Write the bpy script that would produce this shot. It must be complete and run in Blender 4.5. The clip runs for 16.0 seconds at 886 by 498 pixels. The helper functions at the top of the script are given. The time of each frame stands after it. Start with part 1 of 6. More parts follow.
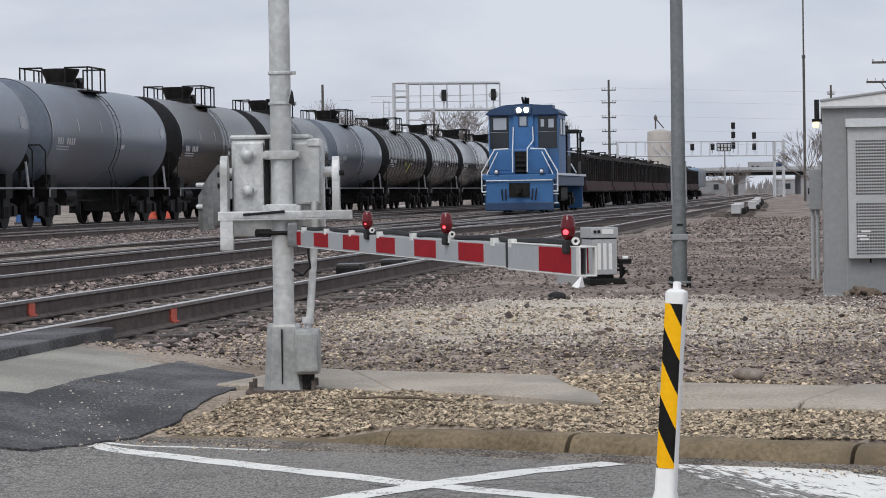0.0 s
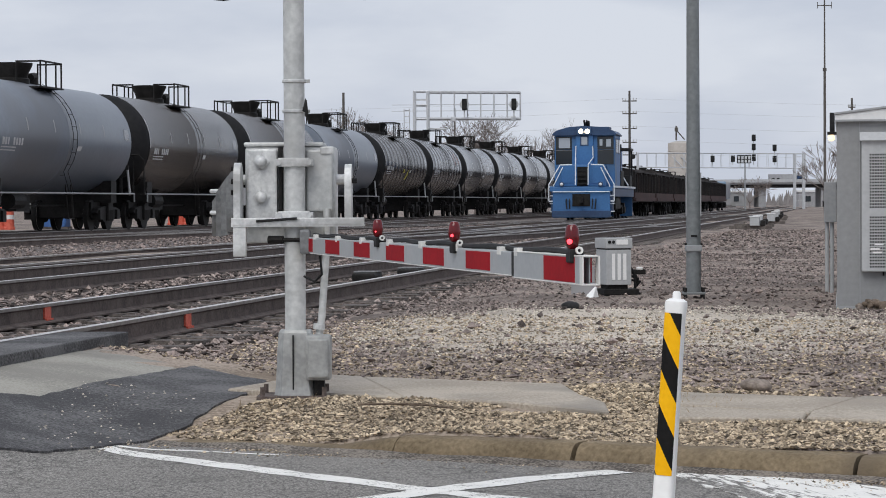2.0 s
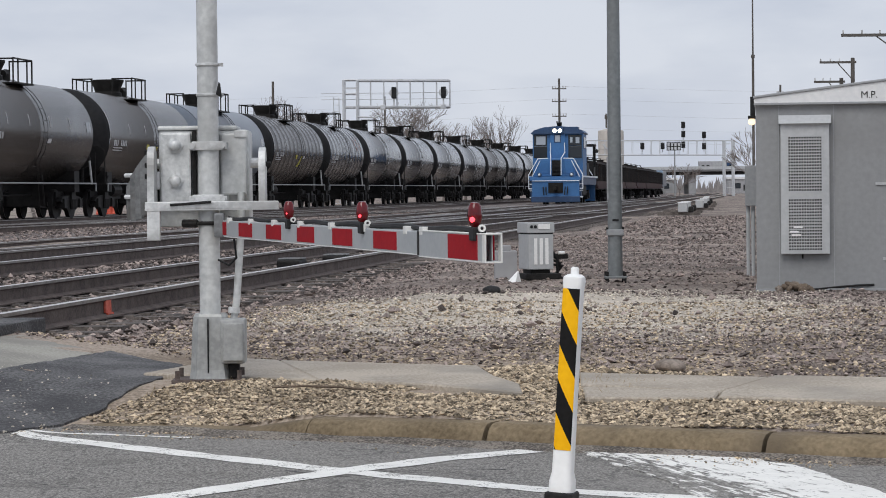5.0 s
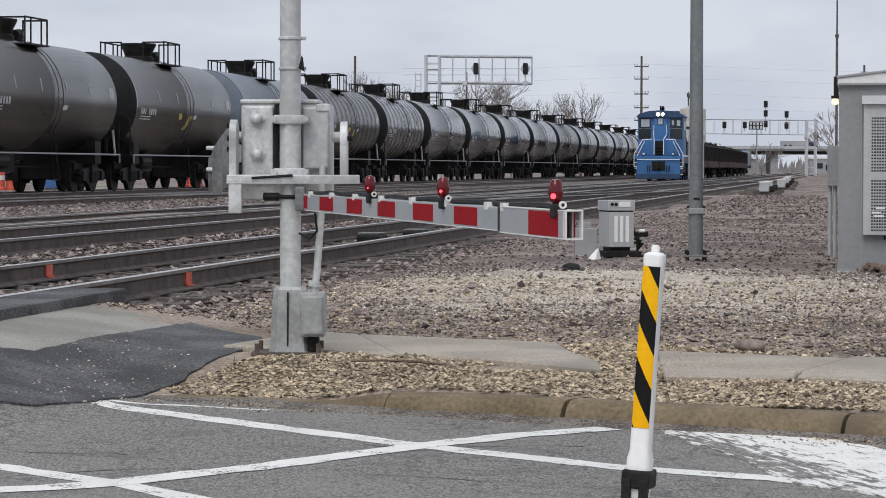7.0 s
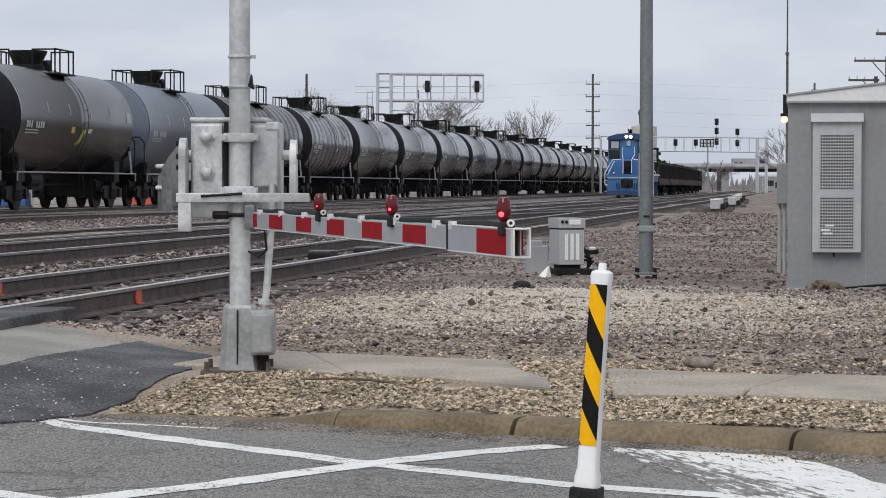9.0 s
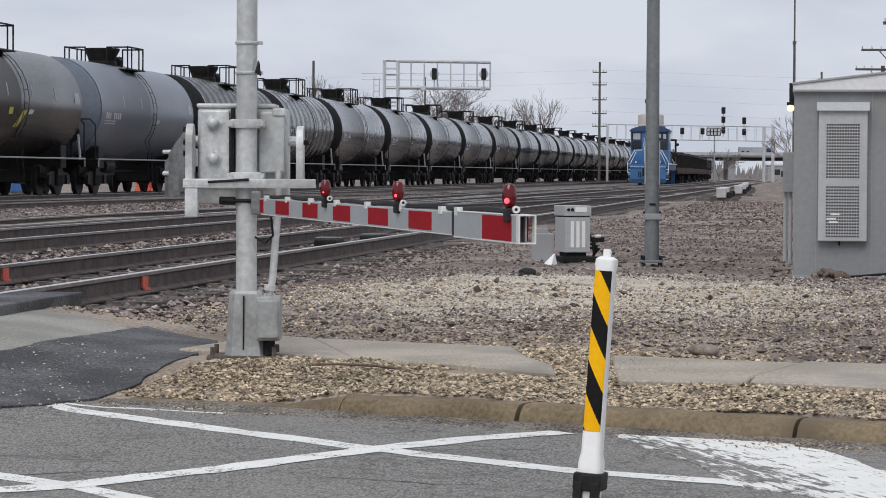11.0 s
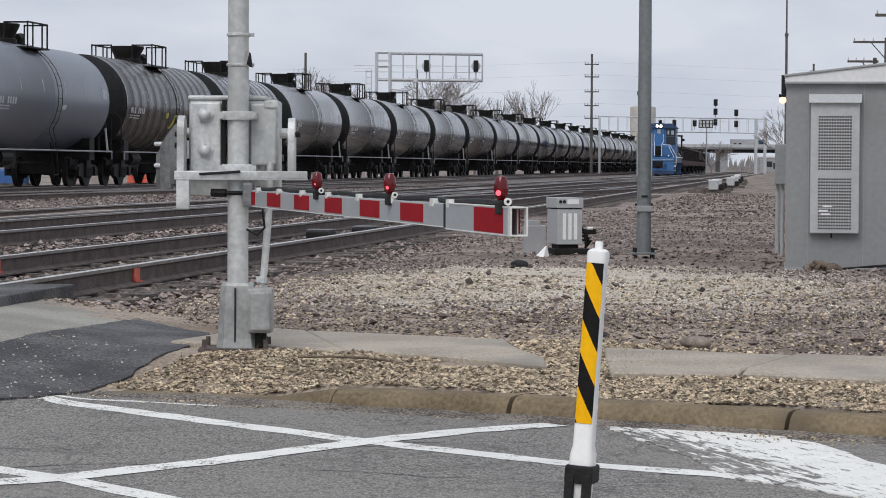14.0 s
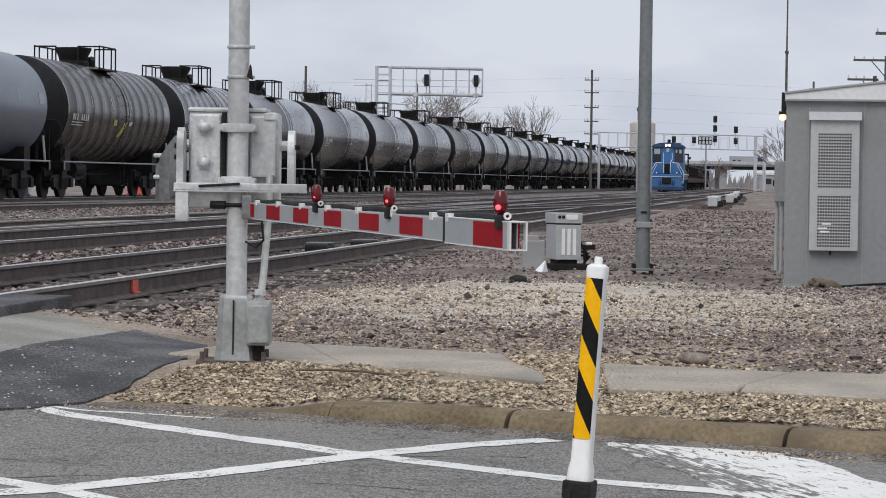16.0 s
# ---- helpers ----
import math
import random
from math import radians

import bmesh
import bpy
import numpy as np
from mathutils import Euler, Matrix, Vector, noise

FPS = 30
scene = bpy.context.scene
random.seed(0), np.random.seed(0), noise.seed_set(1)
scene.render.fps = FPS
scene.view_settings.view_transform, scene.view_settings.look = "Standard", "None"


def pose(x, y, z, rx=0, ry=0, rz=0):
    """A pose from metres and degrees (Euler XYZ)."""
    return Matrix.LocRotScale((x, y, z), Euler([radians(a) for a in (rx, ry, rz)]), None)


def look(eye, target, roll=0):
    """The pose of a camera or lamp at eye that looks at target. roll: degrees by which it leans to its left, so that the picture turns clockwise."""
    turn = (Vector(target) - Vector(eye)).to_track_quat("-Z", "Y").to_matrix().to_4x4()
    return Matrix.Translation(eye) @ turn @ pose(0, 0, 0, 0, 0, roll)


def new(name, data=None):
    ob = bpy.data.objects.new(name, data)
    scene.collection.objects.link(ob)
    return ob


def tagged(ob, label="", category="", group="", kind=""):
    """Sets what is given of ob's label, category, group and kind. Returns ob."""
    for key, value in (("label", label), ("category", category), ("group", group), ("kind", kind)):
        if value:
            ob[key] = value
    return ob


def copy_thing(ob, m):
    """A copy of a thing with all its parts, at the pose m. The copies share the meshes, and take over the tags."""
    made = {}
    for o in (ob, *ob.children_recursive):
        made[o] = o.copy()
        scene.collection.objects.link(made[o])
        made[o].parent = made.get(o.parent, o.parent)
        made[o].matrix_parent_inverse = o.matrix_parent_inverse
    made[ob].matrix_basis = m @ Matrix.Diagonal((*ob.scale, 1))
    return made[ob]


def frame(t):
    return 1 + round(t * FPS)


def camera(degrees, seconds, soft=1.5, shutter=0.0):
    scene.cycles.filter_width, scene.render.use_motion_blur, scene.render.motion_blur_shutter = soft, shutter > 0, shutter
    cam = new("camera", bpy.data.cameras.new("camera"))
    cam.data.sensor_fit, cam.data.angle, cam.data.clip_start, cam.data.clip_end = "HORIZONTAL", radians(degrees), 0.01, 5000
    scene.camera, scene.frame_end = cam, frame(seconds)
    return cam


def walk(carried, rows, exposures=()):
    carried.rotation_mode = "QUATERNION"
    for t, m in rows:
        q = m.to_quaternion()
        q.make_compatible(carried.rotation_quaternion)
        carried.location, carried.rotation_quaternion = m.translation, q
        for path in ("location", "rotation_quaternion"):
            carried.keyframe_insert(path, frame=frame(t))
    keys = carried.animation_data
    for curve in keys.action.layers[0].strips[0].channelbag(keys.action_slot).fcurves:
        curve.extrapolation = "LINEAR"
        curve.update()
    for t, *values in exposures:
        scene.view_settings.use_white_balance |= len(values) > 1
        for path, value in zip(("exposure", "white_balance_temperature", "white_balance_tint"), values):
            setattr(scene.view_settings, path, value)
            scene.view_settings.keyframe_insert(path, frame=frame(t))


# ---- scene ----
cam = camera(19.2, 16.0, soft=0.95)
PATH = [
    (0, (-0.21, 1.27, 1.179), (-0.214, 3.269, 1.137), -0.9),
    (0.5, (-0.207, 1.251, 1.174), (-0.217, 3.25, 1.139), -0.8),
    (1, (-0.216, 1.193, 1.176), (-0.236, 3.192, 1.142), -0.6),
    (1.5, (-0.185, 1.185, 1.177), (-0.211, 3.184, 1.143), -0.4),
    (2, (-0.163, 1.167, 1.177), (-0.182, 3.167, 1.142), -0.3),
    (2.5, (-0.155, 1.192, 1.176), (-0.157, 3.192, 1.14), -0.3),
    (3, (-0.148, 1.201, 1.17), (-0.13, 3.201, 1.133), -0.3),
    (3.2, (-0.146, 1.167, 1.175), (-0.122, 3.166, 1.138), -0.4),
    (5.3, (-0.066, 1.132, 1.141), (-0.033, 3.131, 1.093), -0.6),
    (5.5, (-0.07, 1.124, 1.142), (-0.048, 3.123, 1.091), -0.6),
    (6, (-0.064, 1.15, 1.146), (-0.086, 3.15, 1.095), -0.4),
    (6.5, (-0.069, 1.172, 1.14), (-0.109, 3.171, 1.083), 0.1),
    (7, (-0.072, 1.139, 1.142), (-0.1, 3.138, 1.08), 0.1),
    (7.5, (-0.065, 1.136, 1.144), (-0.078, 3.136, 1.089), 0.1),
    (8, (-0.061, 1.12, 1.146), (-0.059, 3.12, 1.096), 0.1),
    (8.2, (-0.061, 1.13, 1.146), (-0.054, 3.129, 1.098), 0.0),
    (10.5, (-0.056, 1.099, 1.139), (-0.048, 3.098, 1.085), 0.2),
    (11, (-0.058, 1.089, 1.14), (-0.054, 3.089, 1.082), 0.3),
    (11.5, (-0.057, 1.103, 1.139), (-0.057, 3.102, 1.076), 0.3),
    (12, (-0.058, 1.104, 1.138), (-0.059, 3.103, 1.07), 0.4),
    (12.5, (-0.058, 1.098, 1.138), (-0.058, 3.097, 1.066), 0.4),
    (13, (-0.056, 1.092, 1.138), (-0.054, 3.091, 1.066), 0.4),
    (13.5, (-0.054, 1.095, 1.14), (-0.048, 3.094, 1.071), 0.2),
    (14, (-0.056, 1.104, 1.14), (-0.046, 3.103, 1.076), 0.3),
    (14.5, (-0.058, 1.107, 1.14), (-0.043, 3.106, 1.082), 0.4),
    (15, (-0.058, 1.09, 1.139), (-0.041, 3.089, 1.087), 0.5),
    (15.5, (-0.06, 1.114, 1.139), (-0.044, 3.113, 1.088), 0.7),
    (16, (-0.058, 1.115, 1.138), (-0.047, 3.114, 1.085), 0.8),
]
walk(cam, [(t, look(eye, target, roll)) for t, eye, target, roll in PATH])

# ---- light: an overcast afternoon ----
world = bpy.data.worlds.new("overcast_sky")
scene.world = world
world.use_nodes = True
wn, wl = world.node_tree.nodes, world.node_tree.links
bg = wn["Background"]
sky = wn.new("ShaderNodeTexSky")
sky.sky_type, sky.sun_disc = "NISHITA", False
sky.sun_elevation, sky.sun_rotation = radians(48), radians(200)
sky_dim = wn.new("ShaderNodeMix")
sky_dim.data_type = "RGBA"
sky_dim.blend_type = "MULTIPLY"
sky_dim.inputs[0].default_value = 1.0
wl.new(sky.outputs[0], sky_dim.inputs[6])
sky_dim.inputs[7].default_value = (0.09, 0.09, 0.09, 1)
wtc, wmap, wnoise, wramp, wmix = (wn.new(k) for k in ("ShaderNodeTexCoord", "ShaderNodeMapping", "ShaderNodeTexNoise", "ShaderNodeValToRGB", "ShaderNodeMix"))
wmap.inputs["Scale"].default_value = (5.5, 5.5, 18.0)
wnoise.inputs["Scale"].default_value, wnoise.inputs["Detail"].default_value = 1.7, 7
wl.new(wtc.outputs["Generated"], wmap.inputs[0])
wl.new(wmap.outputs[0], wnoise.inputs["Vector"])
wl.new(wnoise.outputs[0], wramp.inputs[0])
wramp.color_ramp.elements[0].position, wramp.color_ramp.elements[0].color = 0.38, (0.565, 0.61, 0.715, 1)
wramp.color_ramp.elements[1].position, wramp.color_ramp.elements[1].color = 0.60, (0.685, 0.723, 0.808, 1)
wmix.data_type = "RGBA"
wmix.inputs[0].default_value = 0.93
wl.new(sky_dim.outputs[2], wmix.inputs[6])
wl.new(wramp.outputs[0], wmix.inputs[7])
wl.new(wmix.outputs[2], bg.inputs[0])
bg.inputs[1].default_value = 1.0
sun = new("sun", bpy.data.lights.new("sun", "SUN"))
sun.data.energy, sun.data.angle, sun.data.color = 1.5, radians(35), (1.0, 0.97, 0.92)
sun.matrix_world = look((-12, -34, 40), (0, 0, 0))


# ---- materials ----
def mat(name, col, col2=None, scale=3.0, fine=40.0, rough=0.8, metal=0.0, bump=0.0, stain=None, emit=None, rand=0.0, spread=(0.38, 0.62), coat=0.0, weight=0.5):
    """Two colours mixed by a large and a fine noise, with a third as stains, and relief."""
    m = bpy.data.materials.new(name)
    m.use_nodes = True
    n, l = m.node_tree.nodes, m.node_tree.links
    b = n["Principled BSDF"]
    b.inputs["Roughness"].default_value, b.inputs["Metallic"].default_value = rough, metal
    b.inputs["Coat Weight"].default_value, b.inputs["Coat Roughness"].default_value = coat, 0.22
    if emit:
        b.inputs["Emission Color"].default_value = (*col, 1)
        b.inputs["Emission Strength"].default_value = emit
    if col2 is None:
        b.inputs["Base Color"].default_value = (*col, 1)
        return m
    tc = n.new("ShaderNodeTexCoord")
    big, small, add, ramp = n.new("ShaderNodeTexNoise"), n.new("ShaderNodeTexNoise"), n.new("ShaderNodeMix"), n.new("ShaderNodeValToRGB")
    big.inputs["Scale"].default_value, big.inputs["Detail"].default_value = scale, 4
    small.inputs["Scale"].default_value, small.inputs["Detail"].default_value = fine, 5
    add.inputs[0].default_value = weight
    for t in (big, small):
        l.new(tc.outputs["Object"], t.inputs["Vector"])
    l.new(big.outputs[0], add.inputs[2])
    l.new(small.outputs[0], add.inputs[3])
    l.new(add.outputs[0], ramp.inputs[0])
    e = ramp.color_ramp.elements
    e[0].position, e[0].color = spread[0], (*col, 1)
    e[1].position, e[1].color = spread[1], (*col2, 1)
    out = ramp.outputs[0]
    if stain:
        sn, sr, sm = n.new("ShaderNodeTexNoise"), n.new("ShaderNodeValToRGB"), n.new("ShaderNodeMix")
        sn.inputs["Scale"].default_value, sn.inputs["Detail"].default_value = scale * 0.6, 8
        l.new(tc.outputs["Object"], sn.inputs["Vector"])
        l.new(sn.outputs[0], sr.inputs[0])
        sr.color_ramp.elements[0].position, sr.color_ramp.elements[1].position = 0.52, 0.66
        sm.data_type = "RGBA"
        l.new(sr.outputs[0], sm.inputs[0])
        l.new(out, sm.inputs[6])
        sm.inputs[7].default_value = (*stain, 1)
        out = sm.outputs[2]
    if rand:
        src = n.new("ShaderNodeNewGeometry") if rand > 0 else n.new("ShaderNodeObjectInfo")
        mr, mu = n.new("ShaderNodeMapRange"), n.new("ShaderNodeMix")
        l.new(src.outputs["Random Per Island" if rand > 0 else "Random"], mr.inputs[0])
        mr.inputs[3].default_value, mr.inputs[4].default_value = 1 - abs(rand), 1 + abs(rand)
        mu.data_type, mu.blend_type = "RGBA", "MULTIPLY"
        mu.inputs[0].default_value = 1
        l.new(out, mu.inputs[6])
        l.new(mr.outputs[0], mu.inputs[7])
        out = mu.outputs[2]
    l.new(out, b.inputs["Base Color"])
    if bump:
        bp = n.new("ShaderNodeBump")
        bp.inputs["Strength"].default_value, bp.inputs["Distance"].default_value = bump, 0.02
        l.new(add.outputs[0], bp.inputs["Height"])
        l.new(bp.outputs[0], b.inputs["Normal"])
    return m


M_NEWASPH = mat("fresh_asphalt", (0.040, 0.039, 0.041), (0.150, 0.147, 0.148), 2.0, 60, 0.75, 0, 0.9, spread=(0.45, 0.58))
M_CONC = mat("pale_concrete", (0.335, 0.29, 0.235), (0.50, 0.44, 0.365), 1.5, 60, 0.9, 0, 0.5, spread=(0.43, 0.58), stain=(0.27, 0.245, 0.21))
M_APRON = mat("grey_worn_concrete", (0.25, 0.24, 0.212), (0.385, 0.368, 0.325), 1.5, 60, 0.9, 0, 0.6, spread=(0.42, 0.60), stain=(0.20, 0.19, 0.168))
M_KERB = mat("dirty_kerb_concrete", (0.125, 0.092, 0.052), (0.285, 0.22, 0.138), 2.5, 50, 0.9, 0, 0.6, spread=(0.36, 0.66), stain=(0.13, 0.10, 0.065))
M_YELLOW = mat("worn_yellow_road_paint", (0.22, 0.15, 0.05), (0.72, 0.46, 0.04), 6, 70, 0.7, 0, 0.3, spread=(0.42, 0.53))
M_GALV = mat("galvanised_steel", (0.46, 0.47, 0.47), (0.74, 0.745, 0.74), 4, 35, 0.45, 0.15, 0.12, stain=(0.36, 0.355, 0.345))
M_ALU = mat("weathered_aluminium", (0.47, 0.48, 0.475), (0.68, 0.685, 0.675), 4, 30, 0.45, 0.2, 0.1, stain=(0.38, 0.38, 0.37))
M_CAST = mat("dull_cast_aluminium", (0.30, 0.305, 0.30), (0.46, 0.465, 0.455), 4, 30, 0.5, 0.2, 0.12, stain=(0.24, 0.238, 0.23))
M_IRON = mat("dull_cast_iron", (0.13, 0.135, 0.14), (0.24, 0.245, 0.25), 7, 40, 0.6, 0.2, 0.2, stain=(0.10, 0.095, 0.09))
M_GREYPAINT = mat("grey_enamel", (0.27, 0.28, 0.29), (0.335, 0.345, 0.355), 1.2, 25, 0.5, 0, 0.05)
M_HUT = mat("grey_painted_sheet", (0.235, 0.24, 0.245), (0.285, 0.29, 0.295), 0.8, 20, 0.55, 0, 0.05, stain=(0.21, 0.21, 0.21))
M_ROOF = mat("white_sheet_roof", (0.66, 0.67, 0.68), (0.78, 0.78, 0.78), 1.2, 20, 0.5, 0, 0.05)
M_VENT = mat("pale_grey_vent", (0.40, 0.41, 0.42), (0.47, 0.48, 0.49), 2, 30, 0.5)
M_BLACK = mat("black_rubber", (0.012, 0.012, 0.013), (0.03, 0.03, 0.03), 5, 60, 0.6)
M_DARK = mat("dark_steel", (0.010, 0.010, 0.010), (0.030, 0.028, 0.027), 4, 50, 0.6, 0.2, 0.2)
M_RED = mat("red_sheeting", (0.30, 0.003, 0.010), (0.38, 0.006, 0.013), 3, 50, 0.7)
M_GREYSHEET = mat("silver_sheeting", (0.40, 0.42, 0.435), (0.46, 0.475, 0.485), 3, 50, 0.4)
M_WEDGE = mat("white_edge_paint", (0.70, 0.69, 0.66), (0.82, 0.81, 0.78), 5, 50, 0.5)
M_REDLENS = mat("red_lamp_lens", (0.10, 0.003, 0.006), (0.15, 0.005, 0.008), 8, 60, 0.15)
M_REDLIT = mat("lit_red_lamp", (1.0, 0.05, 0.07), emit=3.5)
M_LAMP = mat("lit_white_lamp", (1.0, 0.80, 0.52), emit=5.0)
M_PLASTIC = mat("white_plastic_post", (0.84, 0.84, 0.83), (0.92, 0.92, 0.91), 3, 40, 0.4)
M_AMBER = mat("amber_reflective_sheet", (0.92, 0.46, 0.004), (1.0, 0.53, 0.008), 5, 60, 0.35)
M_BLKSHEET = mat("black_sheet", (0.006, 0.006, 0.006), (0.012, 0.011, 0.011), 5, 60, 0.6)
M_RAILTOP = mat("polished_rail", (0.50, 0.475, 0.46), (0.70, 0.67, 0.64), 8, 60, 0.36, 0.7)
M_RAILSIDE = mat("worn_rail_head_side", (0.17, 0.15, 0.135), (0.32, 0.295, 0.27), 8, 60, 0.45, 0.4)
M_RAIL = mat("rusty_rail_web", (0.068, 0.052, 0.046), (0.165, 0.13, 0.115), 6, 50, 0.85, 0.1, 0.3)
M_TIE = mat("weathered_sleeper_wood", (0.05, 0.043, 0.04), (0.19, 0.165, 0.15), 4, 40, 0.95, 0, 0.6, rand=-0.25)
M_ORANGE = mat("orange_paint", (0.52, 0.075, 0.045), (0.72, 0.17, 0.11), 10, 50, 0.7)
M_ROCK = mat("pale_gravel_stones", (0.215, 0.168, 0.115), (0.52, 0.425, 0.305), 9, 60, 0.95, 0, 0.3, rand=0.8)
M_BALLAST = mat("purple_grey_ballast_stones", (0.10, 0.080, 0.073), (0.33, 0.27, 0.243), 9, 60, 0.95, 0, 0.3, rand=0.8)
M_BARK = mat("grey_bark", (0.13, 0.11, 0.10), (0.24, 0.205, 0.19), 3, 20, 0.95)
M_POLE = mat("weathered_pole_wood", (0.075, 0.068, 0.062), (0.13, 0.12, 0.11), 2, 20, 0.95)
M_LOCO = mat("faded_blue_paint", (0.034, 0.125, 0.305), (0.046, 0.165, 0.385), 0.9, 12, 0.5, 0, 0.05, stain=(0.05, 0.12, 0.24))
M_LOCODK = mat("dark_blue_paint", (0.015, 0.04, 0.10), (0.025, 0.065, 0.15), 1, 12, 0.5)
M_RAILWHITE = mat("white_handrail_paint", (0.70, 0.75, 0.80), (0.80, 0.83, 0.86), 4, 30, 0.5)
M_GLASS = mat("dark_cab_glass", (0.02, 0.025, 0.03), rough=0.06)
# sky brightness in some panes is put into the base colour
M_SKYGLASS = mat("sky_toned_cab_glass", (0.36, 0.40, 0.45), rough=0.08)
M_GOND = mat("sooty_black_gondola_steel", (0.010, 0.009, 0.009), (0.032, 0.026, 0.025), 0.8, 9, 0.85, 0.1, 0.3, stain=(0.040, 0.026, 0.023))
M_SILL = mat("rusty_red_sill_steel", (0.035, 0.016, 0.015), (0.085, 0.040, 0.036), 0.8, 9, 0.85, 0.1, 0.3)
M_TANK = {
    "grey": mat("blue_grey_tank_paint", (0.112, 0.136, 0.172), (0.150, 0.178, 0.218), 0.35, 6, 0.34, 0, 0.015, coat=0.12, stain=(0.115, 0.125, 0.145)),
    "brown": mat("dirty_brown_black_tank_paint", (0.019, 0.0165, 0.0165), (0.040, 0.034, 0.031), 0.3, 5, 0.27, 0, 0.015, coat=0.15, stain=(0.045, 0.038, 0.033)),
    # dark grey raised in tone to stand in for haze on distant cars
    "mid": mat("haze_paled_dark_grey_tank_paint", (0.068, 0.071, 0.078), (0.122, 0.126, 0.136), 0.35, 6, 0.24, 0, 0.015, coat=0.5, stain=(0.03, 0.03, 0.032)),
    "black": mat("black_tank_paint", (0.021, 0.021, 0.024), (0.046, 0.047, 0.052), 0.35, 6, 0.20, 0, 0.015, coat=0.6, stain=(0.060, 0.059, 0.060)),
}
M_HEAD = mat("black_tank_end", (0.010, 0.010, 0.011), (0.02, 0.02, 0.021), 0.8, 6, 0.55)
M_LETTER = mat("faded_white_lettering", (0.42, 0.42, 0.42), (0.58, 0.58, 0.58), 3, 20, 0.7)
M_YELMARK = mat("faded_yellow_mark", (0.42, 0.38, 0.05), (0.52, 0.46, 0.08), 3, 20, 0.7)
M_GRAFF = mat("faded_red_graffiti", (0.10, 0.07, 0.07), (0.40, 0.20, 0.18), 5, 14, 0.7)
M_FARSTEEL = mat("aluminium_painted_truss", (0.50, 0.52, 0.54), (0.62, 0.63, 0.65), 1, 9, 0.5, 0.2)
M_FARCONC = mat("far_concrete", (0.30, 0.30, 0.31), (0.40, 0.40, 0.41), 0.3, 3, 0.9)
M_TAN = mat("tan_silo_sheet", (0.42, 0.385, 0.35), (0.50, 0.465, 0.43), 0.3, 3, 0.8)
# distance haze is put into this colour, paler than the bark
M_WOODS = mat("haze_paled_woods", (0.18, 0.17, 0.17), (0.30, 0.28, 0.275), 0.5, 5, 1.0)
M_SILT = mat("gutter_silt", (0.07, 0.06, 0.052), (0.30, 0.265, 0.225), 5, 80, 0.95, 0, 1.0, spread=(0.42, 0.58), weight=0.7)
M_LIME = mat("limestone_chippings", (0.36, 0.32, 0.26), (0.64, 0.585, 0.505), 9, 60, 0.95, 0, 0.3, rand=0.6)
M_BED = mat("ballast_bed_stone", (0.06, 0.050, 0.047), (0.24, 0.205, 0.19), 0.9, 26, 0.97, 0, 1.0, spread=(0.43, 0.58), weight=0.75)
M_STONE = mat("dull_stone", (0.15, 0.122, 0.10), (0.32, 0.268, 0.228), 8, 50, 0.95, 0, 0.5)
M_LPOLE = mat("grey_green_pole_paint", (0.15, 0.165, 0.17), (0.22, 0.235, 0.24), 1.5, 25, 0.5, 0.1, 0.06, stain=(0.13, 0.135, 0.135))
M_TARP = mat("blue_tarpaulin", (0.03, 0.10, 0.30), (0.06, 0.16, 0.40), 2, 14, 0.6)
M_DRY = mat("dry_leaves", (0.10, 0.072, 0.052), (0.21, 0.165, 0.125), 8, 50, 0.95)


def ground_material():
    """Dirt with gravel speckle; a pale limestone spill and a tan verge lie in it with shapes of their own."""
    m = mat("gravel_ground", (0.108, 0.085, 0.074), (0.33, 0.272, 0.232), 0.7, 40, 0.97, 0, 1.0, spread=(0.45, 0.56))
    n, l = m.node_tree.nodes, m.node_tree.links
    b = n["Principled BSDF"]
    old = b.inputs["Base Color"].links[0].from_socket
    tc = n.new("ShaderNodeTexCoord")
    warp = n.new("ShaderNodeTexNoise")
    warp.inputs["Scale"].default_value, warp.inputs["Detail"].default_value = 0.9, 6
    l.new(tc.outputs["Object"], warp.inputs["Vector"])
    sep = n.new("ShaderNodeVectorMath")
    sep.operation = "MULTIPLY_ADD"
    sep.inputs[1].default_value, sep.inputs[2].default_value = (2.6, 2.6, 0), (-1.3, -1.3, 0)
    l.new(warp.outputs["Color"], sep.inputs[0])
    ad = n.new("ShaderNodeVectorMath")
    l.new(tc.outputs["Object"], ad.inputs[0])
    l.new(sep.outputs[0], ad.inputs[1])
    for centre, size, col, most in (((1.0, 21.7, 0), (2.7, 3.5), (0.42, 0.375, 0.31), 0.95), ((-0.6, 15.2, 0), (2.8, 3.0), (0.16, 0.12, 0.07), 0.8)):
        mp = n.new("ShaderNodeMapping")
        mp.vector_type = "TEXTURE"
        mp.inputs["Location"].default_value = centre
        mp.inputs["Scale"].default_value = (*size, 1000)
        l.new(ad.outputs[0], mp.inputs[0])
        ln = n.new("ShaderNodeVectorMath")
        ln.operation = "LENGTH"
        l.new(mp.outputs[0], ln.inputs[0])
        mr = n.new("ShaderNodeMapRange")
        mr.inputs[1].default_value, mr.inputs[2].default_value, mr.inputs[3].default_value, mr.inputs[4].default_value = 0.6, 1.15, most, 0.0
        l.new(ln.outputs["Value"], mr.inputs[0])
        mx = n.new("ShaderNodeMix")
        mx.data_type, mx.blend_type = "RGBA", "SCREEN"
        l.new(mr.outputs[0], mx.inputs[0])
        l.new(old, mx.inputs[6])
        mx.inputs[7].default_value = (*col, 1)
        old = mx.outputs[2]
    l.new(old, b.inputs["Base Color"])
    return m


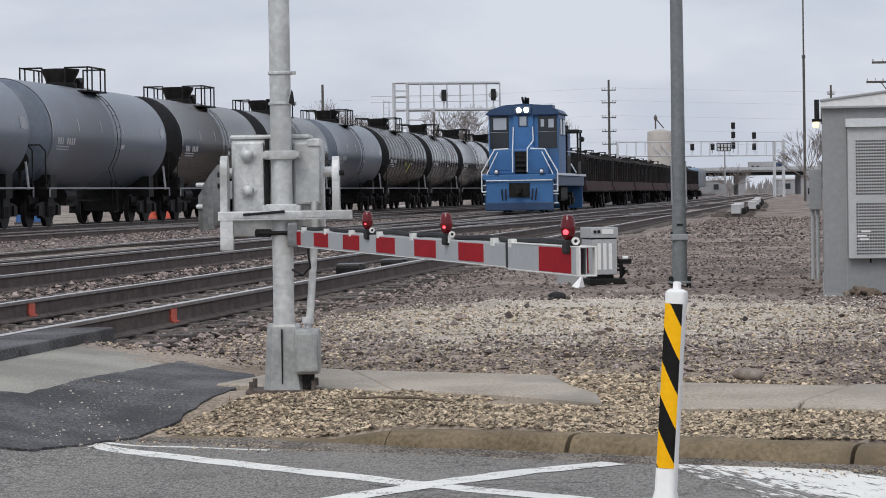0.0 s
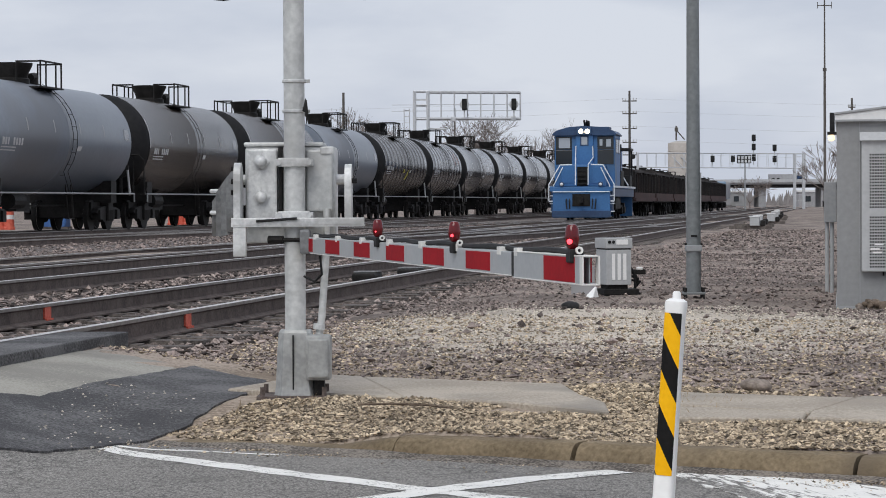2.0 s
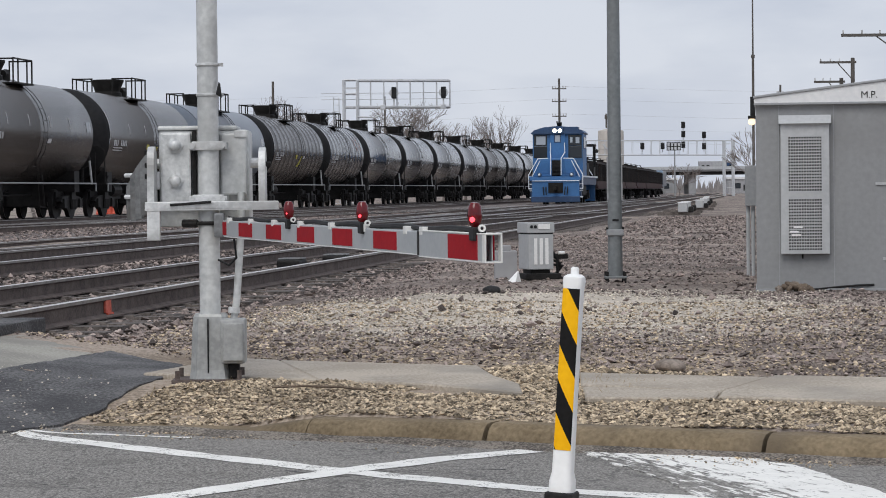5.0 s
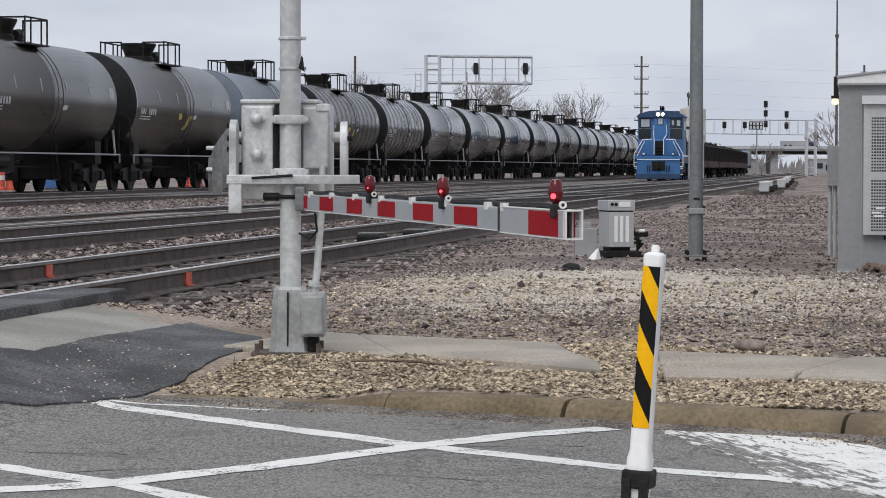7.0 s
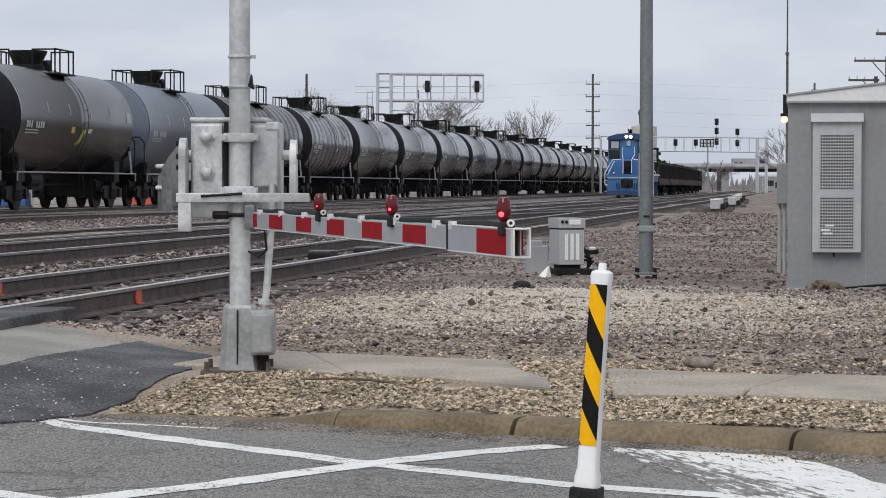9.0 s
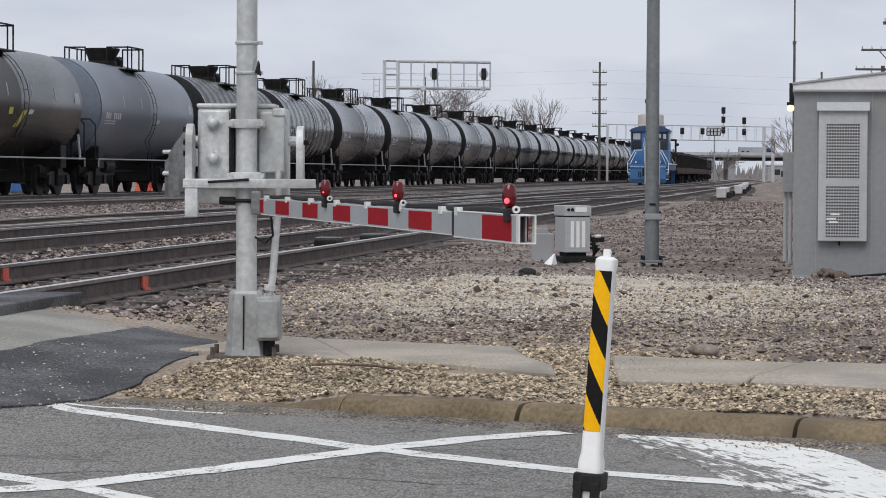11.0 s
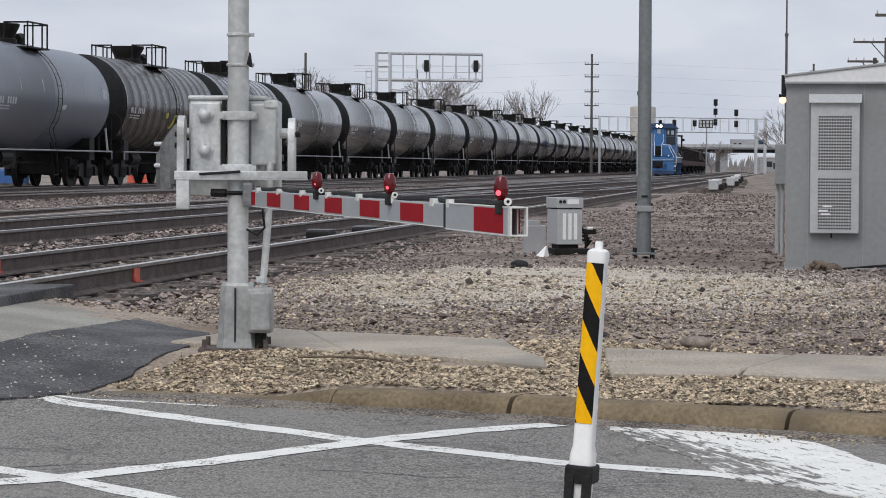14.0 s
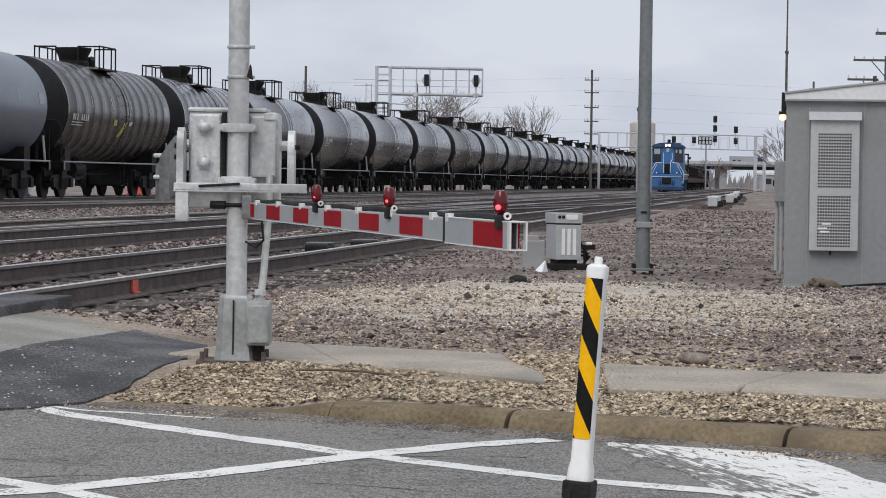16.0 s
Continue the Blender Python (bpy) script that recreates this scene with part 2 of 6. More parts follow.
def socket_mix(n, l, fac, a, b, blend="MIX"):
    """Mixes two colours; each may be a socket or a plain colour."""
    x = n.new("ShaderNodeMix")
    x.data_type, x.blend_type = "RGBA", blend
    for k, v in ((0, fac), (6, a), (7, b)):
        if isinstance(v, (int, float)):
            x.inputs[k].default_value = v
        elif isinstance(v, tuple):
            x.inputs[k].default_value = (*v, 1)
        else:
            l.new(v, x.inputs[k])
    return x.outputs[2]


def noise_at(n, l, vec, scale, detail=5, rough=0.55):
    x = n.new("ShaderNodeTexNoise")
    x.inputs["Scale"].default_value, x.inputs["Detail"].default_value, x.inputs["Roughness"].default_value = scale, detail, rough
    l.new(vec, x.inputs["Vector"])
    return x.outputs[0]


def span(n, l, val, a, b, lo=0.0, hi=1.0):
    x = n.new("ShaderNodeMapRange")
    x.inputs[1].default_value, x.inputs[2].default_value, x.inputs[3].default_value, x.inputs[4].default_value = a, b, lo, hi
    l.new(val, x.inputs[0])
    return x.outputs[0]


def math_of(n, l, op, a, b):
    x = n.new("ShaderNodeMath")
    x.operation = op
    for k, v in ((0, a), (1, b)):
        if isinstance(v, (int, float)):
            x.inputs[k].default_value = v
        else:
            l.new(v, x.inputs[k])
    return x.outputs[0]


def mapped(n, l, vec, scale=(1, 1, 1), turn=0.0, kind="POINT", at=(0, 0, 0)):
    x = n.new("ShaderNodeMapping")
    x.vector_type = kind
    x.inputs["Scale"].default_value, x.inputs["Location"].default_value = scale, at
    x.inputs["Rotation"].default_value = (0, 0, turn)
    l.new(vec, x.inputs[0])
    return x.outputs[0]


def asphalt_colour(n, l, vec):
    """Grey aggregate with darker bitumen patches, pale polished bands and fine cracks; gives colour and height."""
    grit = noise_at(n, l, mapped(n, l, vec, (1, 0.45, 1)), 90, 3, 0.75)
    coarse = noise_at(n, l, mapped(n, l, vec, (1, 0.4, 1), at=(5, 1, 0)), 34, 5, 0.75)
    col = socket_mix(n, l, span(n, l, grit, 0.38, 0.62), (0.088, 0.083, 0.077), (0.375, 0.357, 0.328))
    col = socket_mix(n, l, span(n, l, coarse, 0.50, 0.62, 0.0, 0.72), col, (0.056, 0.052, 0.048))
    worn = noise_at(n, l, mapped(n, l, vec, (1.0, 0.35, 1)), 1.1, 6)
    col = socket_mix(n, l, span(n, l, worn, 0.46, 0.66, 0.0, 0.45), col, (0.29, 0.274, 0.25))
    blot = noise_at(n, l, mapped(n, l, vec, (0.8, 0.9, 1), 0.5, at=(7, 3, 0)), 2.3, 7, 0.7)
    col = socket_mix(n, l, span(n, l, blot, 0.54, 0.70, 0.0, 0.62), col, (0.092, 0.086, 0.079))
    bend = n.new("ShaderNodeVectorMath")
    bend.operation = "MULTIPLY_ADD"
    wob = n.new("ShaderNodeTexNoise")
    wob.inputs["Scale"].default_value, wob.inputs["Detail"].default_value = 3.5, 6
    l.new(vec, wob.inputs["Vector"])
    l.new(wob.outputs["Color"], bend.inputs[0])
    bend.inputs[1].default_value = (0.5, 0.5, 0)
    l.new(vec, bend.inputs[2])
    where = span(n, l, noise_at(n, l, mapped(n, l, vec, at=(3, 9, 0)), 0.8, 3), 0.44, 0.58)
    for scale, width, most in ((0.9, 0.012, 0.5), (3.6, 0.030, 0.6)):
        v = n.new("ShaderNodeTexVoronoi")
        v.feature = "DISTANCE_TO_EDGE"
        v.inputs["Scale"].default_value = scale
        l.new(bend.outputs[0], v.inputs["Vector"])
        line = span(n, l, v.outputs["Distance"], 0.0, width, most, 0.0)
        col = socket_mix(n, l, math_of(n, l, "MULTIPLY", line, where) if scale > 2 else line, col, (0.045, 0.043, 0.042))
    return col, grit


def finish(m, col, height, strength):
    n, l = m.node_tree.nodes, m.node_tree.links
    b = n["Principled BSDF"]
    l.new(col, b.inputs["Base Color"])
    bp = n.new("ShaderNodeBump")
    bp.inputs["Strength"].default_value, bp.inputs["Distance"].default_value = strength, 0.006
    l.new(height, bp.inputs["Height"])
    l.new(bp.outputs[0], b.inputs["Normal"])
    b.inputs["Roughness"].default_value = 0.86
    return m


def asphalt_material():
    m = bpy.data.materials.new("old_asphalt")
    m.use_nodes = True
    n, l = m.node_tree.nodes, m.node_tree.links
    col, grit = asphalt_colour(n, l, n.new("ShaderNodeTexCoord").outputs["Object"])
    return finish(m, col, grit, 0.6)


def paint_material(name, paint, wear, streaks=False):
    """Road paint rubbed off to the asphalt in specks; the broad marking also in long tyre streaks."""
    m = bpy.data.materials.new(name)
    m.use_nodes = True
    n, l = m.node_tree.nodes, m.node_tree.links
    vec = n.new("ShaderNodeTexCoord").outputs["Object"]
    bare, grit = asphalt_colour(n, l, vec)
    dirt = noise_at(n, l, vec, 4, 6, 0.7)
    col = socket_mix(n, l, span(n, l, dirt, 0.40, 0.70, 0.0, 0.5), paint, tuple(0.72 * c for c in paint))
    rub = math_of(n, l, "ADD", math_of(n, l, "MULTIPLY", noise_at(n, l, vec, 55, 4, 0.7), 0.6), math_of(n, l, "MULTIPLY", noise_at(n, l, vec, 6, 5), 0.4))
    off = span(n, l, rub, 0.60 - wear, 0.64 - wear)
    if streaks:
        turn = math.atan2(-1.75, 0.48)
        long = noise_at(n, l, mapped(n, l, vec, (4.5, 1.0, 1), turn, "TEXTURE"), 26, 5, 0.65)
        far = n.new("ShaderNodeVectorMath")
        far.operation = "LENGTH"
        l.new(mapped(n, l, vec, (1.15, 0.20, 1000), turn, "TEXTURE", (1.00, 11.45, 0)), far.inputs[0])
        near = span(n, l, far.outputs["Value"], 0.25, 1.6, 0.22, 0.01)
        gone = span(n, l, math_of(n, l, "ADD", long, near), 0.60, 0.67)
        off = math_of(n, l, "MAXIMUM", off, gone)
    return finish(m, socket_mix(n, l, off, col, bare), grit, 0.35)


M_ASPHALT = asphalt_material()
M_WHITE = paint_material("worn_white_road_paint", (0.86, 0.85, 0.81), 0.05)
M_ARROW = paint_material("streaked_white_road_paint", (0.86, 0.85, 0.81), 0.02, True)
for m in (M_RED, M_AMBER, M_BLKSHEET, M_BLACK, M_DARK, M_HEAD):     # dull, weathered surfaces
    m.node_tree.nodes["Principled BSDF"].inputs["Specular IOR Level"].default_value = 0.18
M_GROUND = ground_material()


# ---- mesh helpers ----
def box(bm, x0, x1, y0, y1, z0, z1, m=None):
    t = Matrix.Translation(((x0 + x1) / 2, (y0 + y1) / 2, (z0 + z1) / 2)) @ Matrix.Diagonal((x1 - x0, y1 - y0, z1 - z0, 1))
    return bmesh.ops.create_cube(bm, size=1, matrix=(m or Matrix()) @ t)["verts"]


def rod(bm, a, b, r, seg=8, r2=None):
    a, b = Vector(a), Vector(b)
    d = b - a
    m = Matrix.Translation((a + b) / 2) @ d.to_track_quat("Z", "Y").to_matrix().to_4x4()
    return bmesh.ops.create_cone(bm, cap_ends=True, segments=seg, radius1=r, radius2=r if r2 is None else r2, depth=d.length, matrix=m)["verts"]


def pipe(bm, pts, r, seg=6):
    """A tube swept along places, mitred at the bends."""
    pts = [Vector(p) for p in pts]
    rings, ref = [], None
    for i, p in enumerate(pts):
        d0 = (p - pts[i - 1]).normalized() if i else None
        d1 = (pts[i + 1] - p).normalized() if i + 1 < len(pts) else None
        t = ((d0 or d1) + (d1 or d0)).normalized()
        k = 1 / max(0.4, t.dot(d1 or d0))
        if ref is None:
            ref = t.orthogonal().normalized()
        ref = (ref - t * ref.dot(t)).normalized()
        up = t.cross(ref)
        m = ((d1 or d0) - (d0 or d1))
        m = m.normalized() if m.length > 1e-4 else None
        ring = []
        for s in range(seg):
            o = (ref * math.cos(s * math.tau / seg) + up * math.sin(s * math.tau / seg)) * r
            if m is not None:
                o += m * o.dot(m) * (k - 1)
            ring.append(bm.verts.new(p + o))
        rings.append(ring)
    for a, b in zip(rings, rings[1:]):
        for s in range(seg):
            bm.faces.new((a[s], a[(s + 1) % seg], b[(s + 1) % seg], b[s]))
    bm.faces.new(rings[0][::-1])
    bm.faces.new(rings[-1])


def lathe(bm, prof, seg=24, m=None):
    """Turns (radius, height) pairs about z."""
    rings = []
    for r, z in prof:
        rings.append([bm.verts.new((m or Matrix()) @ Vector((r * math.cos(k * math.tau / seg), r * math.sin(k * math.tau / seg), z))) for k in range(seg)])
    for a, b in zip(rings, rings[1:]):
        for k in range(seg):
            bm.faces.new((a[k], a[(k + 1) % seg], b[(k + 1) % seg], b[k]))
    bm.faces.new(rings[0][::-1])
    bm.faces.new(rings[-1])


def soften(bm, w, seg=2):
    bmesh.ops.bevel(bm, geom=[e for e in bm.edges], offset=w, segments=seg, affect="EDGES", profile=0.6, clamp_overlap=True)


def mesh_of(name, bm, material, smooth=False):
    me = bpy.data.meshes.new(name)
    bmesh.ops.recalc_face_normals(bm, faces=bm.faces)
    bm.to_mesh(me)
    bm.free()
    for k in (material if isinstance(material, (list, tuple)) else [material]):
        me.materials.append(k)
    if smooth:
        for p in me.polygons:
            p.use_smooth = True
        me.set_sharp_from_angle(angle=radians(40))
    return me


def part(name, bm, material, parent, label="", smooth=False, at=None):
    ob = new(name, mesh_of(name, bm, material, smooth) if isinstance(bm, bmesh.types.BMesh) else bm)
    ob.parent = parent
    if at is not None:
        ob.matrix_basis = at
    return tagged(ob, label)


def thing(name, label, category, at=None, group="", kind=""):
    ob = new(name)
    ob.empty_display_size = 0.1
    if at is not None:
        ob.matrix_world = at
    return tagged(ob, label, category, group, kind)


def bm_box(*b, bevel=0.0):
    bm = bmesh.new()
    box(bm, *b)
    if bevel:
        soften(bm, bevel)
    return bm


def bm_rod(a, b, r, seg=10, r2=None):
    bm = bmesh.new()
    rod(bm, a, b, r, seg, r2)
    return bm


def bm_pipe(pts, r, seg=6):
    bm = bmesh.new()
    pipe(bm, pts, r, seg)
    return bm


# ---- the lie of the land ----
SLOPE = 0.1426                       # the tracks' way: x per y
KX, KY, KS = 0.31, 12.9, -0.585      # the kerb's line
KLEN = math.hypot(1, KS)


def smooth(a, b, x):
    t = min(1, max(0, (x - a) / (b - a)))
    return t * t * (3 - 2 * t)


def kerb_xy(u, d):
    """The place u metres along the kerb and d metres behind its face."""
    return KX + (u - KS * d) / KLEN, KY + (KS * u + d) / KLEN


def kerb_d(x, y):
    return (y - (KY + KS * (x - KX))) / KLEN


def land(x, y):
    d = kerb_d(x, y)
    e = (x + 5.33 - SLOPE * (y - 1.1)) * 0.99
    base = 0.0 if d < 0 else float(np.interp(d, [0, 0.10, 0.15, 3, 11, 30, 80], [-0.03, -0.03, 0.105, 0.155, 0.24, 0.22, 0.16]))
    if 0 <= d < 0.9:
        u = ((x - KX) + KS * (y - KY)) / KLEN
        if u < -2.25:
            base = 0.13 * d
        elif d > 0.1:
            base -= 0.085 * (1 - smooth(-1.6, -0.8, u)) * (1 - smooth(0.12, 0.9, d))
    ramp = 1 - smooth(0.3, 1.8, e)
    rise = 0.28 + (0.10 - 0.28) * smooth(2.7, 4.2, d)
    rise += 0.2 * smooth(3, 8, -e) * smooth(3, 6, d)
    return base * (1 - ramp) + rise * ramp


def on_line(x0, z, up=0.0):
    """A pose on a track whose line starts at x0, z metres along it; one track swings away far off."""
    off, turn = (0.0, 0.0) if x0 != -12.4 or z < 225 else (-0.000288 * (z - 225) ** 2, -0.000577 * (z - 225)) if z < 255 else (-0.26 - 0.0173 * (z - 255), -0.0173)
    return pose(x0 + SLOPE * z - 0.06 + off, z + 1.1, up, 0, 0, -math.degrees(math.atan(SLOPE + turn)))


def sheet(name, us, ds, material, label, lift=0.0, hill=True):
    vs, fs = [], []
    for d in ds:
        for u in us:
            x, y = kerb_xy(u, d)
            z = land(x, y) + lift
            if hill and d > 0.15 and d < 60:
                z += 0.03 * noise.noise((x * 0.9, y * 0.9, 1)) + 0.012 * noise.noise((x * 4, y * 4, 5))
            vs.append((x, y, z))
    w = len(us)
    for j in range(len(ds) - 1):
        for i in range(w - 1):
            k = j * w + i
            fs.append((k, k + 1, k + 1 + w, k + w))
    me = bpy.data.meshes.new(name)
    me.from_pydata(vs, [], fs)
    me.materials.append(material)
    for p in me.polygons:
        p.use_smooth = True
    return tagged(new(name, me), label, kind="structure")


def grades(*steps):
    out = []
    for a, b, s in steps:
        out += list(np.arange(a, b - 1e-6, s))
    return out + [steps[-1][1]]


US = grades((-3000, -400, 400), (-400, -60, 40), (-60, -12, 4), (-12, -3.5, 0.25), (-3.5, 4, 0.125), (4, 14, 0.25), (14, 60, 4), (60, 400, 40), (400, 3000, 400))
sheet("ground", US, grades((-0.02, 0.22, 0.04), (0.22, 24, 0.25), (24, 60, 2), (60, 400, 20), (400, 4000, 400)), M_GROUND, "grey-brown gravel and dirt yard beside the railway tracks")
sheet("road", US, grades((-80, -12, 8), (-12, -4, 0.25), (-4, -0.02, 0.1194)), M_ASPHALT, "worn grey asphalt road with white crossing lines", hill=False)


def patch(name, pts, material, lift, label, seg=0.12, ragged=0.0, parent=None):
    """A sheet laid over the land inside an outline, with a thin edge."""
    rim = []
    for (x0, y0), (x1, y1) in zip(pts, pts[1:] + pts[:1]):
        k = max(1, int(math.hypot(x1 - x0, y1 - y0) / seg))
        for i in range(k):
            f = i / k
            rim.append((x0 + (x1 - x0) * f + random.uniform(-ragged, ragged), y0 + (y1 - y0) * f + random.uniform(-ragged, ragged)))
    bm = bmesh.new()
    face = bm.faces.new([bm.verts.new((x, y, 0)) for x, y in rim])
    bmesh.ops.triangulate(bm, faces=[face])
    for _ in range(6):
        long = [e for e in bm.edges if e.calc_length() > 0.25]
        if long:
            bmesh.ops.subdivide_edges(bm, edges=long, cuts=1)
            bmesh.ops.triangulate(bm, faces=bm.faces)
    for v in bm.verts:
        v.co.z = land(v.co.x, v.co.y) + lift
    r = bmesh.ops.extrude_face_region(bm, geom=list(bm.faces))
    for v in (g for g in r["geom"] if isinstance(g, bmesh.types.BMVert)):
        v.co.z -= lift + 0.02
    ob = new(name, mesh_of(name, bm, material))
    ob.parent = parent
    return tagged(ob, label, kind="" if parent else "structure")


def stripe(name, pts, w, material, label, lift=0.002, worn=0.012):
    """A painted line along a few places, w wide."""
    dense = []
    for (x0, y0), (x1, y1) in zip(pts, pts[1:]):
        k = max(1, int(math.hypot(x1 - x0, y1 - y0) / 0.12))
        dense += [(x0 + (x1 - x0) * i / k, y0 + (y1 - y0) * i / k) for i in range(k)]
    dense.append(pts[-1])
    vs, fs = [], []
    for i, (x, y) in enumerate(dense):
        a, b = dense[max(0, i - 1)], dense[min(len(dense) - 1, i + 1)]
        dx, dy = b[0] - a[0], b[1] - a[1]
        q = math.hypot(dx, dy)
        for s in (-1, 1):
            h = s * (w / 2 + random.uniform(-worn, worn))
            px, py = x - dy / q * h, y + dx / q * h
            vs.append((px, py, land(px, py) + lift))
        if i:
            fs.append((2 * i - 2, 2 * i, 2 * i + 1, 2 * i - 1))
    me = bpy.data.meshes.new(name)
    me.from_pydata(vs, [], fs)
    me.materials.append(material)
    return tagged(new(name, me), label, kind="structure")


# lane paint
L1 = "worn white line painted across the crossing's asphalt"
stripe("road_line", [(-1.96, 13.75), (-1.1, 12.75), (-0.31, 11.86), (0.1, 11.45), (0.48, 11.09), (1.03, 10.76), (1.44, 10.3), (2.4, 9.4)], 0.145, M_WHITE, L1)
stripe("road_line", [(-2.6, 10.0), (-1.61, 10.40), (-1.39, 10.56), (-0.85, 11.15), (-0.31, 11.86), (0.1, 12.3), (0.5, 12.6)], 0.17, M_WHITE, L1, 0.003)
stripe("road_line", [(-2.4, 11.6), (-1.70, 10.85), (-1.39, 10.56), (-0.93, 9.95), (-0.4, 9.2)], 0.125, M_WHITE, L1)
stripe("road_line", [(-1.9, 13.82), (-1.45, 13.62), (-1.05, 13.42)], 0.05, M_WHITE, L1, 0.002, 0.014)
patch("road_marking", [(0.70, 12.60), (1.08, 12.40), (1.40, 12.20), (1.55, 11.77), (1.66, 11.21), (1.77, 10.65), (1.88, 10.1), (2.0, 9.5), (1.75, 9.5), (1.46, 10.03), (1.30, 10.3), (1.07, 10.62), (0.98, 11.16), (0.90, 11.66), (0.78, 12.16)], M_ARROW, 0.0045, "broad worn white painted arrow on the asphalt", 0.09, 0.02)
for _ in range(9):      # tarred cracks
    x, y = random.uniform(-1.9, 1.6), random.uniform(9.6, 12.6)
    pts = [(x, y)]
    for _ in range(random.randint(3, 7)):
        x, y = x + random.uniform(0.06, 0.2), y + random.uniform(-0.10, 0.06)
        pts.append((x, y))
    if kerb_d(*pts[-1]) < -0.1 and kerb_d(*pts[0]) < -0.1:
        stripe("road_crack", pts, 0.010, M_NEWASPH, "thin dark crack in the old asphalt", 0.0015, 0.006)
stripe("road_line", [(-3.0, 10.2), (-1.53, 9.84), (-1.14, 9.70), (-0.7, 9.4)], 0.10, M_YELLOW, "faded yellow line painted along the road's middle")
patch("wet_patch", [(-0.62, 9.7), (-0.3, 9.78), (-0.22, 9.95), (-0.45, 9.98)], M_CONC, 0.006, "small pale patch of mortar on the asphalt", 0.07, 0.02)

# crossing approach
patch("asphalt_apron", [(-5.2, 11.4), (-3.3, 12.1), (-2.11, 13.2), (-1.80, 13.95), (-1.60, 14.4), (-1.52, 14.85), (-1.40, 15.35), (-1.33, 16.4), (-1.82, 17.0), (-2.02, 16.2), (-2.2, 15.5), (-2.4, 14.75), (-4.5, 12.9)], M_NEWASPH, 0.0125, "dark fresh asphalt apron that leads up to the tracks", 0.08, 0.012)
patch("concrete_apron", [(-6.5, 12.2), (-4.5, 12.9), (-2.4, 14.75), (-2.2, 15.5), (-2.02, 16.2), (-1.86, 17.0), (-2.0, 17.3), (-2.44, 17.45), (-2.75, 16.7), (-6.6, 13.4)], M_APRON, 0.008, "pale worn concrete slab beside the crossing")

# kerb stones
kerb = thing("kerb", "weathered brown concrete kerb with open joints beside the road", "kerb", kind="structure")


def kerbstone(u0, u1, h0=0.098, h1=0.098):
    bm = bmesh.new()
    n = 10
    rings = []
    for i in range(n + 1):
        u = u0 + (u1 - u0) * i / n
        h = h0 + (h1 - h0) * i / n
        ring = []
        for d, z in ((-0.035, -0.1), (-0.025, 0.02 * h / 0.112), (0.0, h * 0.72), (0.03, h * 0.95), (0.07, h), (0.16, h), (0.17, -0.1)):
            x, y = kerb_xy(u, d + 0.006 * noise.noise((u * 5, z * 20, 0)))
            ring.append(bm.verts.new((x, y, max(z, -0.1) + 0.006 * noise.noise((u * 7, d * 30, 2)) + (land(x, y - 0.35) if z > 0 else 0))))
        rings.append(ring)
    for a, b in zip(rings, rings[1:]):
        for k in range(len(a) - 1):
            bm.faces.new((a[k], a[k + 1], b[k + 1], b[k]))
    bm.faces.new(rings[0])
    bm.faces.new(rings[-1][::-1])
    part("kerbstone", bm, M_KERB, kerb, smooth=True)


kerbstone(-2.3, -1.35, 0.008, 0.022)
kerbstone(-1.34, -0.95, 0.024, 0.085)
kerbstone(-0.945, -0.012, 0.085, 0.098)
for k in range(7):
    kerbstone(0.012 + 1.345 * k, 1.345 * (k + 1) - 0.008)

# crumbled silt in the gutter at the kerb's foot
bm = bmesh.new()
rows = []
for k in range(150):
    u = -2.3 + 0.05 * k
    w, h = 0.16 + 0.09 * noise.noise((u * 1.3, 3, 0)) + 0.04 * noise.noise((u * 9, 1, 0)), 0.022 + 0.012 * noise.noise((u * 2.1, 7, 0))
    rows.append([bm.verts.new((*kerb_xy(u, dd), zz)) for dd, zz in ((-w, -0.004), (-w * 0.5, h * 0.55), (-0.02, h))])
for p, q in zip(rows, rows[1:]):
    for k in (0, 1):
        bm.faces.new((p[k], q[k], q[k + 1], p[k + 1]))
tagged(new("gutter_silt", mesh_of("gutter_silt", bm, M_SILT, True)), "grey-brown crumbled silt along the kerb's foot", "silt", kind="structure")

# footway slabs
pavement = thing("pavement", "cracked pale concrete pavement slabs half buried in gravel", "pavement", kind="structure")


def slab(pts, tilt=0.0):
    bm = bmesh.new()
    vs = []
    for u, d in pts:
        x, y = kerb_xy(u, d)
        vs.append(bm.verts.new((x, y, land(x, y) + 0.03 + tilt * random.uniform(-1, 1))))
    f = bm.faces.new(vs)
    r = bmesh.ops.extrude_face_region(bm, geom=[f])
    for v in (g for g in r["geom"] if isinstance(g, bmesh.types.BMVert)):
        v.co.z -= 0.12
    bmesh.ops.bevel(bm, geom=list(bm.edges), offset=0.008, segments=1, affect="EDGES")
    part("slab", bm, M_CONC, pavement)


slab([(-2.95, 1.46), (-1.77, 1.40), (-2.70, 2.45), (-3.05, 2.5)], 0.004)
slab([(-1.763, 1.40), (-1.1, 1.32), (-0.40, 1.12), (-0.62, 1.50), (-0.95, 1.85), (-1.35, 2.40), (-2.69, 2.45)], 0.004)
slab([(0.02, 0.97), (0.62, 1.14), (0.52, 1.42), (0.0, 1.50), (-0.24, 1.47)], 0.004)
slab([(-0.26, 1.49), (0.0, 1.515), (0.52, 1.435), (0.44, 2.25), (-0.60, 2.15)], 0.005)
slab([(0.632, 1.15), (1.75, 1.22), (1.35, 2.4), (0.455, 2.3), (0.535, 1.44)], 0.006)
slab([(1.765, 1.22), (2.6, 1.25), (2.6, 2.5), (1.365, 2.45)], 0.004)
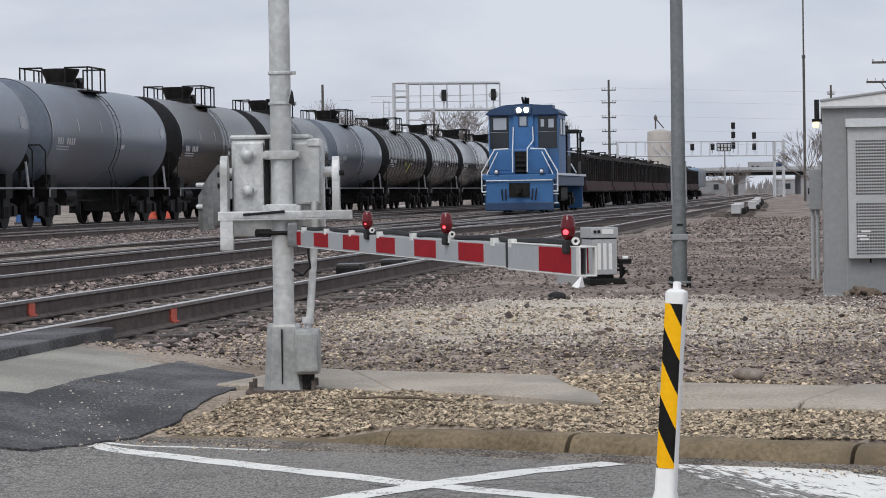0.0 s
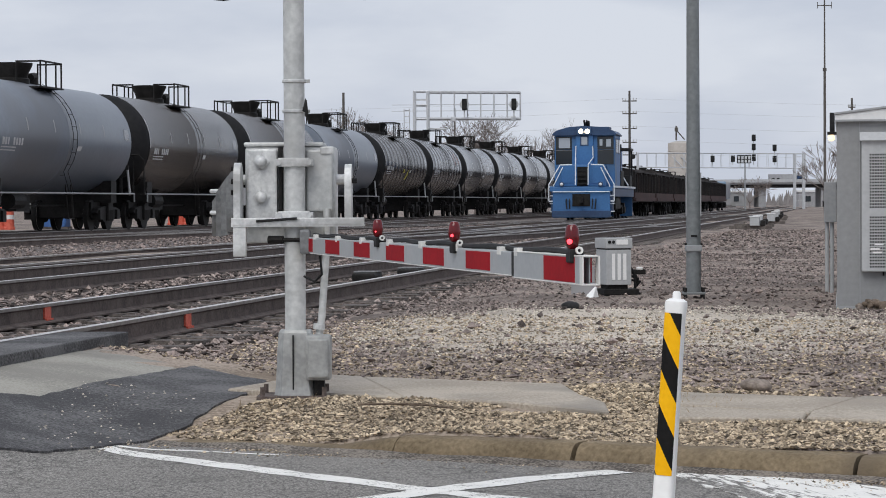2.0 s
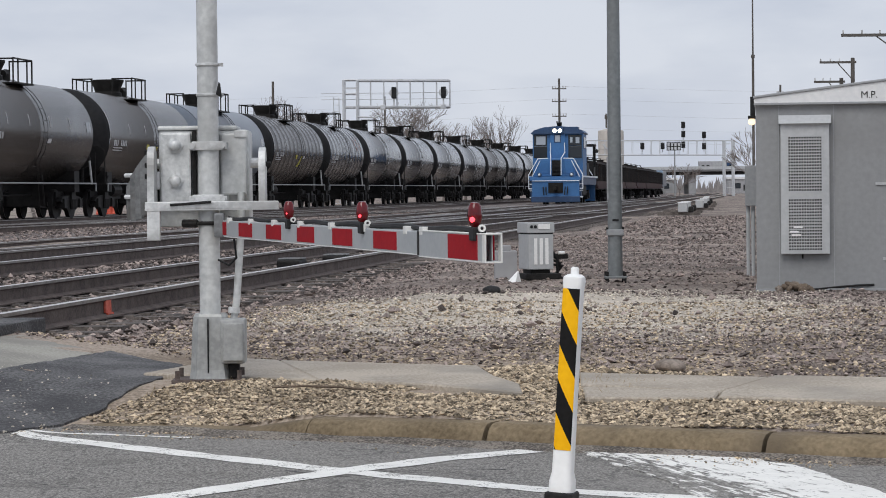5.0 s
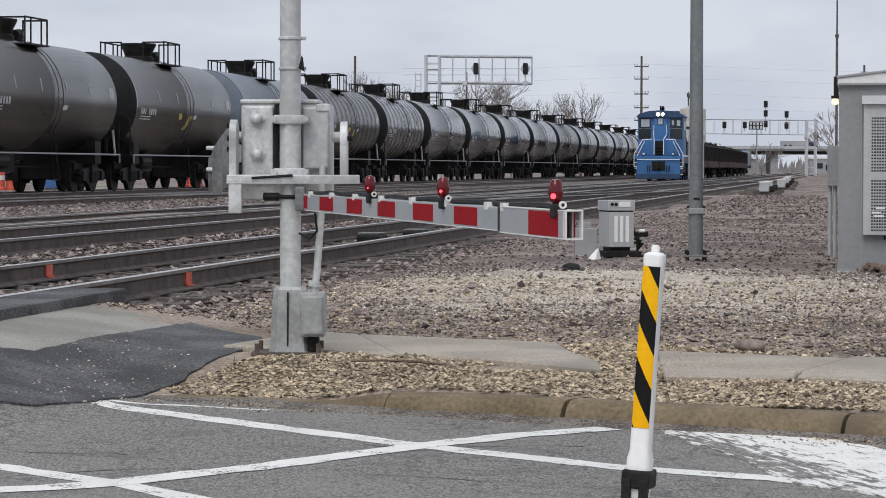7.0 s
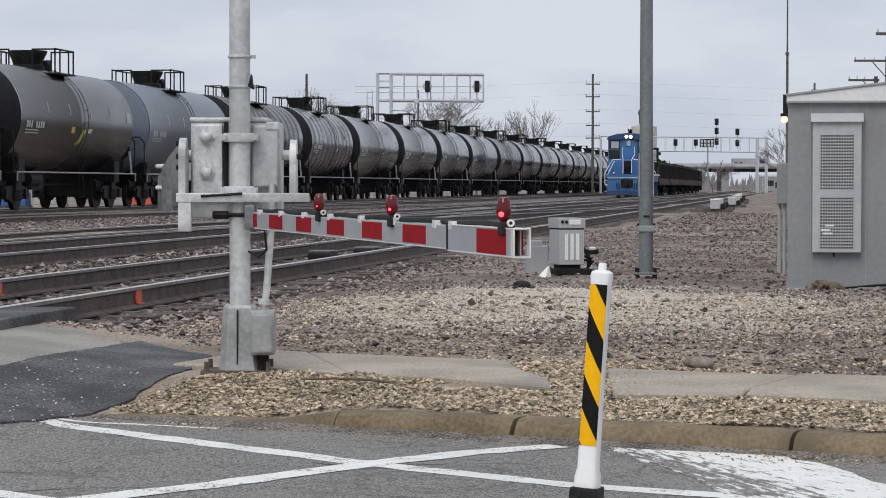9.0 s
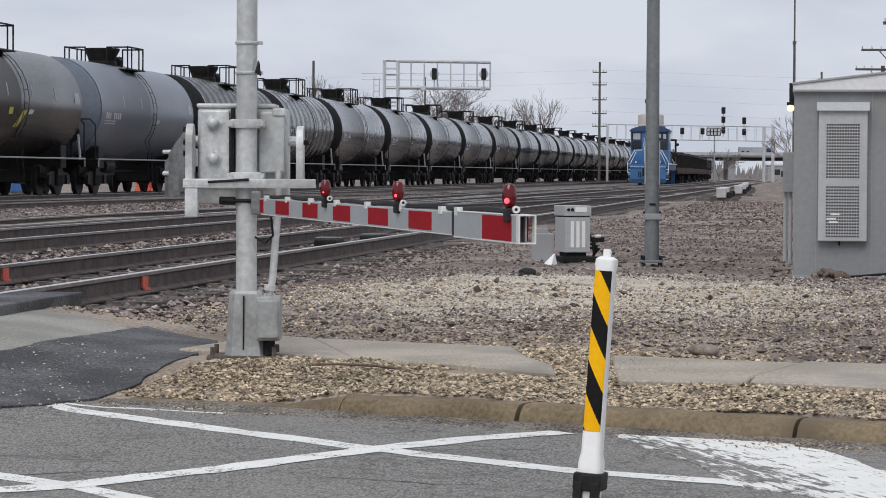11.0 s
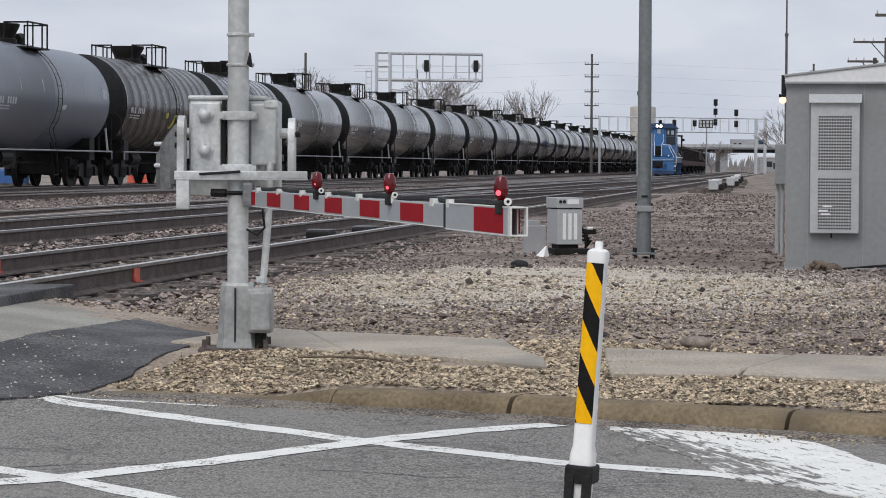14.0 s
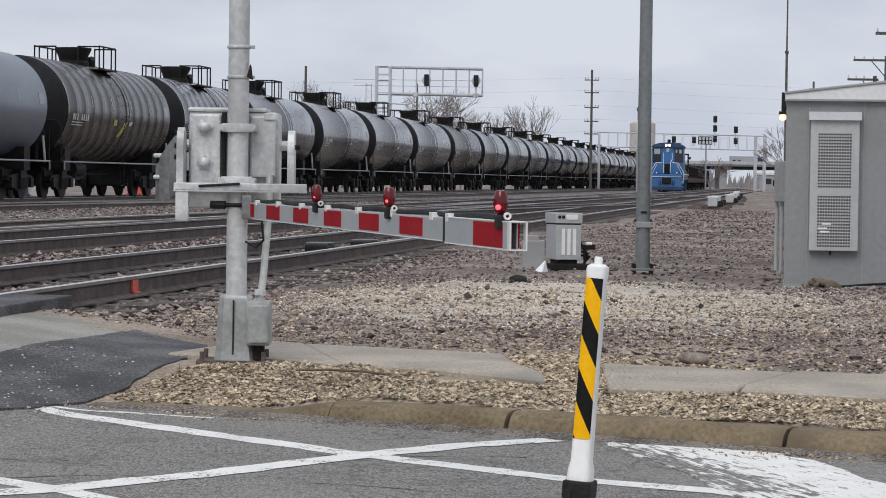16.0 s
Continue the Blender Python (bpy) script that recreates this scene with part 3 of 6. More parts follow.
for k in range(4):
    slab([(2.61 + 1.3 * k, 1.25), (3.9 + 1.3 * k, 1.25), (3.9 + 1.3 * k, 2.5), (2.61 + 1.3 * k, 2.5)], 0.004)

# median island with a yellow edge
median = thing("median_island", "raised concrete median island with a yellow painted edge", "median", kind="structure")
bm = bmesh.new()
prof = [(-0.21, 8.45), (-0.17, 8.60), (-0.06, 8.66), (0.4, 8.67), (0.52, 8.64), (0.60, 8.54), (0.8, 8.1), (4, -6), (-3.0, -6)]
f = bm.faces.new([bm.verts.new((x, y, 0.153)) for x, y in prof])
r = bmesh.ops.extrude_face_region(bm, geom=[f])
for v in (g for g in r["geom"] if isinstance(g, bmesh.types.BMVert)):
    v.co.z = -0.05
    v.co.y += 0.03
part("island_slab", bm, M_CONC, median)
bm = bmesh.new()
for (x0, y0), (x1, y1) in zip(prof[:6], prof[1:7]):
    rod(bm, (x0, y0 - 0.03, 0.116), (x1, y1 - 0.03, 0.116), 0.045, 8)
part("painted_edge", bm, M_YELLOW, median, "worn yellow painted kerb edge")


# ---- railway tracks ----
RAIL_Z = {-6.1: 0.34, -9.3: 0.42, -12.4: 0.35, -17.8: 0.46, -22.6: 0.46}
PROFILE = [(-0.075, 0.0), (0.075, 0.0), (0.075, 0.012), (0.012, 0.035), (0.011, 0.125), (0.036, 0.14), (0.036, 0.165), (-0.036, 0.165), (-0.036, 0.14), (-0.011, 0.125), (-0.012, 0.035), (-0.075, 0.012)]


def rail_mesh(path):
    """A rail swept along places (x, y, z of its foot); its running face is bright."""
    bm = bmesh.new()
    rings = []
    for i, p in enumerate(path):
        a, b = Vector(path[max(0, i - 1)]), Vector(path[min(len(path) - 1, i + 1)])
        d = (b - a).normalized()
        side = Vector((d.y, -d.x, 0)).normalized()
        rings.append([bm.verts.new(Vector(p) + side * u + Vector((0, 0, v))) for u, v in PROFILE])
    n = len(PROFILE)
    for a, b in zip(rings, rings[1:]):
        for k in range(n):
            f = bm.faces.new((a[k], a[(k + 1) % n], b[(k + 1) % n], b[k]))
            f.material_index = 1 if k == 6 else 2 if k in (5, 7) else 0
    bm.faces.new(rings[0])
    bm.faces.new(rings[-1][::-1])
    return bm


bm = bmesh.new()
box(bm, -1.3, 1.3, -0.115, 0.115, -0.17, 0.0)
for s in (-0.78, 0.78):
    box(bm, s - 0.15, s + 0.15, -0.09, 0.09, 0.0, 0.012)
TIE_MESH = mesh_of("sleeper", bm, M_TIE)


def track(x0, start, end, near_ties, far_ties):
    z = RAIL_Z[x0] - 0.177
    tr = thing("railway_track", "straight railway track of rusty steel rails on worn wooden sleepers", "track", kind="structure")
    for s in (-0.78, 0.78):
        pts = []
        for q in (start, 30, 60, 120, 225, 235, 245, 255, 320, end):
            m = on_line(x0, q, z + 0.012)
            pts.append(m @ Vector((s, 0, 0)))
        part("rail", rail_mesh(pts), [M_RAIL, M_RAILTOP, M_RAILSIDE], tr)
    q = start
    while q < near_ties:
        part("sleeper", TIE_MESH, None, tr, at=on_line(x0, q, z + random.uniform(-0.012, 0.008)) @ pose(random.uniform(-0.06, 0.06), 0, 0, 0, 0, random.uniform(-2, 2)))
        q += 0.54
    if far_ties > near_ties:
        bm = bmesh.new()
        while q < far_ties:
            box(bm, -1.3, 1.3, -0.115, 0.115, -0.15, 0.0, on_line(x0, q, z))
            q += 0.54
        tagged(part("far_sleepers", bm, M_TIE, tr), kind="stuff")
    return tr


TRACK_A = track(-6.1, 4, 420, 62, 130)
TRACK_B = track(-9.3, 8, 420, 50, 130)
TRACK_C = track(-12.4, 10, 420, 12, 130)
TRACK_D = track(-17.8, 20, 420, 20, 120)
TRACK_E = track(-22.6, 40, 520, 40, 140)


def ease(f):
    k = 0.16
    return (f * f / (2 * k) if f < k else f - k / 2 if f < 1 - k else 1 - k - (1 - f) ** 2 / (2 * k)) / (1 - k)


def crossover(xa, xb, q0, q1):
    """A curved lead from one track to the next."""
    tr = thing("railway_crossover", "curved crossover rails that link two neighbouring tracks", "track", kind="structure")
    for s in (-0.78, 0.78):
        pts = []
        for i in range(49):
            f = i / 48
            x0 = xa + (xb - xa) * ease(f)
            z = RAIL_Z[xa] + (RAIL_Z[xb] - RAIL_Z[xa]) * f - 0.168
            pts.append(on_line(x0, q0 + (q1 - q0) * f, z) @ Vector((s, 0, 0)))
        part("rail", rail_mesh(pts), [M_RAIL, M_RAILTOP, M_RAILSIDE], tr)
    bm = bmesh.new()
    for i in range(int((q1 - q0) / 0.54)):
        f = i * 0.54 / (q1 - q0)
        x0 = xa + (xb - xa) * ease(f)
        box(bm, -1.3, 1.3, -0.11, 0.11, -0.15, -0.006, on_line(x0, q0 + i * 0.54, RAIL_Z[xa] + (RAIL_Z[xb] - RAIL_Z[xa]) * f - 0.177))
    tagged(part("lead_sleepers", bm, M_TIE, tr), kind="stuff")


crossover(-9.3, -6.1, 58, 104)
crossover(-12.4, -9.3, 46, 92)
crossover(-12.4, -9.3, 120, 175)
crossover(-17.8, -12.4, 62, 128)
crossover(-9.3, -6.1, 118, 170)
# ballast shoulders
for x0, q0, w in ((-6.1, 17.2, 1.75), (-9.3, 14, 1.9), (-12.4, 12, 2.0), (-15.1, 34, 1.2), (-17.8, 20, 2.2), (-22.6, 40, 2.2)):
    bm = bmesh.new()
    z = RAIL_Z.get(x0, 0.53) - (0.215 if x0 == -6.1 else 0.188)
    rings = []
    for q in grades((q0, 60, 1.0), (60, 420, 20)):
        ring = []
        for s, dz in ((-w - 0.5, -0.3), (-w, -0.03), (-0.9, 0), (0.9, 0), (w - 0.2, -0.03), (w + 0.5, -0.3)):
            p = on_line(x0, q, z + dz) @ Vector((s, 0, 0))
            p.z += 0.02 * noise.noise(p * 2.5)
            ring.append(bm.verts.new(p))
        rings.append(ring)
    for a, b in zip(rings, rings[1:]):
        for k in range(5):
            bm.faces.new((a[k], a[k + 1], b[k + 1], b[k]))
    tagged(new("ballast_bed", mesh_of("ballast_bed", bm, M_BED, True)), "grey-brown crushed stone ballast under the track", kind="structure")
# crossing panel and rail markers
cp = thing("crossing_panel", "black rubber crossing panel beside the rail", "panel", kind="structure")
for k in range(4):
    part("panel", bm_box(0.86, 1.30, 9.4 + 2.05 * k, 11.43 + 2.05 * k, -0.16, 0.155, bevel=0.012), M_NEWASPH, cp, at=on_line(-6.1, 0, RAIL_Z[-6.1] - 0.15))
for s, q, nm in ((0.78, 20.9, "near"), (-0.78, 22.2, "far")):
    m = on_line(-6.1, q, RAIL_Z[-6.1] - 0.155)
    t = thing("rail_marker", "orange painted mark on the rusty rail web", "marker", at=m, group="orange rail marks")
    bm = bmesh.new()
    box(bm, s + 0.014, s + 0.03, -0.09, 0.09, 0.03, 0.128)
    box(bm, s + 0.03, s + 0.05, -0.09, 0.09, 0.014, 0.03)
    part("painted_plate", bm, M_ORANGE, t)
# switch machine and lumps in the near track
for x0, q, w in ((-6.35, 34.5, 0.3), (-6.1, 36.5, 0.3)):
    t = thing("switch_box", "small grey steel switch box between the rails", "switch box", at=on_line(x0, q, RAIL_Z[-6.1] - 0.2))
    part("housing", bm_box(-w / 2, w / 2, -0.3, 0.3, 0, 0.13, bevel=0.03), M_DARK, t)
    part("lid", bm_box(-w / 2 - 0.01, w / 2 + 0.01, -0.15, 0.2, 0.132, 0.15, bevel=0.01), M_IRON, t)

# ---- crossing gate ----
GX, GY = -1.093, 15.25
gate = thing("crossing_gate", "galvanised railway crossing gate mast with a lowered red and white arm", "crossing gate", at=pose(GX, GY, 0.0))

bm = bm_box(-0.21, 0.21, -0.20, 0.20, 0.05, 0.132, bevel=0.015)
part("footing", bm, M_CONC, gate, "rusty-stained concrete footing")
bm = bmesh.new()
box(bm, -0.20, 0.185, -0.16, 0.16, 0.132, 0.152)
for x in (-0.17, 0.16):
    for y in (-0.13, 0.13):
        rod(bm, (x, y, 0.145), (x, y, 0.20), 0.014, 6)
part("base_plate", bm, M_RAIL, gate, "rusted base plate with bolts")
bm = bmesh.new()
lathe(bm, [(0.0565, 0.17), (0.0565, 1.55), (0.056, 2.2), (0.055, 4.6)], 24)
part("mast", bm, M_ALU, gate, smooth=True)
bm = bmesh.new()
vs = []
for z, s in ((0.152, 1.12), (0.20, 1.04), (0.40, 0.95), (0.485, 0.88), (0.50, 0.80)):
    vs.append([bm.verts.new((x * s, y * s, z)) for x, y in ((-0.10, -0.045), (-0.065, -0.095), (0.075, -0.095), (0.10, -0.06), (0.10, 0.09), (-0.10, 0.09))])
for a, b in zip(vs, vs[1:]):
    for k in range(6):
        bm.faces.new((a[k], a[(k + 1) % 6], b[(k + 1) % 6], b[k]))
bm.faces.new(vs[0]), bm.faces.new(vs[-1])
part("pedestal", bm, M_CAST, gate, "cast aluminium pedestal")
part("pedestal_seam", bm_box(-0.011, -0.003, -0.1015, -0.09, 0.165, 0.475), M_BLACK, gate)
bm = bm_box(0.062, 0.195, -0.15, 0.02, 0.235, 0.475, bevel=0.018)
jb = part("junction_box", bm, M_CAST, gate, "grey cast junction box", smooth=True)
part("cover", bm_box(0.075, 0.183, -0.165, -0.148, 0.25, 0.455, bevel=0.008), M_CAST, jb)
part("mounting_lug", bm_box(0.10, 0.16, -0.10, -0.02, 0.152, 0.24, bevel=0.01), M_DARK, jb)
bm = bm_pipe([(0.125, 0.02, 0.47), (0.14, 0.03, 0.56), (0.165, 0.03, 0.9), (0.17, 0.06, 1.15)], 0.020, 10)
part("conduit", bm, M_ALU, gate, "pale conduit pipe", smooth=True)
bm = bm_pipe([(0.125, 0.02, 0.50), (0.128, 0.02, 0.53)], 0.032, 10)
part("conduit_fitting", bm, M_GALV, gate)
# mechanism housing behind the mast
mech = part("mechanism_housing", bm_box(-0.275, 0.213, 0.10, 0.42, 0.965, 1.49, bevel=0.022), M_ALU, gate, "boxy cast aluminium gate mechanism housing", smooth=True)
part("front_panel", bm_box(-0.262, -0.098, 0.055, 0.105, 1.07, 1.475, bevel=0.012), M_GALV, mech)
part("side_panel", bm_box(0.06, 0.20, 0.06, 0.105, 1.135, 1.47, bevel=0.012), M_ALU, mech)
part("hinge_bar", bm_box(-0.092, -0.070, 0.05, 0.11, 1.10, 1.485, bevel=0.005), M_DARK, mech)
part("lid", bm_box(-0.28, 0.15, 0.09, 0.43, 1.488, 1.512, bevel=0.01), M_ALU, mech)
part("latch", bm_box(0.135, 0.205, 0.05, 0.07, 1.445, 1.485, bevel=0.006), M_GALV, mech)
for z in (1.405, 1.215):
    bm = bmesh.new()
    lathe(bm, [(0.045, 0), (0.045, 0.012), (0.034, 0.015)], 6, pose(-0.183, 0.055, z, 90, 0, 0))
    lathe(bm, [(0.033, 0.012), (0.032, 0.03), (0.022, 0.045), (0.006, 0.05)], 16, pose(-0.183, 0.055, z, 90, 0, 0))
    rod(bm, (-0.183, 0.02, z + 0.035), (-0.183, 0.02, z + 0.055), 0.006, 6)
    part("boss", bm, M_GALV, mech, "round bolt head on a hexagonal boss", smooth=True)
for z in (1.40, 1.115):
    bm = bm_box(-0.085, 0.085, -0.072, -0.045, z - 0.024, z + 0.024, bevel=0.008)
    for s in (-0.08, 0.08):
        rod(bm, (s, -0.09, z), (s, 0.10, z), 0.0155, 8)
        box(bm, s - 0.02, s + 0.02, -0.06, 0.1, z - 0.018, z + 0.018)
    part("mast_clamp", bm, M_GALV, gate, smooth=True)
bm = bm_box(-0.335, 0.378, -0.105, -0.075, 1.058, 1.103, bevel=0.006)
box(bm, -0.335, 0.378, -0.105, -0.03, 1.056, 1.066)
part("cross_bar", bm, M_GALV, gate, "flat galvanised bar that carries the gate arm")
bm = bmesh.new()
rod(bm, (-0.20, -0.11, 1.085), (0.02, -0.115, 1.10), 0.007, 6)
part("cable", bm, M_BLACK, gate)


def flat_arm(x0, x1, y0, y1, z0, z1):
    bm = bmesh.new()
    r = (y1 - y0) / 2
    yc = (y0 + y1) / 2
    pts = [(y0, z0), (y1, z0)] + [(yc + r * math.cos(a), z1 - r + r * math.sin(a)) for a in np.linspace(0, math.pi, 9)]
    f = bm.faces.new([bm.verts.new((x0, y, z)) for y, z in pts])
    q = bmesh.ops.extrude_face_region(bm, geom=[f])
    for v in (g for g in q["geom"] if isinstance(g, bmesh.types.BMVert)):
        v.co.x = x1
    return bm


part("left_lever", flat_arm(-0.322, -0.285, -0.10, 0.10, 1.09, 1.40), M_GALV, gate, "upright steel lever arm")
part("right_lever", flat_arm(0.272, 0.308, -0.10, 0.10, 1.09, 1.39), M_GALV, gate, "upright steel lever arm with a rounded top")
for x, z in ((-0.33, 1.37), (-0.33, 1.30), (-0.33, 1.24), (0.315, 1.30)):
    part("lever_bolt", bm_rod((x - 0.012, 0, z), (x + 0.02, 0, z), 0.014, 6), M_DARK, gate)
bm = bm_box(-0.325, -0.255, -0.10, -0.04, 0.895, 1.06, bevel=0.006)
part("hanger", bm, M_GALV, gate)
for x0, x1, y, z0, z1 in ((-0.372, -0.334, 0.04, 1.03, 1.365), (-0.412, -0.378, 0.16, 1.01, 1.33), (-0.455, -0.418, 0.32, 1.0, 1.29), (-0.495, -0.462, 0.50, 1.0, 1.24)):
    bm = bmesh.new()
    f = bm.faces.new([bm.verts.new((x, y, z)) for x, z in ((x0, z0), (x1, z0), (x1, z1), (x0 + 0.02, z1 - 0.02), (x0, z1 - 0.05))])
    q = bmesh.ops.extrude_face_region(bm, geom=[f])
    for v in (g for g in q["geom"] if isinstance(g, bmesh.types.BMVert)):
        v.co.y += 0.14
    part("counterweight", bm, M_IRON, gate, "grey steel counterweight plate")
part("weight_arm", bm_box(-0.342, -0.322, 0.05, 1.75, 1.17, 1.27, bevel=0.005), M_GALV, gate)
for z in (1.25, 1.13):
    part("weight_bolt", bm_rod((-0.50, 0.5, z), (-0.37, 0.4, z), 0.012, 8), M_GALV, gate)
part("shaft", bm_rod((-0.30, 0.24, 1.31), (0.27, 0.24, 1.31), 0.028, 12), M_GALV, gate)
bm = bmesh.new()
rod(bm, (-0.14, -0.03, 0.985), (-0.06, -0.05, 0.985), 0.022, 8)
rod(bm, (-0.06, -0.05, 0.985), (0.05, -0.06, 0.985), 0.011, 8)
part("buffer", bm, M_DARK, gate)
part("arm_bracket", bm_box(0.035, 0.088, -0.16, -0.03, 0.91, 1.04, bevel=0.012), M_IRON, gate, "grey steel arm bracket")
part("arm_cable", bm_pipe([(0.14, -0.12, 0.90), (0.15, -0.10, 0.80), (0.11, -0.08, 0.76), (0.05, -0.06, 0.79)], 0.006), M_BLACK, gate)

# signal heads above the mechanism
for s in (-1, 1):
    sh = part("signal_head", bm_rod((s * 0.38, -0.03, 1.99), (s * 0.38, -0.015, 1.99), 0.22, 32), M_BLACK, gate, "round black flashing signal backboard", at=pose(0, 0, 0.498, 0, 0, 0))
    bm = bmesh.new()
    rod(bm, (s * 0.38, -0.05, 1.99), (s * 0.38, -0.032, 1.99), 0.10, 24)
    part("lens", bm, M_REDLENS, sh)
    bm = bmesh.new()
    lathe(bm, [(0.112, 0.0), (0.112, 0.2), (0.118, 0.2), (0.118, 0.0)], 20, pose(s * 0.38, -0.035, 1.99, 90, 0, 0))
    part("hood", bm, M_BLACK, sh)
part("signal_arm", bm_rod((-0.40, 0.02, 2.44), (0.40, 0.02, 2.44), 0.025, 10), M_GALV, gate)
for z, r in ((1.665, 0.060), (1.827, 0.0605)):
    bm = bmesh.new()
    lathe(bm, [(r, z), (r + 0.004, z + 0.004), (r + 0.004, z + 0.014), (r, z + 0.018)], 24)
    box(bm, 0.055, 0.085, -0.012, 0.012, z, z + 0.018)
    part("band", bm, M_GALV, gate)
bm = bmesh.new()
q = [bm.verts.new(p) for p in ((0.062, -0.03, 1.745), (0.072, -0.06, 1.73), (0.080, -0.05, 1.655), (0.047, -0.06, 1.675))]
bm.faces.new(q)
r = bmesh.ops.extrude_face_region(bm, geom=list(bm.faces))
for v in (g for g in r["geom"] if isinstance(g, bmesh.types.BMVert)):
    v.co.y += 0.006
part("torn_tag", bm, M_BLACK, gate, "torn dark tag tied to the mast")

# the lowered arm: sections with coloured sheets
ARM_Y = Vector((0.2190, -0.9757, 0)).normalized()
arm_rot = -math.degrees(math.atan2(ARM_Y.x, ARM_Y.y))
ARM = pose(-0.897 - GX + 0.040 * 0.977, 14.4 - GY + 0.040 * 0.2115, 0.014, 0, 0, arm_rot)      # y runs along the arm from the first red edge
ST = 0.4064
arm = part("gate_arm", bm_box(-0.025, 0.025, -1.3 * ST, 9.95 * ST, 0.905, 0.988, bevel=0.004), M_GREYSHEET, gate, "red and silver striped crossing arm", at=ARM)


def arm_bit(name, y0, y1, z0, z1, t, material, label=""):
    return part(name, bm_box(-t, t, y0 * ST, y1 * ST, z0, z1, bevel=0.0015), material, arm, label)


tip = bmesh.new()
box(tip, 0.024, 0.028, 9.9 * ST, 12.2 * ST, 0.898, 0.990)
box(tip, -0.028, 0.024, 9.9 * ST, 12.2 * ST, 0.986, 0.990)
box(tip, -0.028, 0.024, 9.9 * ST, 12.2 * ST, 0.898, 0.902)
box(tip, -0.006, -0.002, 9.9 * ST, 12.16 * ST, 0.902, 0.986)
part("tip_section", tip, M_GREYSHEET, arm, "silver channel-shaped end section")
for k in range(5):
    arm_bit("red_stripe", 2 * k, 2 * k + 1, 0.9125, 0.981, 0.0272, M_RED)
arm_bit("red_stripe", 11, 12, 0.903, 0.985, 0.0295, M_RED)
arm_bit("red_stripe", -1.3, -1.0, 0.9125, 0.981, 0.0272, M_RED)
arm_bit("joint_line", 9.86, 9.94, 0.903, 0.989, 0.029, M_DARK)
for z0, z1 in ((0.988, 0.9925), (0.8965, 0.901)):
    arm_bit("white_edge", 9.95, 12.24, z0, z1, 0.030, M_WEDGE)
for x in (-0.027, 0.027):
    part("white_edge", bm_box(x - 0.003, x + 0.003, 12.16 * ST, 12.24 * ST, 0.901, 0.988), M_WEDGE, arm)
arm_bit("lower_edge", -1.2, 9.86, 0.902, 0.906, 0.0265, M_WEDGE)
for k in (-0.9, 0.75, 2.4, 4.05, 5.8, 7.5, 9.3, 9.95):
    arm_bit("cable_clip", k, k + 0.12, 0.975, 1.004, 0.029, M_WEDGE)
bm = bm_pipe([(0, y * ST, 1.0 + 0.004 * math.sin(y * 3)) for y in np.arange(-1.2, 12.1, 0.5)], 0.010, 6)
part("lamp_cable", bm, M_BLACK, arm, "black lamp cable along the arm's top")
for y, lit in ((3.52, 0), (7.5, 1), (11.9, 2)):
    lamp = part("arm_lamp", bm_box(-0.005, 0.040, y * ST - 0.035, y * ST + 0.035, 0.966, 1.012, bevel=0.008), M_BLACK, arm, "red lamp on a black bracket")
    part("stem", bm_rod((0.026, y * ST, 1.0), (0.026, y * ST, 1.022), 0.012, 8), M_BLACK, lamp)
    bm = bmesh.new()
    lathe(bm, [(0.012, 0.0), (0.020, 0.008), (0.0255, 0.034), (0.022, 0.066), (0.015, 0.078), (0.004, 0.081)], 14, pose(0.026, y * ST, 1.012))
    part("lens_body", bm, M_REDLENS, lamp, "dark red lamp housing", smooth=True)
    bm = bmesh.new()
    bmesh.ops.create_uvsphere(bm, u_segments=10, v_segments=6, radius=(0.004, 0.006, 0.009)[lit], matrix=pose(0.040, y * ST + 0.021, 1.036))
    part("glow", bm, M_REDLIT, lamp, "lit red point", smooth=True)
    bm = bmesh.new()
    bmesh.ops.create_cone(bm, cap_ends=False, segments=14, radius1=0.0125, radius2=0.0125, depth=0.012, matrix=pose(0.016, y * ST + 0.052, 1.008, 90, 0, 0))
    bmesh.ops.solidify(bm, geom=list(bm.faces), thickness=0.006)
    part("eyelet", bm, M_WEDGE, lamp)

# ---- delineator post on the median ----
post = thing("delineator_post", "white plastic delineator post with black and amber diagonal bands", "bollard", at=pose(0.376, 8.58, 0.161, 0, 3.9, 0) @ pose(0, 0, 0, 0, 0, -17))
foot = part("foot", bm_box(-0.050, 0.050, -0.06, 0.06, -0.007, 0.025, bevel=0.008), M_BLACK, post, "black rubber foot")
for s in (-0.024, 0.026):
    part("foot_strap", bm_box(s - 0.013, s + 0.013, -0.055, -0.03, 0.02, 0.10, bevel=0.004), M_BLACK, foot)
part("socket", bm_box(-0.041, 0.041, -0.05, 0.05, 0.072, 0.125, bevel=0.008), M_BLACK, foot)
bm = bmesh.new()
rings = []
for z, w, t in ((0.02, 0.036, 0.034), (0.115, 0.044, 0.042), (0.155, 0.043, 0.040), (0.18, 0.036, 0.034), (0.40, 0.034, 0.033), (0.697, 0.0335, 0.032), (0.725, 0.037, 0.034), (0.737, 0.035, 0.032), (0.744, 0.022, 0.02)):
    rings.append([bm.verts.new((0.82 * w * math.copysign(abs(math.cos(a)) ** 0.55, math.cos(a)), t * math.copysign(abs(math.sin(a)) ** 0.55, math.sin(a)), z)) for a in np.linspace(0, math.tau, 24, endpoint=False)])
for a, b in zip(rings, rings[1:]):
    for k in range(24):
        bm.faces.new((a[k], a[(k + 1) % 24], b[(k + 1) % 24], b[k]))
bm.faces.new(rings[0][::-1]), bm.faces.new(rings[-1])
part("tube", bm, M_PLASTIC, post, smooth=True)
bm = bmesh.new()
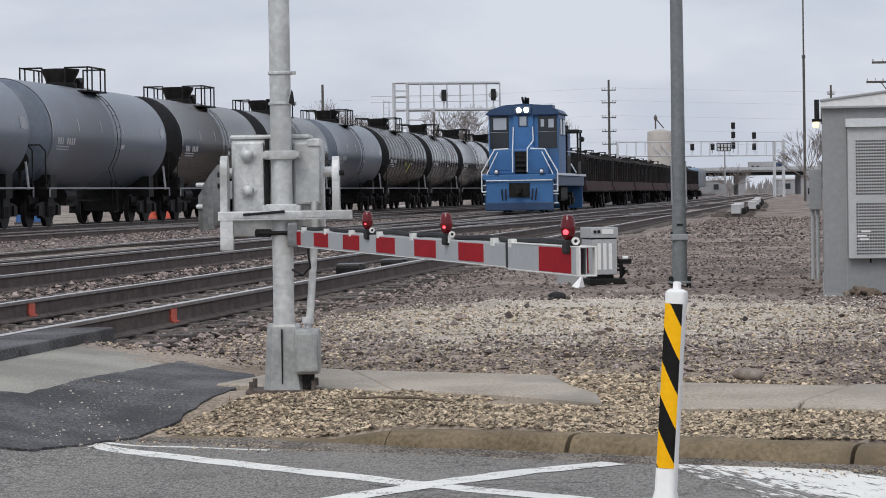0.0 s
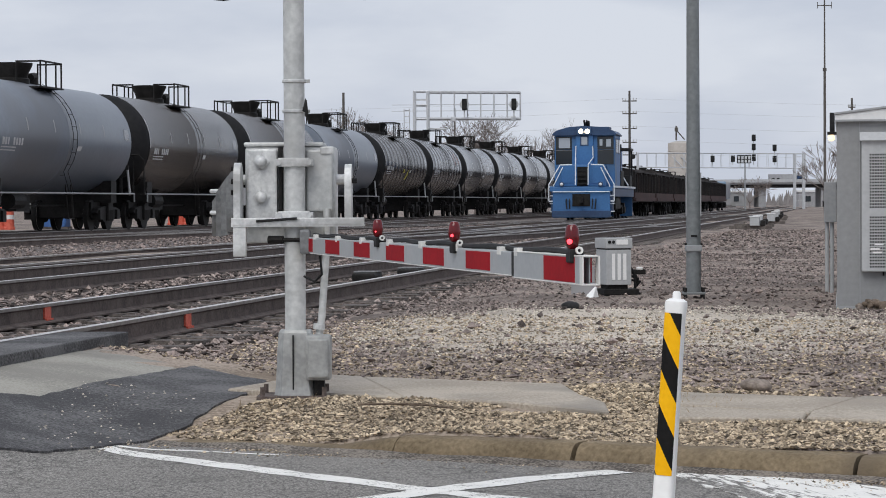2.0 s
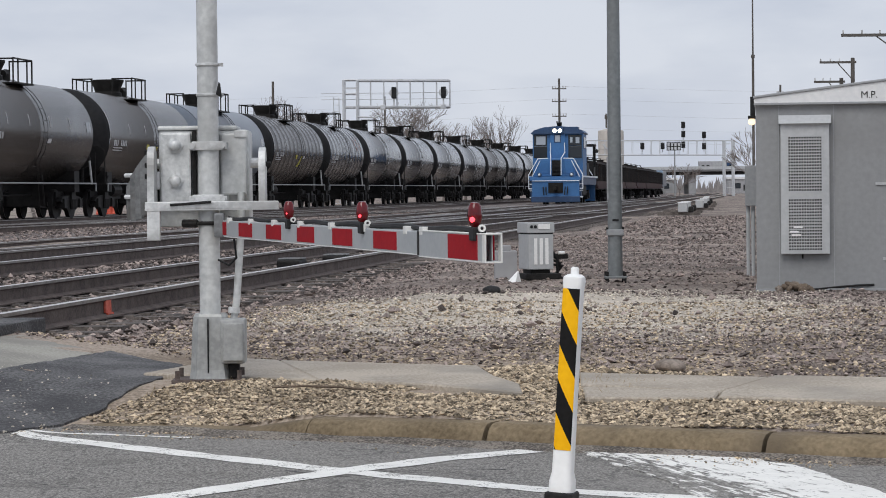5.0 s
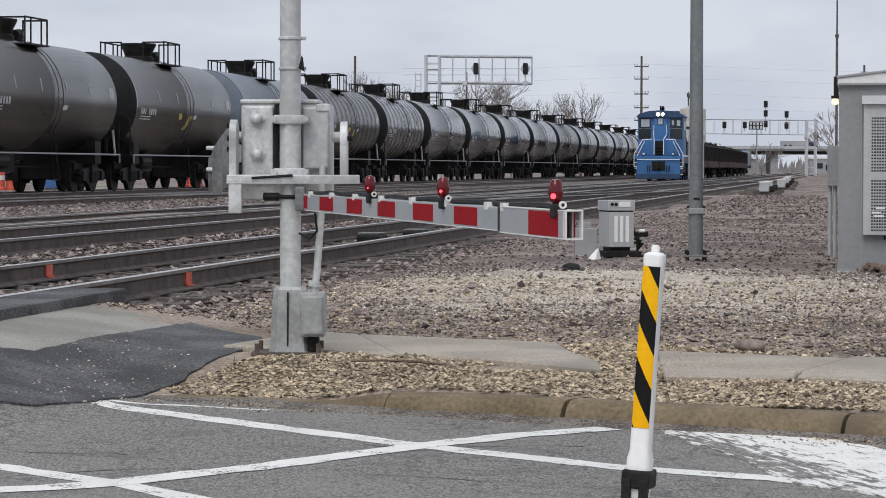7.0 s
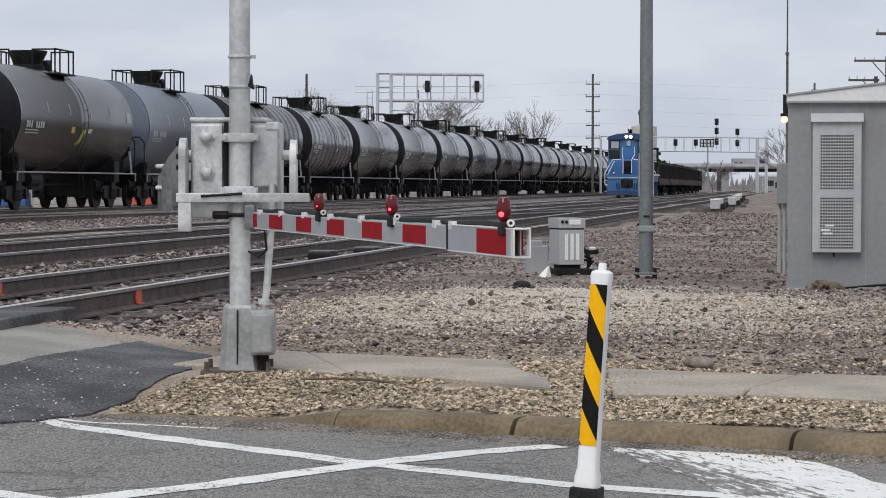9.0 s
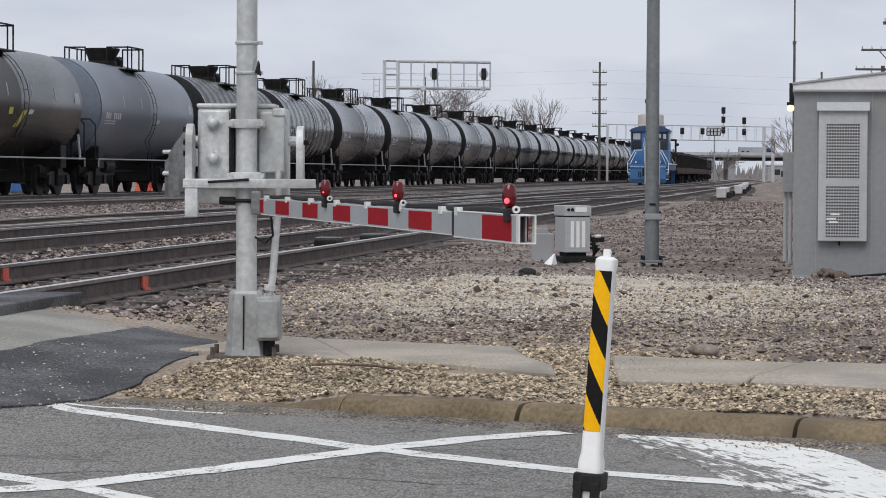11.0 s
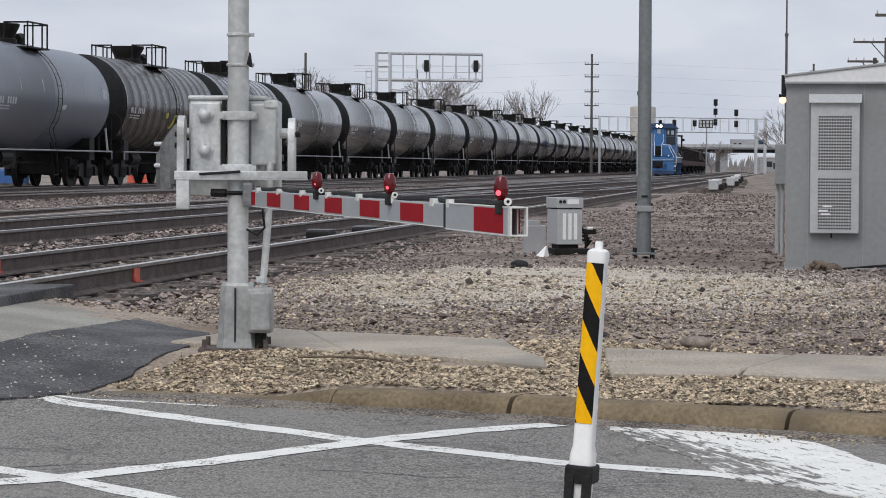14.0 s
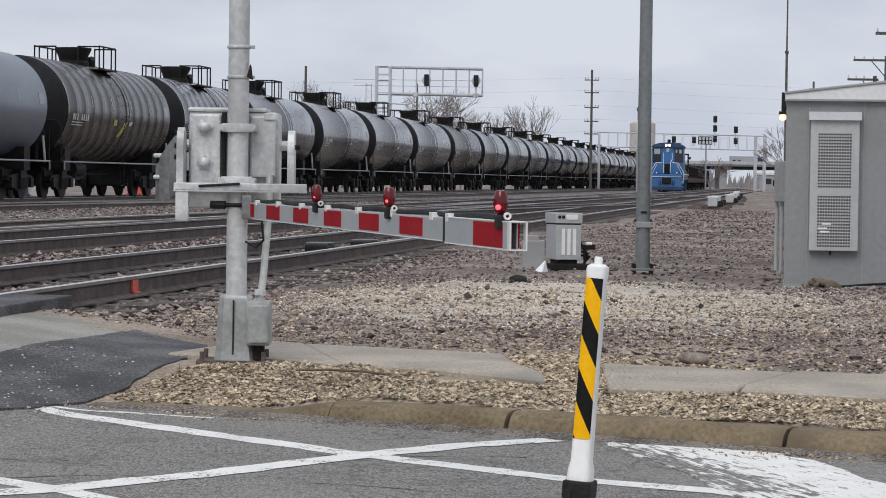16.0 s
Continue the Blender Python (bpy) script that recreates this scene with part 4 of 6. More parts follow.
lathe(bm, [(0.012, 0.740), (0.012, 0.760), (0.009, 0.765)], 12)
part("knob", bm, M_PLASTIC, post, smooth=True)
# sheet with slanting bands, on the near face
Z0, Z1, HW, RISE = 0.245, 0.704, 0.0250, 0.094


def band(lo, hi, material, y):
    """The part of a slanting band between heights lo and hi that lies on the sheet."""
    bm = bmesh.new()
    cols = np.linspace(-HW, HW, 9)
    vs = []
    for x in cols:
        k = -x / HW * RISE / 2
        a, b = (min(Z1, max(Z0, h + k)) for h in (lo, hi))
        yy = -y + 0.006 * (abs(x) / HW) ** 3
        vs.append((bm.verts.new((x, yy, a)), bm.verts.new((x, yy, b))))
    for p, q in zip(vs, vs[1:]):
        if p[1].co.z - p[0].co.z > 1e-4 or q[1].co.z - q[0].co.z > 1e-4:
            bm.faces.new((p[0], q[0], q[1], p[1]))
    part("sheet_band", bm, material, post)


edge = Z1 + 0.079
for k in range(8):
    h = 0.0955
    band(edge - h, edge, M_BLKSHEET if k % 2 == 0 else M_AMBER, 0.0355)
    edge -= h

# ---- light pole ----
lz = land(2.04, 26.5)
lp = thing("light_pole", "grey tapered steel light pole bolted to a base plate", "light pole", at=pose(2.018, 26.5, lz))
bm = bmesh.new()
lathe(bm, [(0.072, 0.06), (0.070, 0.55), (0.066, 1.2), (0.060, 3.0), (0.052, 6.5)], 16)
part("shaft", bm, M_LPOLE, lp, smooth=True)
part("base_plate", bm_box(-0.105, 0.105, -0.105, 0.105, 0.045, 0.068, bevel=0.006), M_LPOLE, lp)
for x in (-0.085, 0.085):
    for y in (-0.085, 0.085):
        part("anchor_bolt", bm_rod((x, y, -0.05), (x, y, 0.11), 0.017, 6), M_DARK, lp, "dark rusty anchor bolt")
part("lower_band", bm_box(-0.078, 0.078, -0.078, 0.078, 0.46, 0.52, bevel=0.01), M_GREYPAINT, lp)
part("hand_hole", bm_box(-0.03, 0.03, -0.075, -0.06, 0.60, 0.62), M_BLACK, lp)
for s in (-1, 1):
    part("bracket", bm_box(s * 0.075 - 0.012, s * 0.075 + 0.012, -0.02, 0.02, 0.52, 0.54), M_DARK, lp)
    part("strap", bm_box(s * 0.068 - 0.006, s * 0.068 + 0.006, -0.03, 0.03, 0.80, 1.22), M_GREYPAINT, lp)

# ---- instrument cabinet ----
cz = land(1.3, 27.3)
cb = thing("signal_cabinet", "grey steel signal cabinet with white striped door beside the track", "cabinet", at=pose(1.31, 27.2, cz + 0.02, 0, 0, 14))
part("plinth", bm_box(-0.16, 0.20, -0.12, 0.28, 0.0, 0.06, bevel=0.01), M_DARK, cb)
part("body", bm_box(-0.13, 0.13, -0.09, 0.26, 0.10, 0.45, bevel=0.008), M_VENT, cb)
part("hood", bm_box(-0.14, 0.14, -0.10, 0.27, 0.462, 0.565, bevel=0.008), M_VENT, cb)
part("gap", bm_box(-0.125, 0.125, -0.085, 0.25, 0.445, 0.466), M_BLACK, cb)
for k in range(3):
    part("white_bar", bm_box(-0.072 + 0.058 * k, -0.040 + 0.058 * k, -0.097, -0.089, 0.15, 0.41), M_PLASTIC, cb, "white ribbed bar")
part("name_plate", bm_box(-0.03, 0.09, -0.106, -0.099, 0.50, 0.55), M_PLASTIC, cb)
for x in (-0.10, -0.06):
    part("dial", bm_rod((x, -0.108, 0.525), (x, -0.098, 0.525), 0.016, 12), M_BLACK, cb)
part("pedestal", bm_box(-0.10, 0.10, -0.06, 0.2, 0.05, 0.11), M_DARK, cb)
for k in range(4):
    part("hose", bm_pipe([(0.13, 0.0 + 0.03 * k, 0.30 - 0.05 * k), (0.18 + 0.02 * k, -0.02, 0.22 - 0.03 * k), (0.20, 0.0 + 0.02 * k, 0.05), (0.17 + 0.03 * k, 0.02, 0.0)], 0.012), M_BLACK, cb, "black hose")
part("valve", bm_box(0.17, 0.30, -0.03, 0.03, 0.20, 0.25, bevel=0.01), M_DARK, cb)
part("valve_cap", bm_rod((0.20, -0.03, 0.26), (0.26, -0.03, 0.26), 0.016, 8), M_PLASTIC, cb)
blk = thing("concrete_block", "pale grey concrete block sunk in the gravel", "block", at=pose(1.03, 28.0, land(1.03, 28.0) + 0.02))
part("body", bm_box(-0.13, 0.10, -0.1, 0.14, -0.06, 0.27, bevel=0.012), M_FARCONC, blk)
part("cap", bm_box(-0.09, 0.04, -0.08, 0.1, 0.265, 0.325, bevel=0.012), M_FARCONC, blk)
cone = thing("white_tag", "white plastic wedge on the ground beside the cabinet", "marker", at=pose(1.03, 27.0, land(1.03, 27.0) - 0.01))
bm = bmesh.new()
bmesh.ops.create_cone(bm, cap_ends=True, segments=4, radius1=0.07, radius2=0.008, depth=0.12, matrix=pose(0.05, 0, 0.06, 0, 16, 0))
part("wedge", bm, M_PLASTIC, cone)
lump = thing("rubber_lump", "black rubber lump lying on the gravel", "debris", at=pose(0.74, 24.2, land(0.74, 24.2)))
bm = bmesh.new()
bmesh.ops.create_icosphere(bm, subdivisions=3, radius=1, matrix=pose(0, 0, 0.035) @ Matrix.Diagonal((0.09, 0.08, 0.045, 1)))
for v in bm.verts:
    v.co += Vector((1, 1, 0.5)) * 0.02 * noise.noise(v.co * 14)
part("body", bm, M_BLACK, lump, smooth=True)

# ---- signal hut ----
HX, HY = 3.078, 24.2
hz = land(3.6, 24.2) - 0.02
hut = thing("signal_hut", "grey sheet-metal railway signal hut with a white low gable roof", "hut", at=pose(HX, HY, hz, 0, 0, -8.1))
EV, HW2 = 1.878 - hz, 2.5
body = part("wall", bm_box(0, HW2, 0, 6.0, 0, EV), M_HUT, hut)
for x in (0.2, 0.68, 1.2, 1.7, 2.2):
    part("seam", bm_box(x - 0.004, x + 0.004, -0.006, 0.0, 0.02, EV - 0.01), M_GREYPAINT, body)
part("skirt", bm_box(-0.01, HW2 + 0.01, -0.012, 6.01, 0, 0.035), M_GREYPAINT, body)
bm = bmesh.new()
g0 = [(-0.012, EV + 0.005), (HW2 + 0.012, EV + 0.005), (HW2 + 0.012, EV + 0.062), (HW2 / 2, EV + 0.208), (-0.012, EV + 0.062)]
f = bm.faces.new([bm.verts.new((x, -0.05, z)) for x, z in g0])
q = bmesh.ops.extrude_face_region(bm, geom=[f])
for v in (g for g in q["geom"] if isinstance(g, bmesh.types.BMVert)):
    v.co.y = 6.04
roof = part("roof", bm, M_ROOF, hut, "white sheet gable and roof")
bm = bmesh.new()
for a, b in (((-0.02, EV + 0.063), (HW2 / 2, EV + 0.214)), ((HW2 / 2, EV + 0.214), (HW2 + 0.02, EV + 0.063))):
    rod(bm, (a[0], -0.055, a[1]), (b[0], -0.055, b[1]), 0.012, 6)
part("roof_edge", bm, M_GREYPAINT, roof)
part("drip_edge", bm_box(-0.014, HW2 + 0.014, -0.056, -0.048, EV - 0.005, EV + 0.012), M_GREYPAINT, roof)
vent = part("vent_unit", bm_box(0.215, 0.64, -0.085, -0.002, 0.31, 1.49, bevel=0.008), M_VENT, hut, "pale grey wall ventilator with perforated grilles", at=pose(0, 0, 0.03))
bm = bmesh.new()
hv = [(-0.002, 1.53), (-0.06, 1.53), (-0.125, 1.455), (-0.002, 1.455)]
f = bm.faces.new([bm.verts.new((0.20, y, z)) for y, z in hv])
q = bmesh.ops.extrude_face_region(bm, geom=[f])
for v in (g for g in q["geom"] if isinstance(g, bmesh.types.BMVert)):
    v.co.x = 0.655
part("hood", bm, M_VENT, vent)
for zb, rows in ((0.865, 18), (0.345, 17)):
    bm = bmesh.new()
    for i in range(rows):
        for j in range(13):
            x, z = 0.292 + 0.0226 * j, zb + 0.027 * i
            box(bm, x - 0.0075, x + 0.0075, -0.0875, -0.084, z, z + 0.015)
    tagged(part("grille", bm, M_BLACK, vent, "grille of small dark holes"), kind="stuff")
for dx, dz in ((0.0, 0.0), (0.035, 0.04), (0.02, -0.03)):
    part("sticker", bm_box(0.29 + dx, 0.37 + dx, -0.090, -0.0885, 0.50 + dz, 0.515 + dz), M_PLASTIC, vent)
part("vent_drain", bm_box(0.395, 0.41, -0.05, -0.03, 0.27, 0.31), M_DARK, vent)
ebox = part("electric_box", bm_box(-0.135, -0.008, 3.72, 3.92, 0.74, 1.155, bevel=0.01), M_GREYPAINT, hut, "grey electric box on the hut's side")
for x in (-0.105, -0.055):
    part("conduit", bm_rod((x, 3.80, 0.0), (x, 3.80, 0.75), 0.021, 10), M_VENT, hut, smooth=True)
part("handle", bm_box(-0.15, -0.134, 3.76, 3.78, 0.9, 0.96), M_DARK, ebox)
lampb = part("wall_lamp", bm_box(-0.10, -0.0, 3.75, 3.85, 1.635, 1.665, bevel=0.004), M_DARK, hut, "small lit wall lamp")
bm = bmesh.new()
lathe(bm, [(0.015, 1.57), (0.034, 1.585), (0.036, 1.615), (0.024, 1.635)], 12, pose(-0.06, 3.80, 0))
part("bulb", bm, mat("warm_lamp_glass", (0.85, 0.62, 0.42), emit=1.6), lampb, "glowing bulb", smooth=True)
part("lamp_stalk", bm_rod((-0.05, 3.80, 1.665), (-0.05, 3.80, 1.86), 0.026, 8), M_BLACK, lampb)
txt = bpy.data.curves.new("mile_sign", "FONT")
txt.body, txt.size, txt.extrude = "M.P.", 0.085, 0.001
tob = new("mile_lettering", txt)
bpy.context.view_layer.update()
tme = bpy.data.meshes.new_from_object(tob)
bpy.data.objects.remove(tob)
tme.materials.append(M_BLACK)
part("lettering", tme, None, roof, "black stencilled letters", at=pose(0.915, -0.0525, EV + 0.045, 90, 0, 0))
for x, z in ((1.04, 0.94), (1.10, 0.28)):
    part("hinge", bm_box(x, x + 0.1, -0.012, 0.0, z, z + 0.025), M_VENT, body)
# dry leaves and rubble heaped by the hut's foot
for i in range(14):
    a, q = i * 2.4, 0.13 * math.sqrt(i / 14)
    x, y = 3.37 + q * math.cos(a) * 1.25, 23.93 + q * math.sin(a) * 0.7
    r = thing("rubble_piece", "brown broken clod and dry leaf litter at the hut's foot", "rubble", at=pose(x, y, land(x, y) + 0.055 * (1 - i / 14), random.uniform(-25, 25), random.uniform(-25, 25), random.uniform(0, 180)), group="rubble by the hut")
    bm = bmesh.new()
    bmesh.ops.create_icosphere(bm, subdivisions=2, radius=1, matrix=Matrix.Diagonal((random.uniform(0.035, 0.06), random.uniform(0.02, 0.04), random.uniform(0.018, 0.035), 1)))
    for v in bm.verts:
        v.co *= 1 + 0.5 * noise.noise(v.co * 30 + Vector((i, 0, 0)))
    part("chunk", bm, M_DRY if i % 3 else M_STONE, r)
cablep = thing("ground_cable", "black cable lying along the hut's foot", "cable", at=pose(0, 0, 0))
part("strand", bm_pipe([(x, 24.08 + 0.03 * math.sin(x * 9), land(x, 24.08) + 0.025 + 0.02 * math.sin(x * 5)) for x in np.arange(3.45, 4.1, 0.08)], 0.010), M_BLACK, cablep)
# flat stone on the footway's edge
stone = thing("flat_stone", "flat grey-brown stone lying on the gravel", "stone", at=pose(1.40, 15.4, land(1.40, 15.4) + 0.028, 0, 0, 10))
bm = bmesh.new()
bmesh.ops.create_icosphere(bm, subdivisions=3, radius=1, matrix=Matrix.Diagonal((0.085, 0.085, 0.042, 1)))
for v in bm.verts:
    v.co *= 1 + 0.25 * noise.noise(v.co * 12)
    v.co.z = min(v.co.z, 0.034)
part("body", bm, M_STONE, stone, smooth=True)


# ---- tank train ----
def wheelset_mesh():
    bm = bmesh.new()
    for s in (-0.75, 0.75):
        rod(bm, (s - 0.06, 0, 0.42), (s + 0.06, 0, 0.42), 0.42, 20)
        rod(bm, (s - 0.08 if s < 0 else s - 0.05, 0, 0.42), (s + 0.05 if s < 0 else s + 0.08, 0, 0.42), 0.45, 20)
        rod(bm, (s * 1.08, 0, 0.42), (s * 1.25, 0, 0.42), 0.14, 12)
    rod(bm, (-0.9, 0, 0.42), (0.9, 0, 0.42), 0.09, 10)
    for f in bm.faces:
        m = f.calc_center_median()
        if abs(math.hypot(m.y, m.z - 0.42) - 0.415) < 0.01 and abs(f.normal.x) < 0.3:
            f.material_index = 1
    return mesh_of("wheelset", bm, [M_DARK, M_RAILTOP], True)


def truck_mesh():
    bm = bmesh.new()
    for s in (-1, 1):
        pts = [(-1.25, 0.50), (-1.05, 0.62), (-0.45, 0.68), (0.45, 0.68), (1.05, 0.62), (1.25, 0.50), (0.85, 0.42), (0.45, 0.22), (-0.45, 0.22), (-0.85, 0.42)]
        f = bm.faces.new([bm.verts.new((s * 0.92, y, z)) for y, z in pts])
        q = bmesh.ops.extrude_face_region(bm, geom=[f])
        for v in (g for g in q["geom"] if isinstance(g, bmesh.types.BMVert)):
            v.co.x = s * 1.08
        for y in (-0.16, 0.0, 0.16):
            rod(bm, (s * 1.12, y, 0.26), (s * 1.12, y, 0.56), 0.07, 8)
        for y in (-0.89, 0.89):
            box(bm, s * 1.0 - 0.14, s * 1.0 + 0.14, y - 0.14, y + 0.14, 0.30, 0.58)
    box(bm, -1.15, 1.15, -0.22, 0.22, 0.48, 0.78)
    box(bm, -0.9, 0.9, -1.15, 1.15, 0.36, 0.80)
    return mesh_of("bogie_frame", bm, M_DARK)


WHEELSET, BOGIE = wheelset_mesh(), truck_mesh()


def add_bogie(car, y):
    b = part("bogie", BOGIE, None, car, "dark cast steel bogie", at=pose(0, y, 0))
    for d in (-0.89, 0.89):
        part("wheelset", WHEELSET, None, b, at=pose(0, d, 0))


def tank_shell(y0, y1, r, seg=40, ribs=()):
    """A barrel along y, with its rounded ends left to the heads."""
    bm = bmesh.new()
    rings = []
    ys = sorted({y0, y1, *[c + o for c in ribs for o in (-0.05, -0.03, 0.03, 0.05)]})
    for y in ys:
        rr = r + (0.011 if any(abs(y - c) < 0.04 for c in ribs) else 0)
        rings.append([bm.verts.new((rr * math.cos(k * math.tau / seg), y, 2.55 + rr * math.sin(k * math.tau / seg))) for k in range(seg)])
    for a, b in zip(rings, rings[1:]):
        for k in range(seg):
            bm.faces.new((a[k], b[k], b[(k + 1) % seg], a[(k + 1) % seg]))
    return bm


def tank_head(y, out, r, seg=40):
    bm = bmesh.new()
    rings = []
    for f in (0.0, 0.25, 0.5, 0.7, 0.85, 0.95):
        rr, yy = r * math.sqrt(1 - f * f), y + out * f * 0.62
        rings.append([bm.verts.new((rr * math.cos(k * math.tau / seg), yy, 2.55 + rr * math.sin(k * math.tau / seg))) for k in range(seg)])
    for a, b in zip(rings, rings[1:]):
        for k in range(seg):
            bm.faces.new((a[k], b[k], b[(k + 1) % seg], a[(k + 1) % seg]))
    bm.faces.new(rings[-1])
    return bm


def plate_on_side(y0, y1, a0, a1, r, slant=0.0):
    """A thin sheet that lies on the barrel's side between two angles from the horizontal."""
    bm = bmesh.new()
    rows = []
    for i in range(5):
        a = a0 + (a1 - a0) * i / 4
        sh = slant * i / 4
        rows.append([bm.verts.new((r * math.cos(a), y + sh, 2.55 + r * math.sin(a))) for y in (y0, y1)])
    for p, q in zip(rows, rows[1:]):
        bm.faces.new((p[0], p[1], q[1], q[0]))
    return bm


def tank_car(L, paint, label, near, ribs=False, yellow=False, graffiti=False):
    """y runs away from the camera; the car's near coupling is at the origin, rail top at z = 0."""
    car = thing("tank_car", label, "tank car", group="tank car train")
    R, a, b, c = 1.53, 1.05, L - 1.05, L / 2
    body = M_TANK[paint]
    rb = [a + 0.9 + k * 0.95 for k in range(int((L - 3.6) / 0.95) + 1)] if ribs else [c]
    rb = [y for y in rb if abs(y - c) > 0.3 or not ribs]
    tank = part("tank", tank_shell(a, b, R, 48 if near else 28, rb), body, car, smooth=True)
    # near ends are black except on grey cars; far ends keep the body paint
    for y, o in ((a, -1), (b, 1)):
        part("tank_head", tank_head(y, o, R - 0.012, 48 if near else 28), M_HEAD if o < 0 and paint != "grey" else body, tank, "" if paint == "grey" else "dark domed tank end", smooth=True)
    # top fittings
    bm = bmesh.new()
    lathe(bm, [(0.48, 0.0), (0.48, 0.14), (0.42, 0.18), (0.46, 0.32), (0.56, 0.52), (0.56, 0.58)], 20, pose(0, c - 0.25, 4.0))
    part("valve_dome", bm, M_DARK, car, "dark flared valve housing", smooth=True)
    bm = bmesh.new()
    rod(bm, (0.25, c + 0.75, 3.98), (0.25, c + 0.75, 4.22), 0.17, 14)
    rod(bm, (0.25, c + 0.55, 4.22), (0.25, c + 0.95, 4.26), 0.12, 10)
    part("manway", bm, M_DARK, car, smooth=True)
    w, h0, h1 = 0.92, 3.94, 4.60
    y0, y1 = c - 0.95, c + 0.95
    for s in (-1, 1):
        part("side_grating", bm_box(s * w - 0.17, s * w + 0.17, y0, y1, h0 - 0.06, h0 - 0.02), M_DARK, car)
        rl = part("side_railing", bm_pipe([(s * 1.02, y0, h0 - 0.06), (s * 1.02, y0, h1), (s * 1.02, y1, h1), (s * 1.02, y1, h0 - 0.06)], 0.026), M_DARK, car, "dark pipe railing round the hatch")
        for y in (c - 0.45, c + 0.45):
            part("railing_post", bm_rod((s * 1.02, y, h0 - 0.06), (s * 1.02, y, h1), 0.024, 6), M_DARK, rl)
        yy = y0 if s < 0 else y1
        part("end_grating", bm_box(-w + 0.17, w - 0.17, min(yy, yy - s * 0.3), max(yy, yy - s * 0.3), h0 - 0.06, h0 - 0.02), M_DARK, car)
        for x in (-1, 1):
            part("end_railing", bm_pipe([(x * 1.0, yy, h1 - 0.01), (x * 0.35, yy, h1 - 0.01), (x * 0.35, yy, h0 - 0.06)], 0.024), M_DARK, car)
    # ladders at the middle of both sides
    for s in (-1, 1):
        bm = bmesh.new()
        for y in (c + 0.15, c + 0.55):
            pts = [(s * (R + 0.07) * math.cos(t), y, 2.55 + (R + 0.07) * math.sin(t)) for t in np.linspace(radians(68), radians(-35), 9)] + [(s * 1.5, y, 0.95)]
            pipe(bm, pts, 0.010, 5)
        for t in np.linspace(radians(62), radians(-40), 9):
            rod(bm, (s * (R + 0.07) * math.cos(t), c + 0.15, 2.55 + (R + 0.07) * math.sin(t)), (s * (R + 0.07) * math.cos(t), c + 0.55, 2.55 + (R + 0.07) * math.sin(t)), 0.009, 5)
        part("ladder", bm, M_DARK, car)
        bm = bmesh.new()
        pipe(bm, [(s * 1.52, 0.75, 0.80), (s * 1.52, 0.75, 1.04), (s * 1.52, L - 0.75, 1.04), (s * 1.52, L - 0.75, 0.80)], 0.024, 5)
        part("side_handrail", bm, M_GREYPAINT, car, "pale grey pipe along the car's side")
    # underframe
    for y in (0.45, L - 0.45 - 1.5):
        part("draft_sill", bm_box(-0.25, 0.25, y - 0.2, y + 2.2, 0.75, 1.02), M_DARK, car)
    for y in (0.55, L - 1.05):
        part("end_platform", bm_box(-1.5, 1.5, y, y + 0.5, 1.02, 1.07), M_DARK, car)
    for y in (2.0, L - 2.0):
        part("bolster", bm_box(-1.25, 1.25, y - 0.28, y + 0.28, 0.78, 1.42), M_DARK, car)
    part("outlet_box", bm_box(-0.2, 0.2, c - 0.6, c + 0.6, 0.55, 1.02), M_DARK, car)
    part("brake_cylinder", bm_rod((0.55, c - 2.4, 0.84), (0.55, c - 1.4, 0.84), 0.22, 12), M_DARK, car)
    part("brake_rod", bm_rod((0.1, 2.3, 0.70), (0.1, L - 2.3, 0.70), 0.03, 6), M_DARK, car)
    for s in (-1, 1):
        part("side_step", bm_pipe([(s * 1.52, c - 0.4, 1.27), (s * 1.45, c + 0.1, 0.35), (s * 1.45, c + 0.6, 0.35), (s * 1.52, c + 0.1, 1.27)], 0.02, 5), M_DARK, car)
    for y, o in ((0.0, -1), (L, 1)):
        bm = bmesh.new()
        box(bm, -0.12, 0.12, min(y, y - o * 0.5), max(y, y - o * 0.5), 0.75, 0.98)
        part("coupler", bm, M_DARK, car)
        for s in (-1, 1):
            bm = bmesh.new()
            yy = y - o * 0.6
            pipe(bm, [(s * 1.46, yy, 1.02), (s * 1.46, yy, 2.05), (s * 1.30, yy, 2.22), (s * 0.95, yy, 2.22)], 0.02, 5)
            pipe(bm, [(s * 1.46, yy, 1.0), (s * 1.50, yy - o * 0.25, 1.28)], 0.018, 5)
            part("end_handrail", bm, M_DARK, car)
        bm = bmesh.new()
        rod(bm, (0.75, y - o * 0.55, 1.02), (0.75, y - o * 0.55, 1.85), 0.05, 8)
        rod(bm, (0.75, y - o * 0.50, 1.80), (0.75, y - o * 0.42, 1.80), 0.28, 14)
        part("brake_wheel", bm, M_DARK, car)
    add_bogie(car, 2.0)
    add_bogie(car, L - 2.0)
    if near:
        # lettering as plain bars, reflectors and marks on the barrel's near side
        y = a + 0.55
        for k, w in enumerate((0.24, 0.2, 0.16, 0.0, 0.2, 0.2, 0.2, 0.2)):
            if w:
                part("lettering", plate_on_side(y, y + w * 0.72, radians(-11), radians(-4), R + 0.004), M_LETTER, tank)
            y += 0.22
        for t in (-14, -17):
            part("lettering", plate_on_side(a + 0.5, a + 1.7, radians(t), radians(t + 1.2), R + 0.004), M_LETTER, tank)
        for k in range(4):
            q = a + 2.6 + k * (L - 5.2) / 4
            part("reflector", plate_on_side(q, q + 0.075, radians(4), radians(17), R + 0.004), M_LETTER, tank)
        part("edge_stripe", plate_on_side(a + 0.04, a + 0.10, radians(-4), radians(30), R + 0.004), M_LETTER, tank)
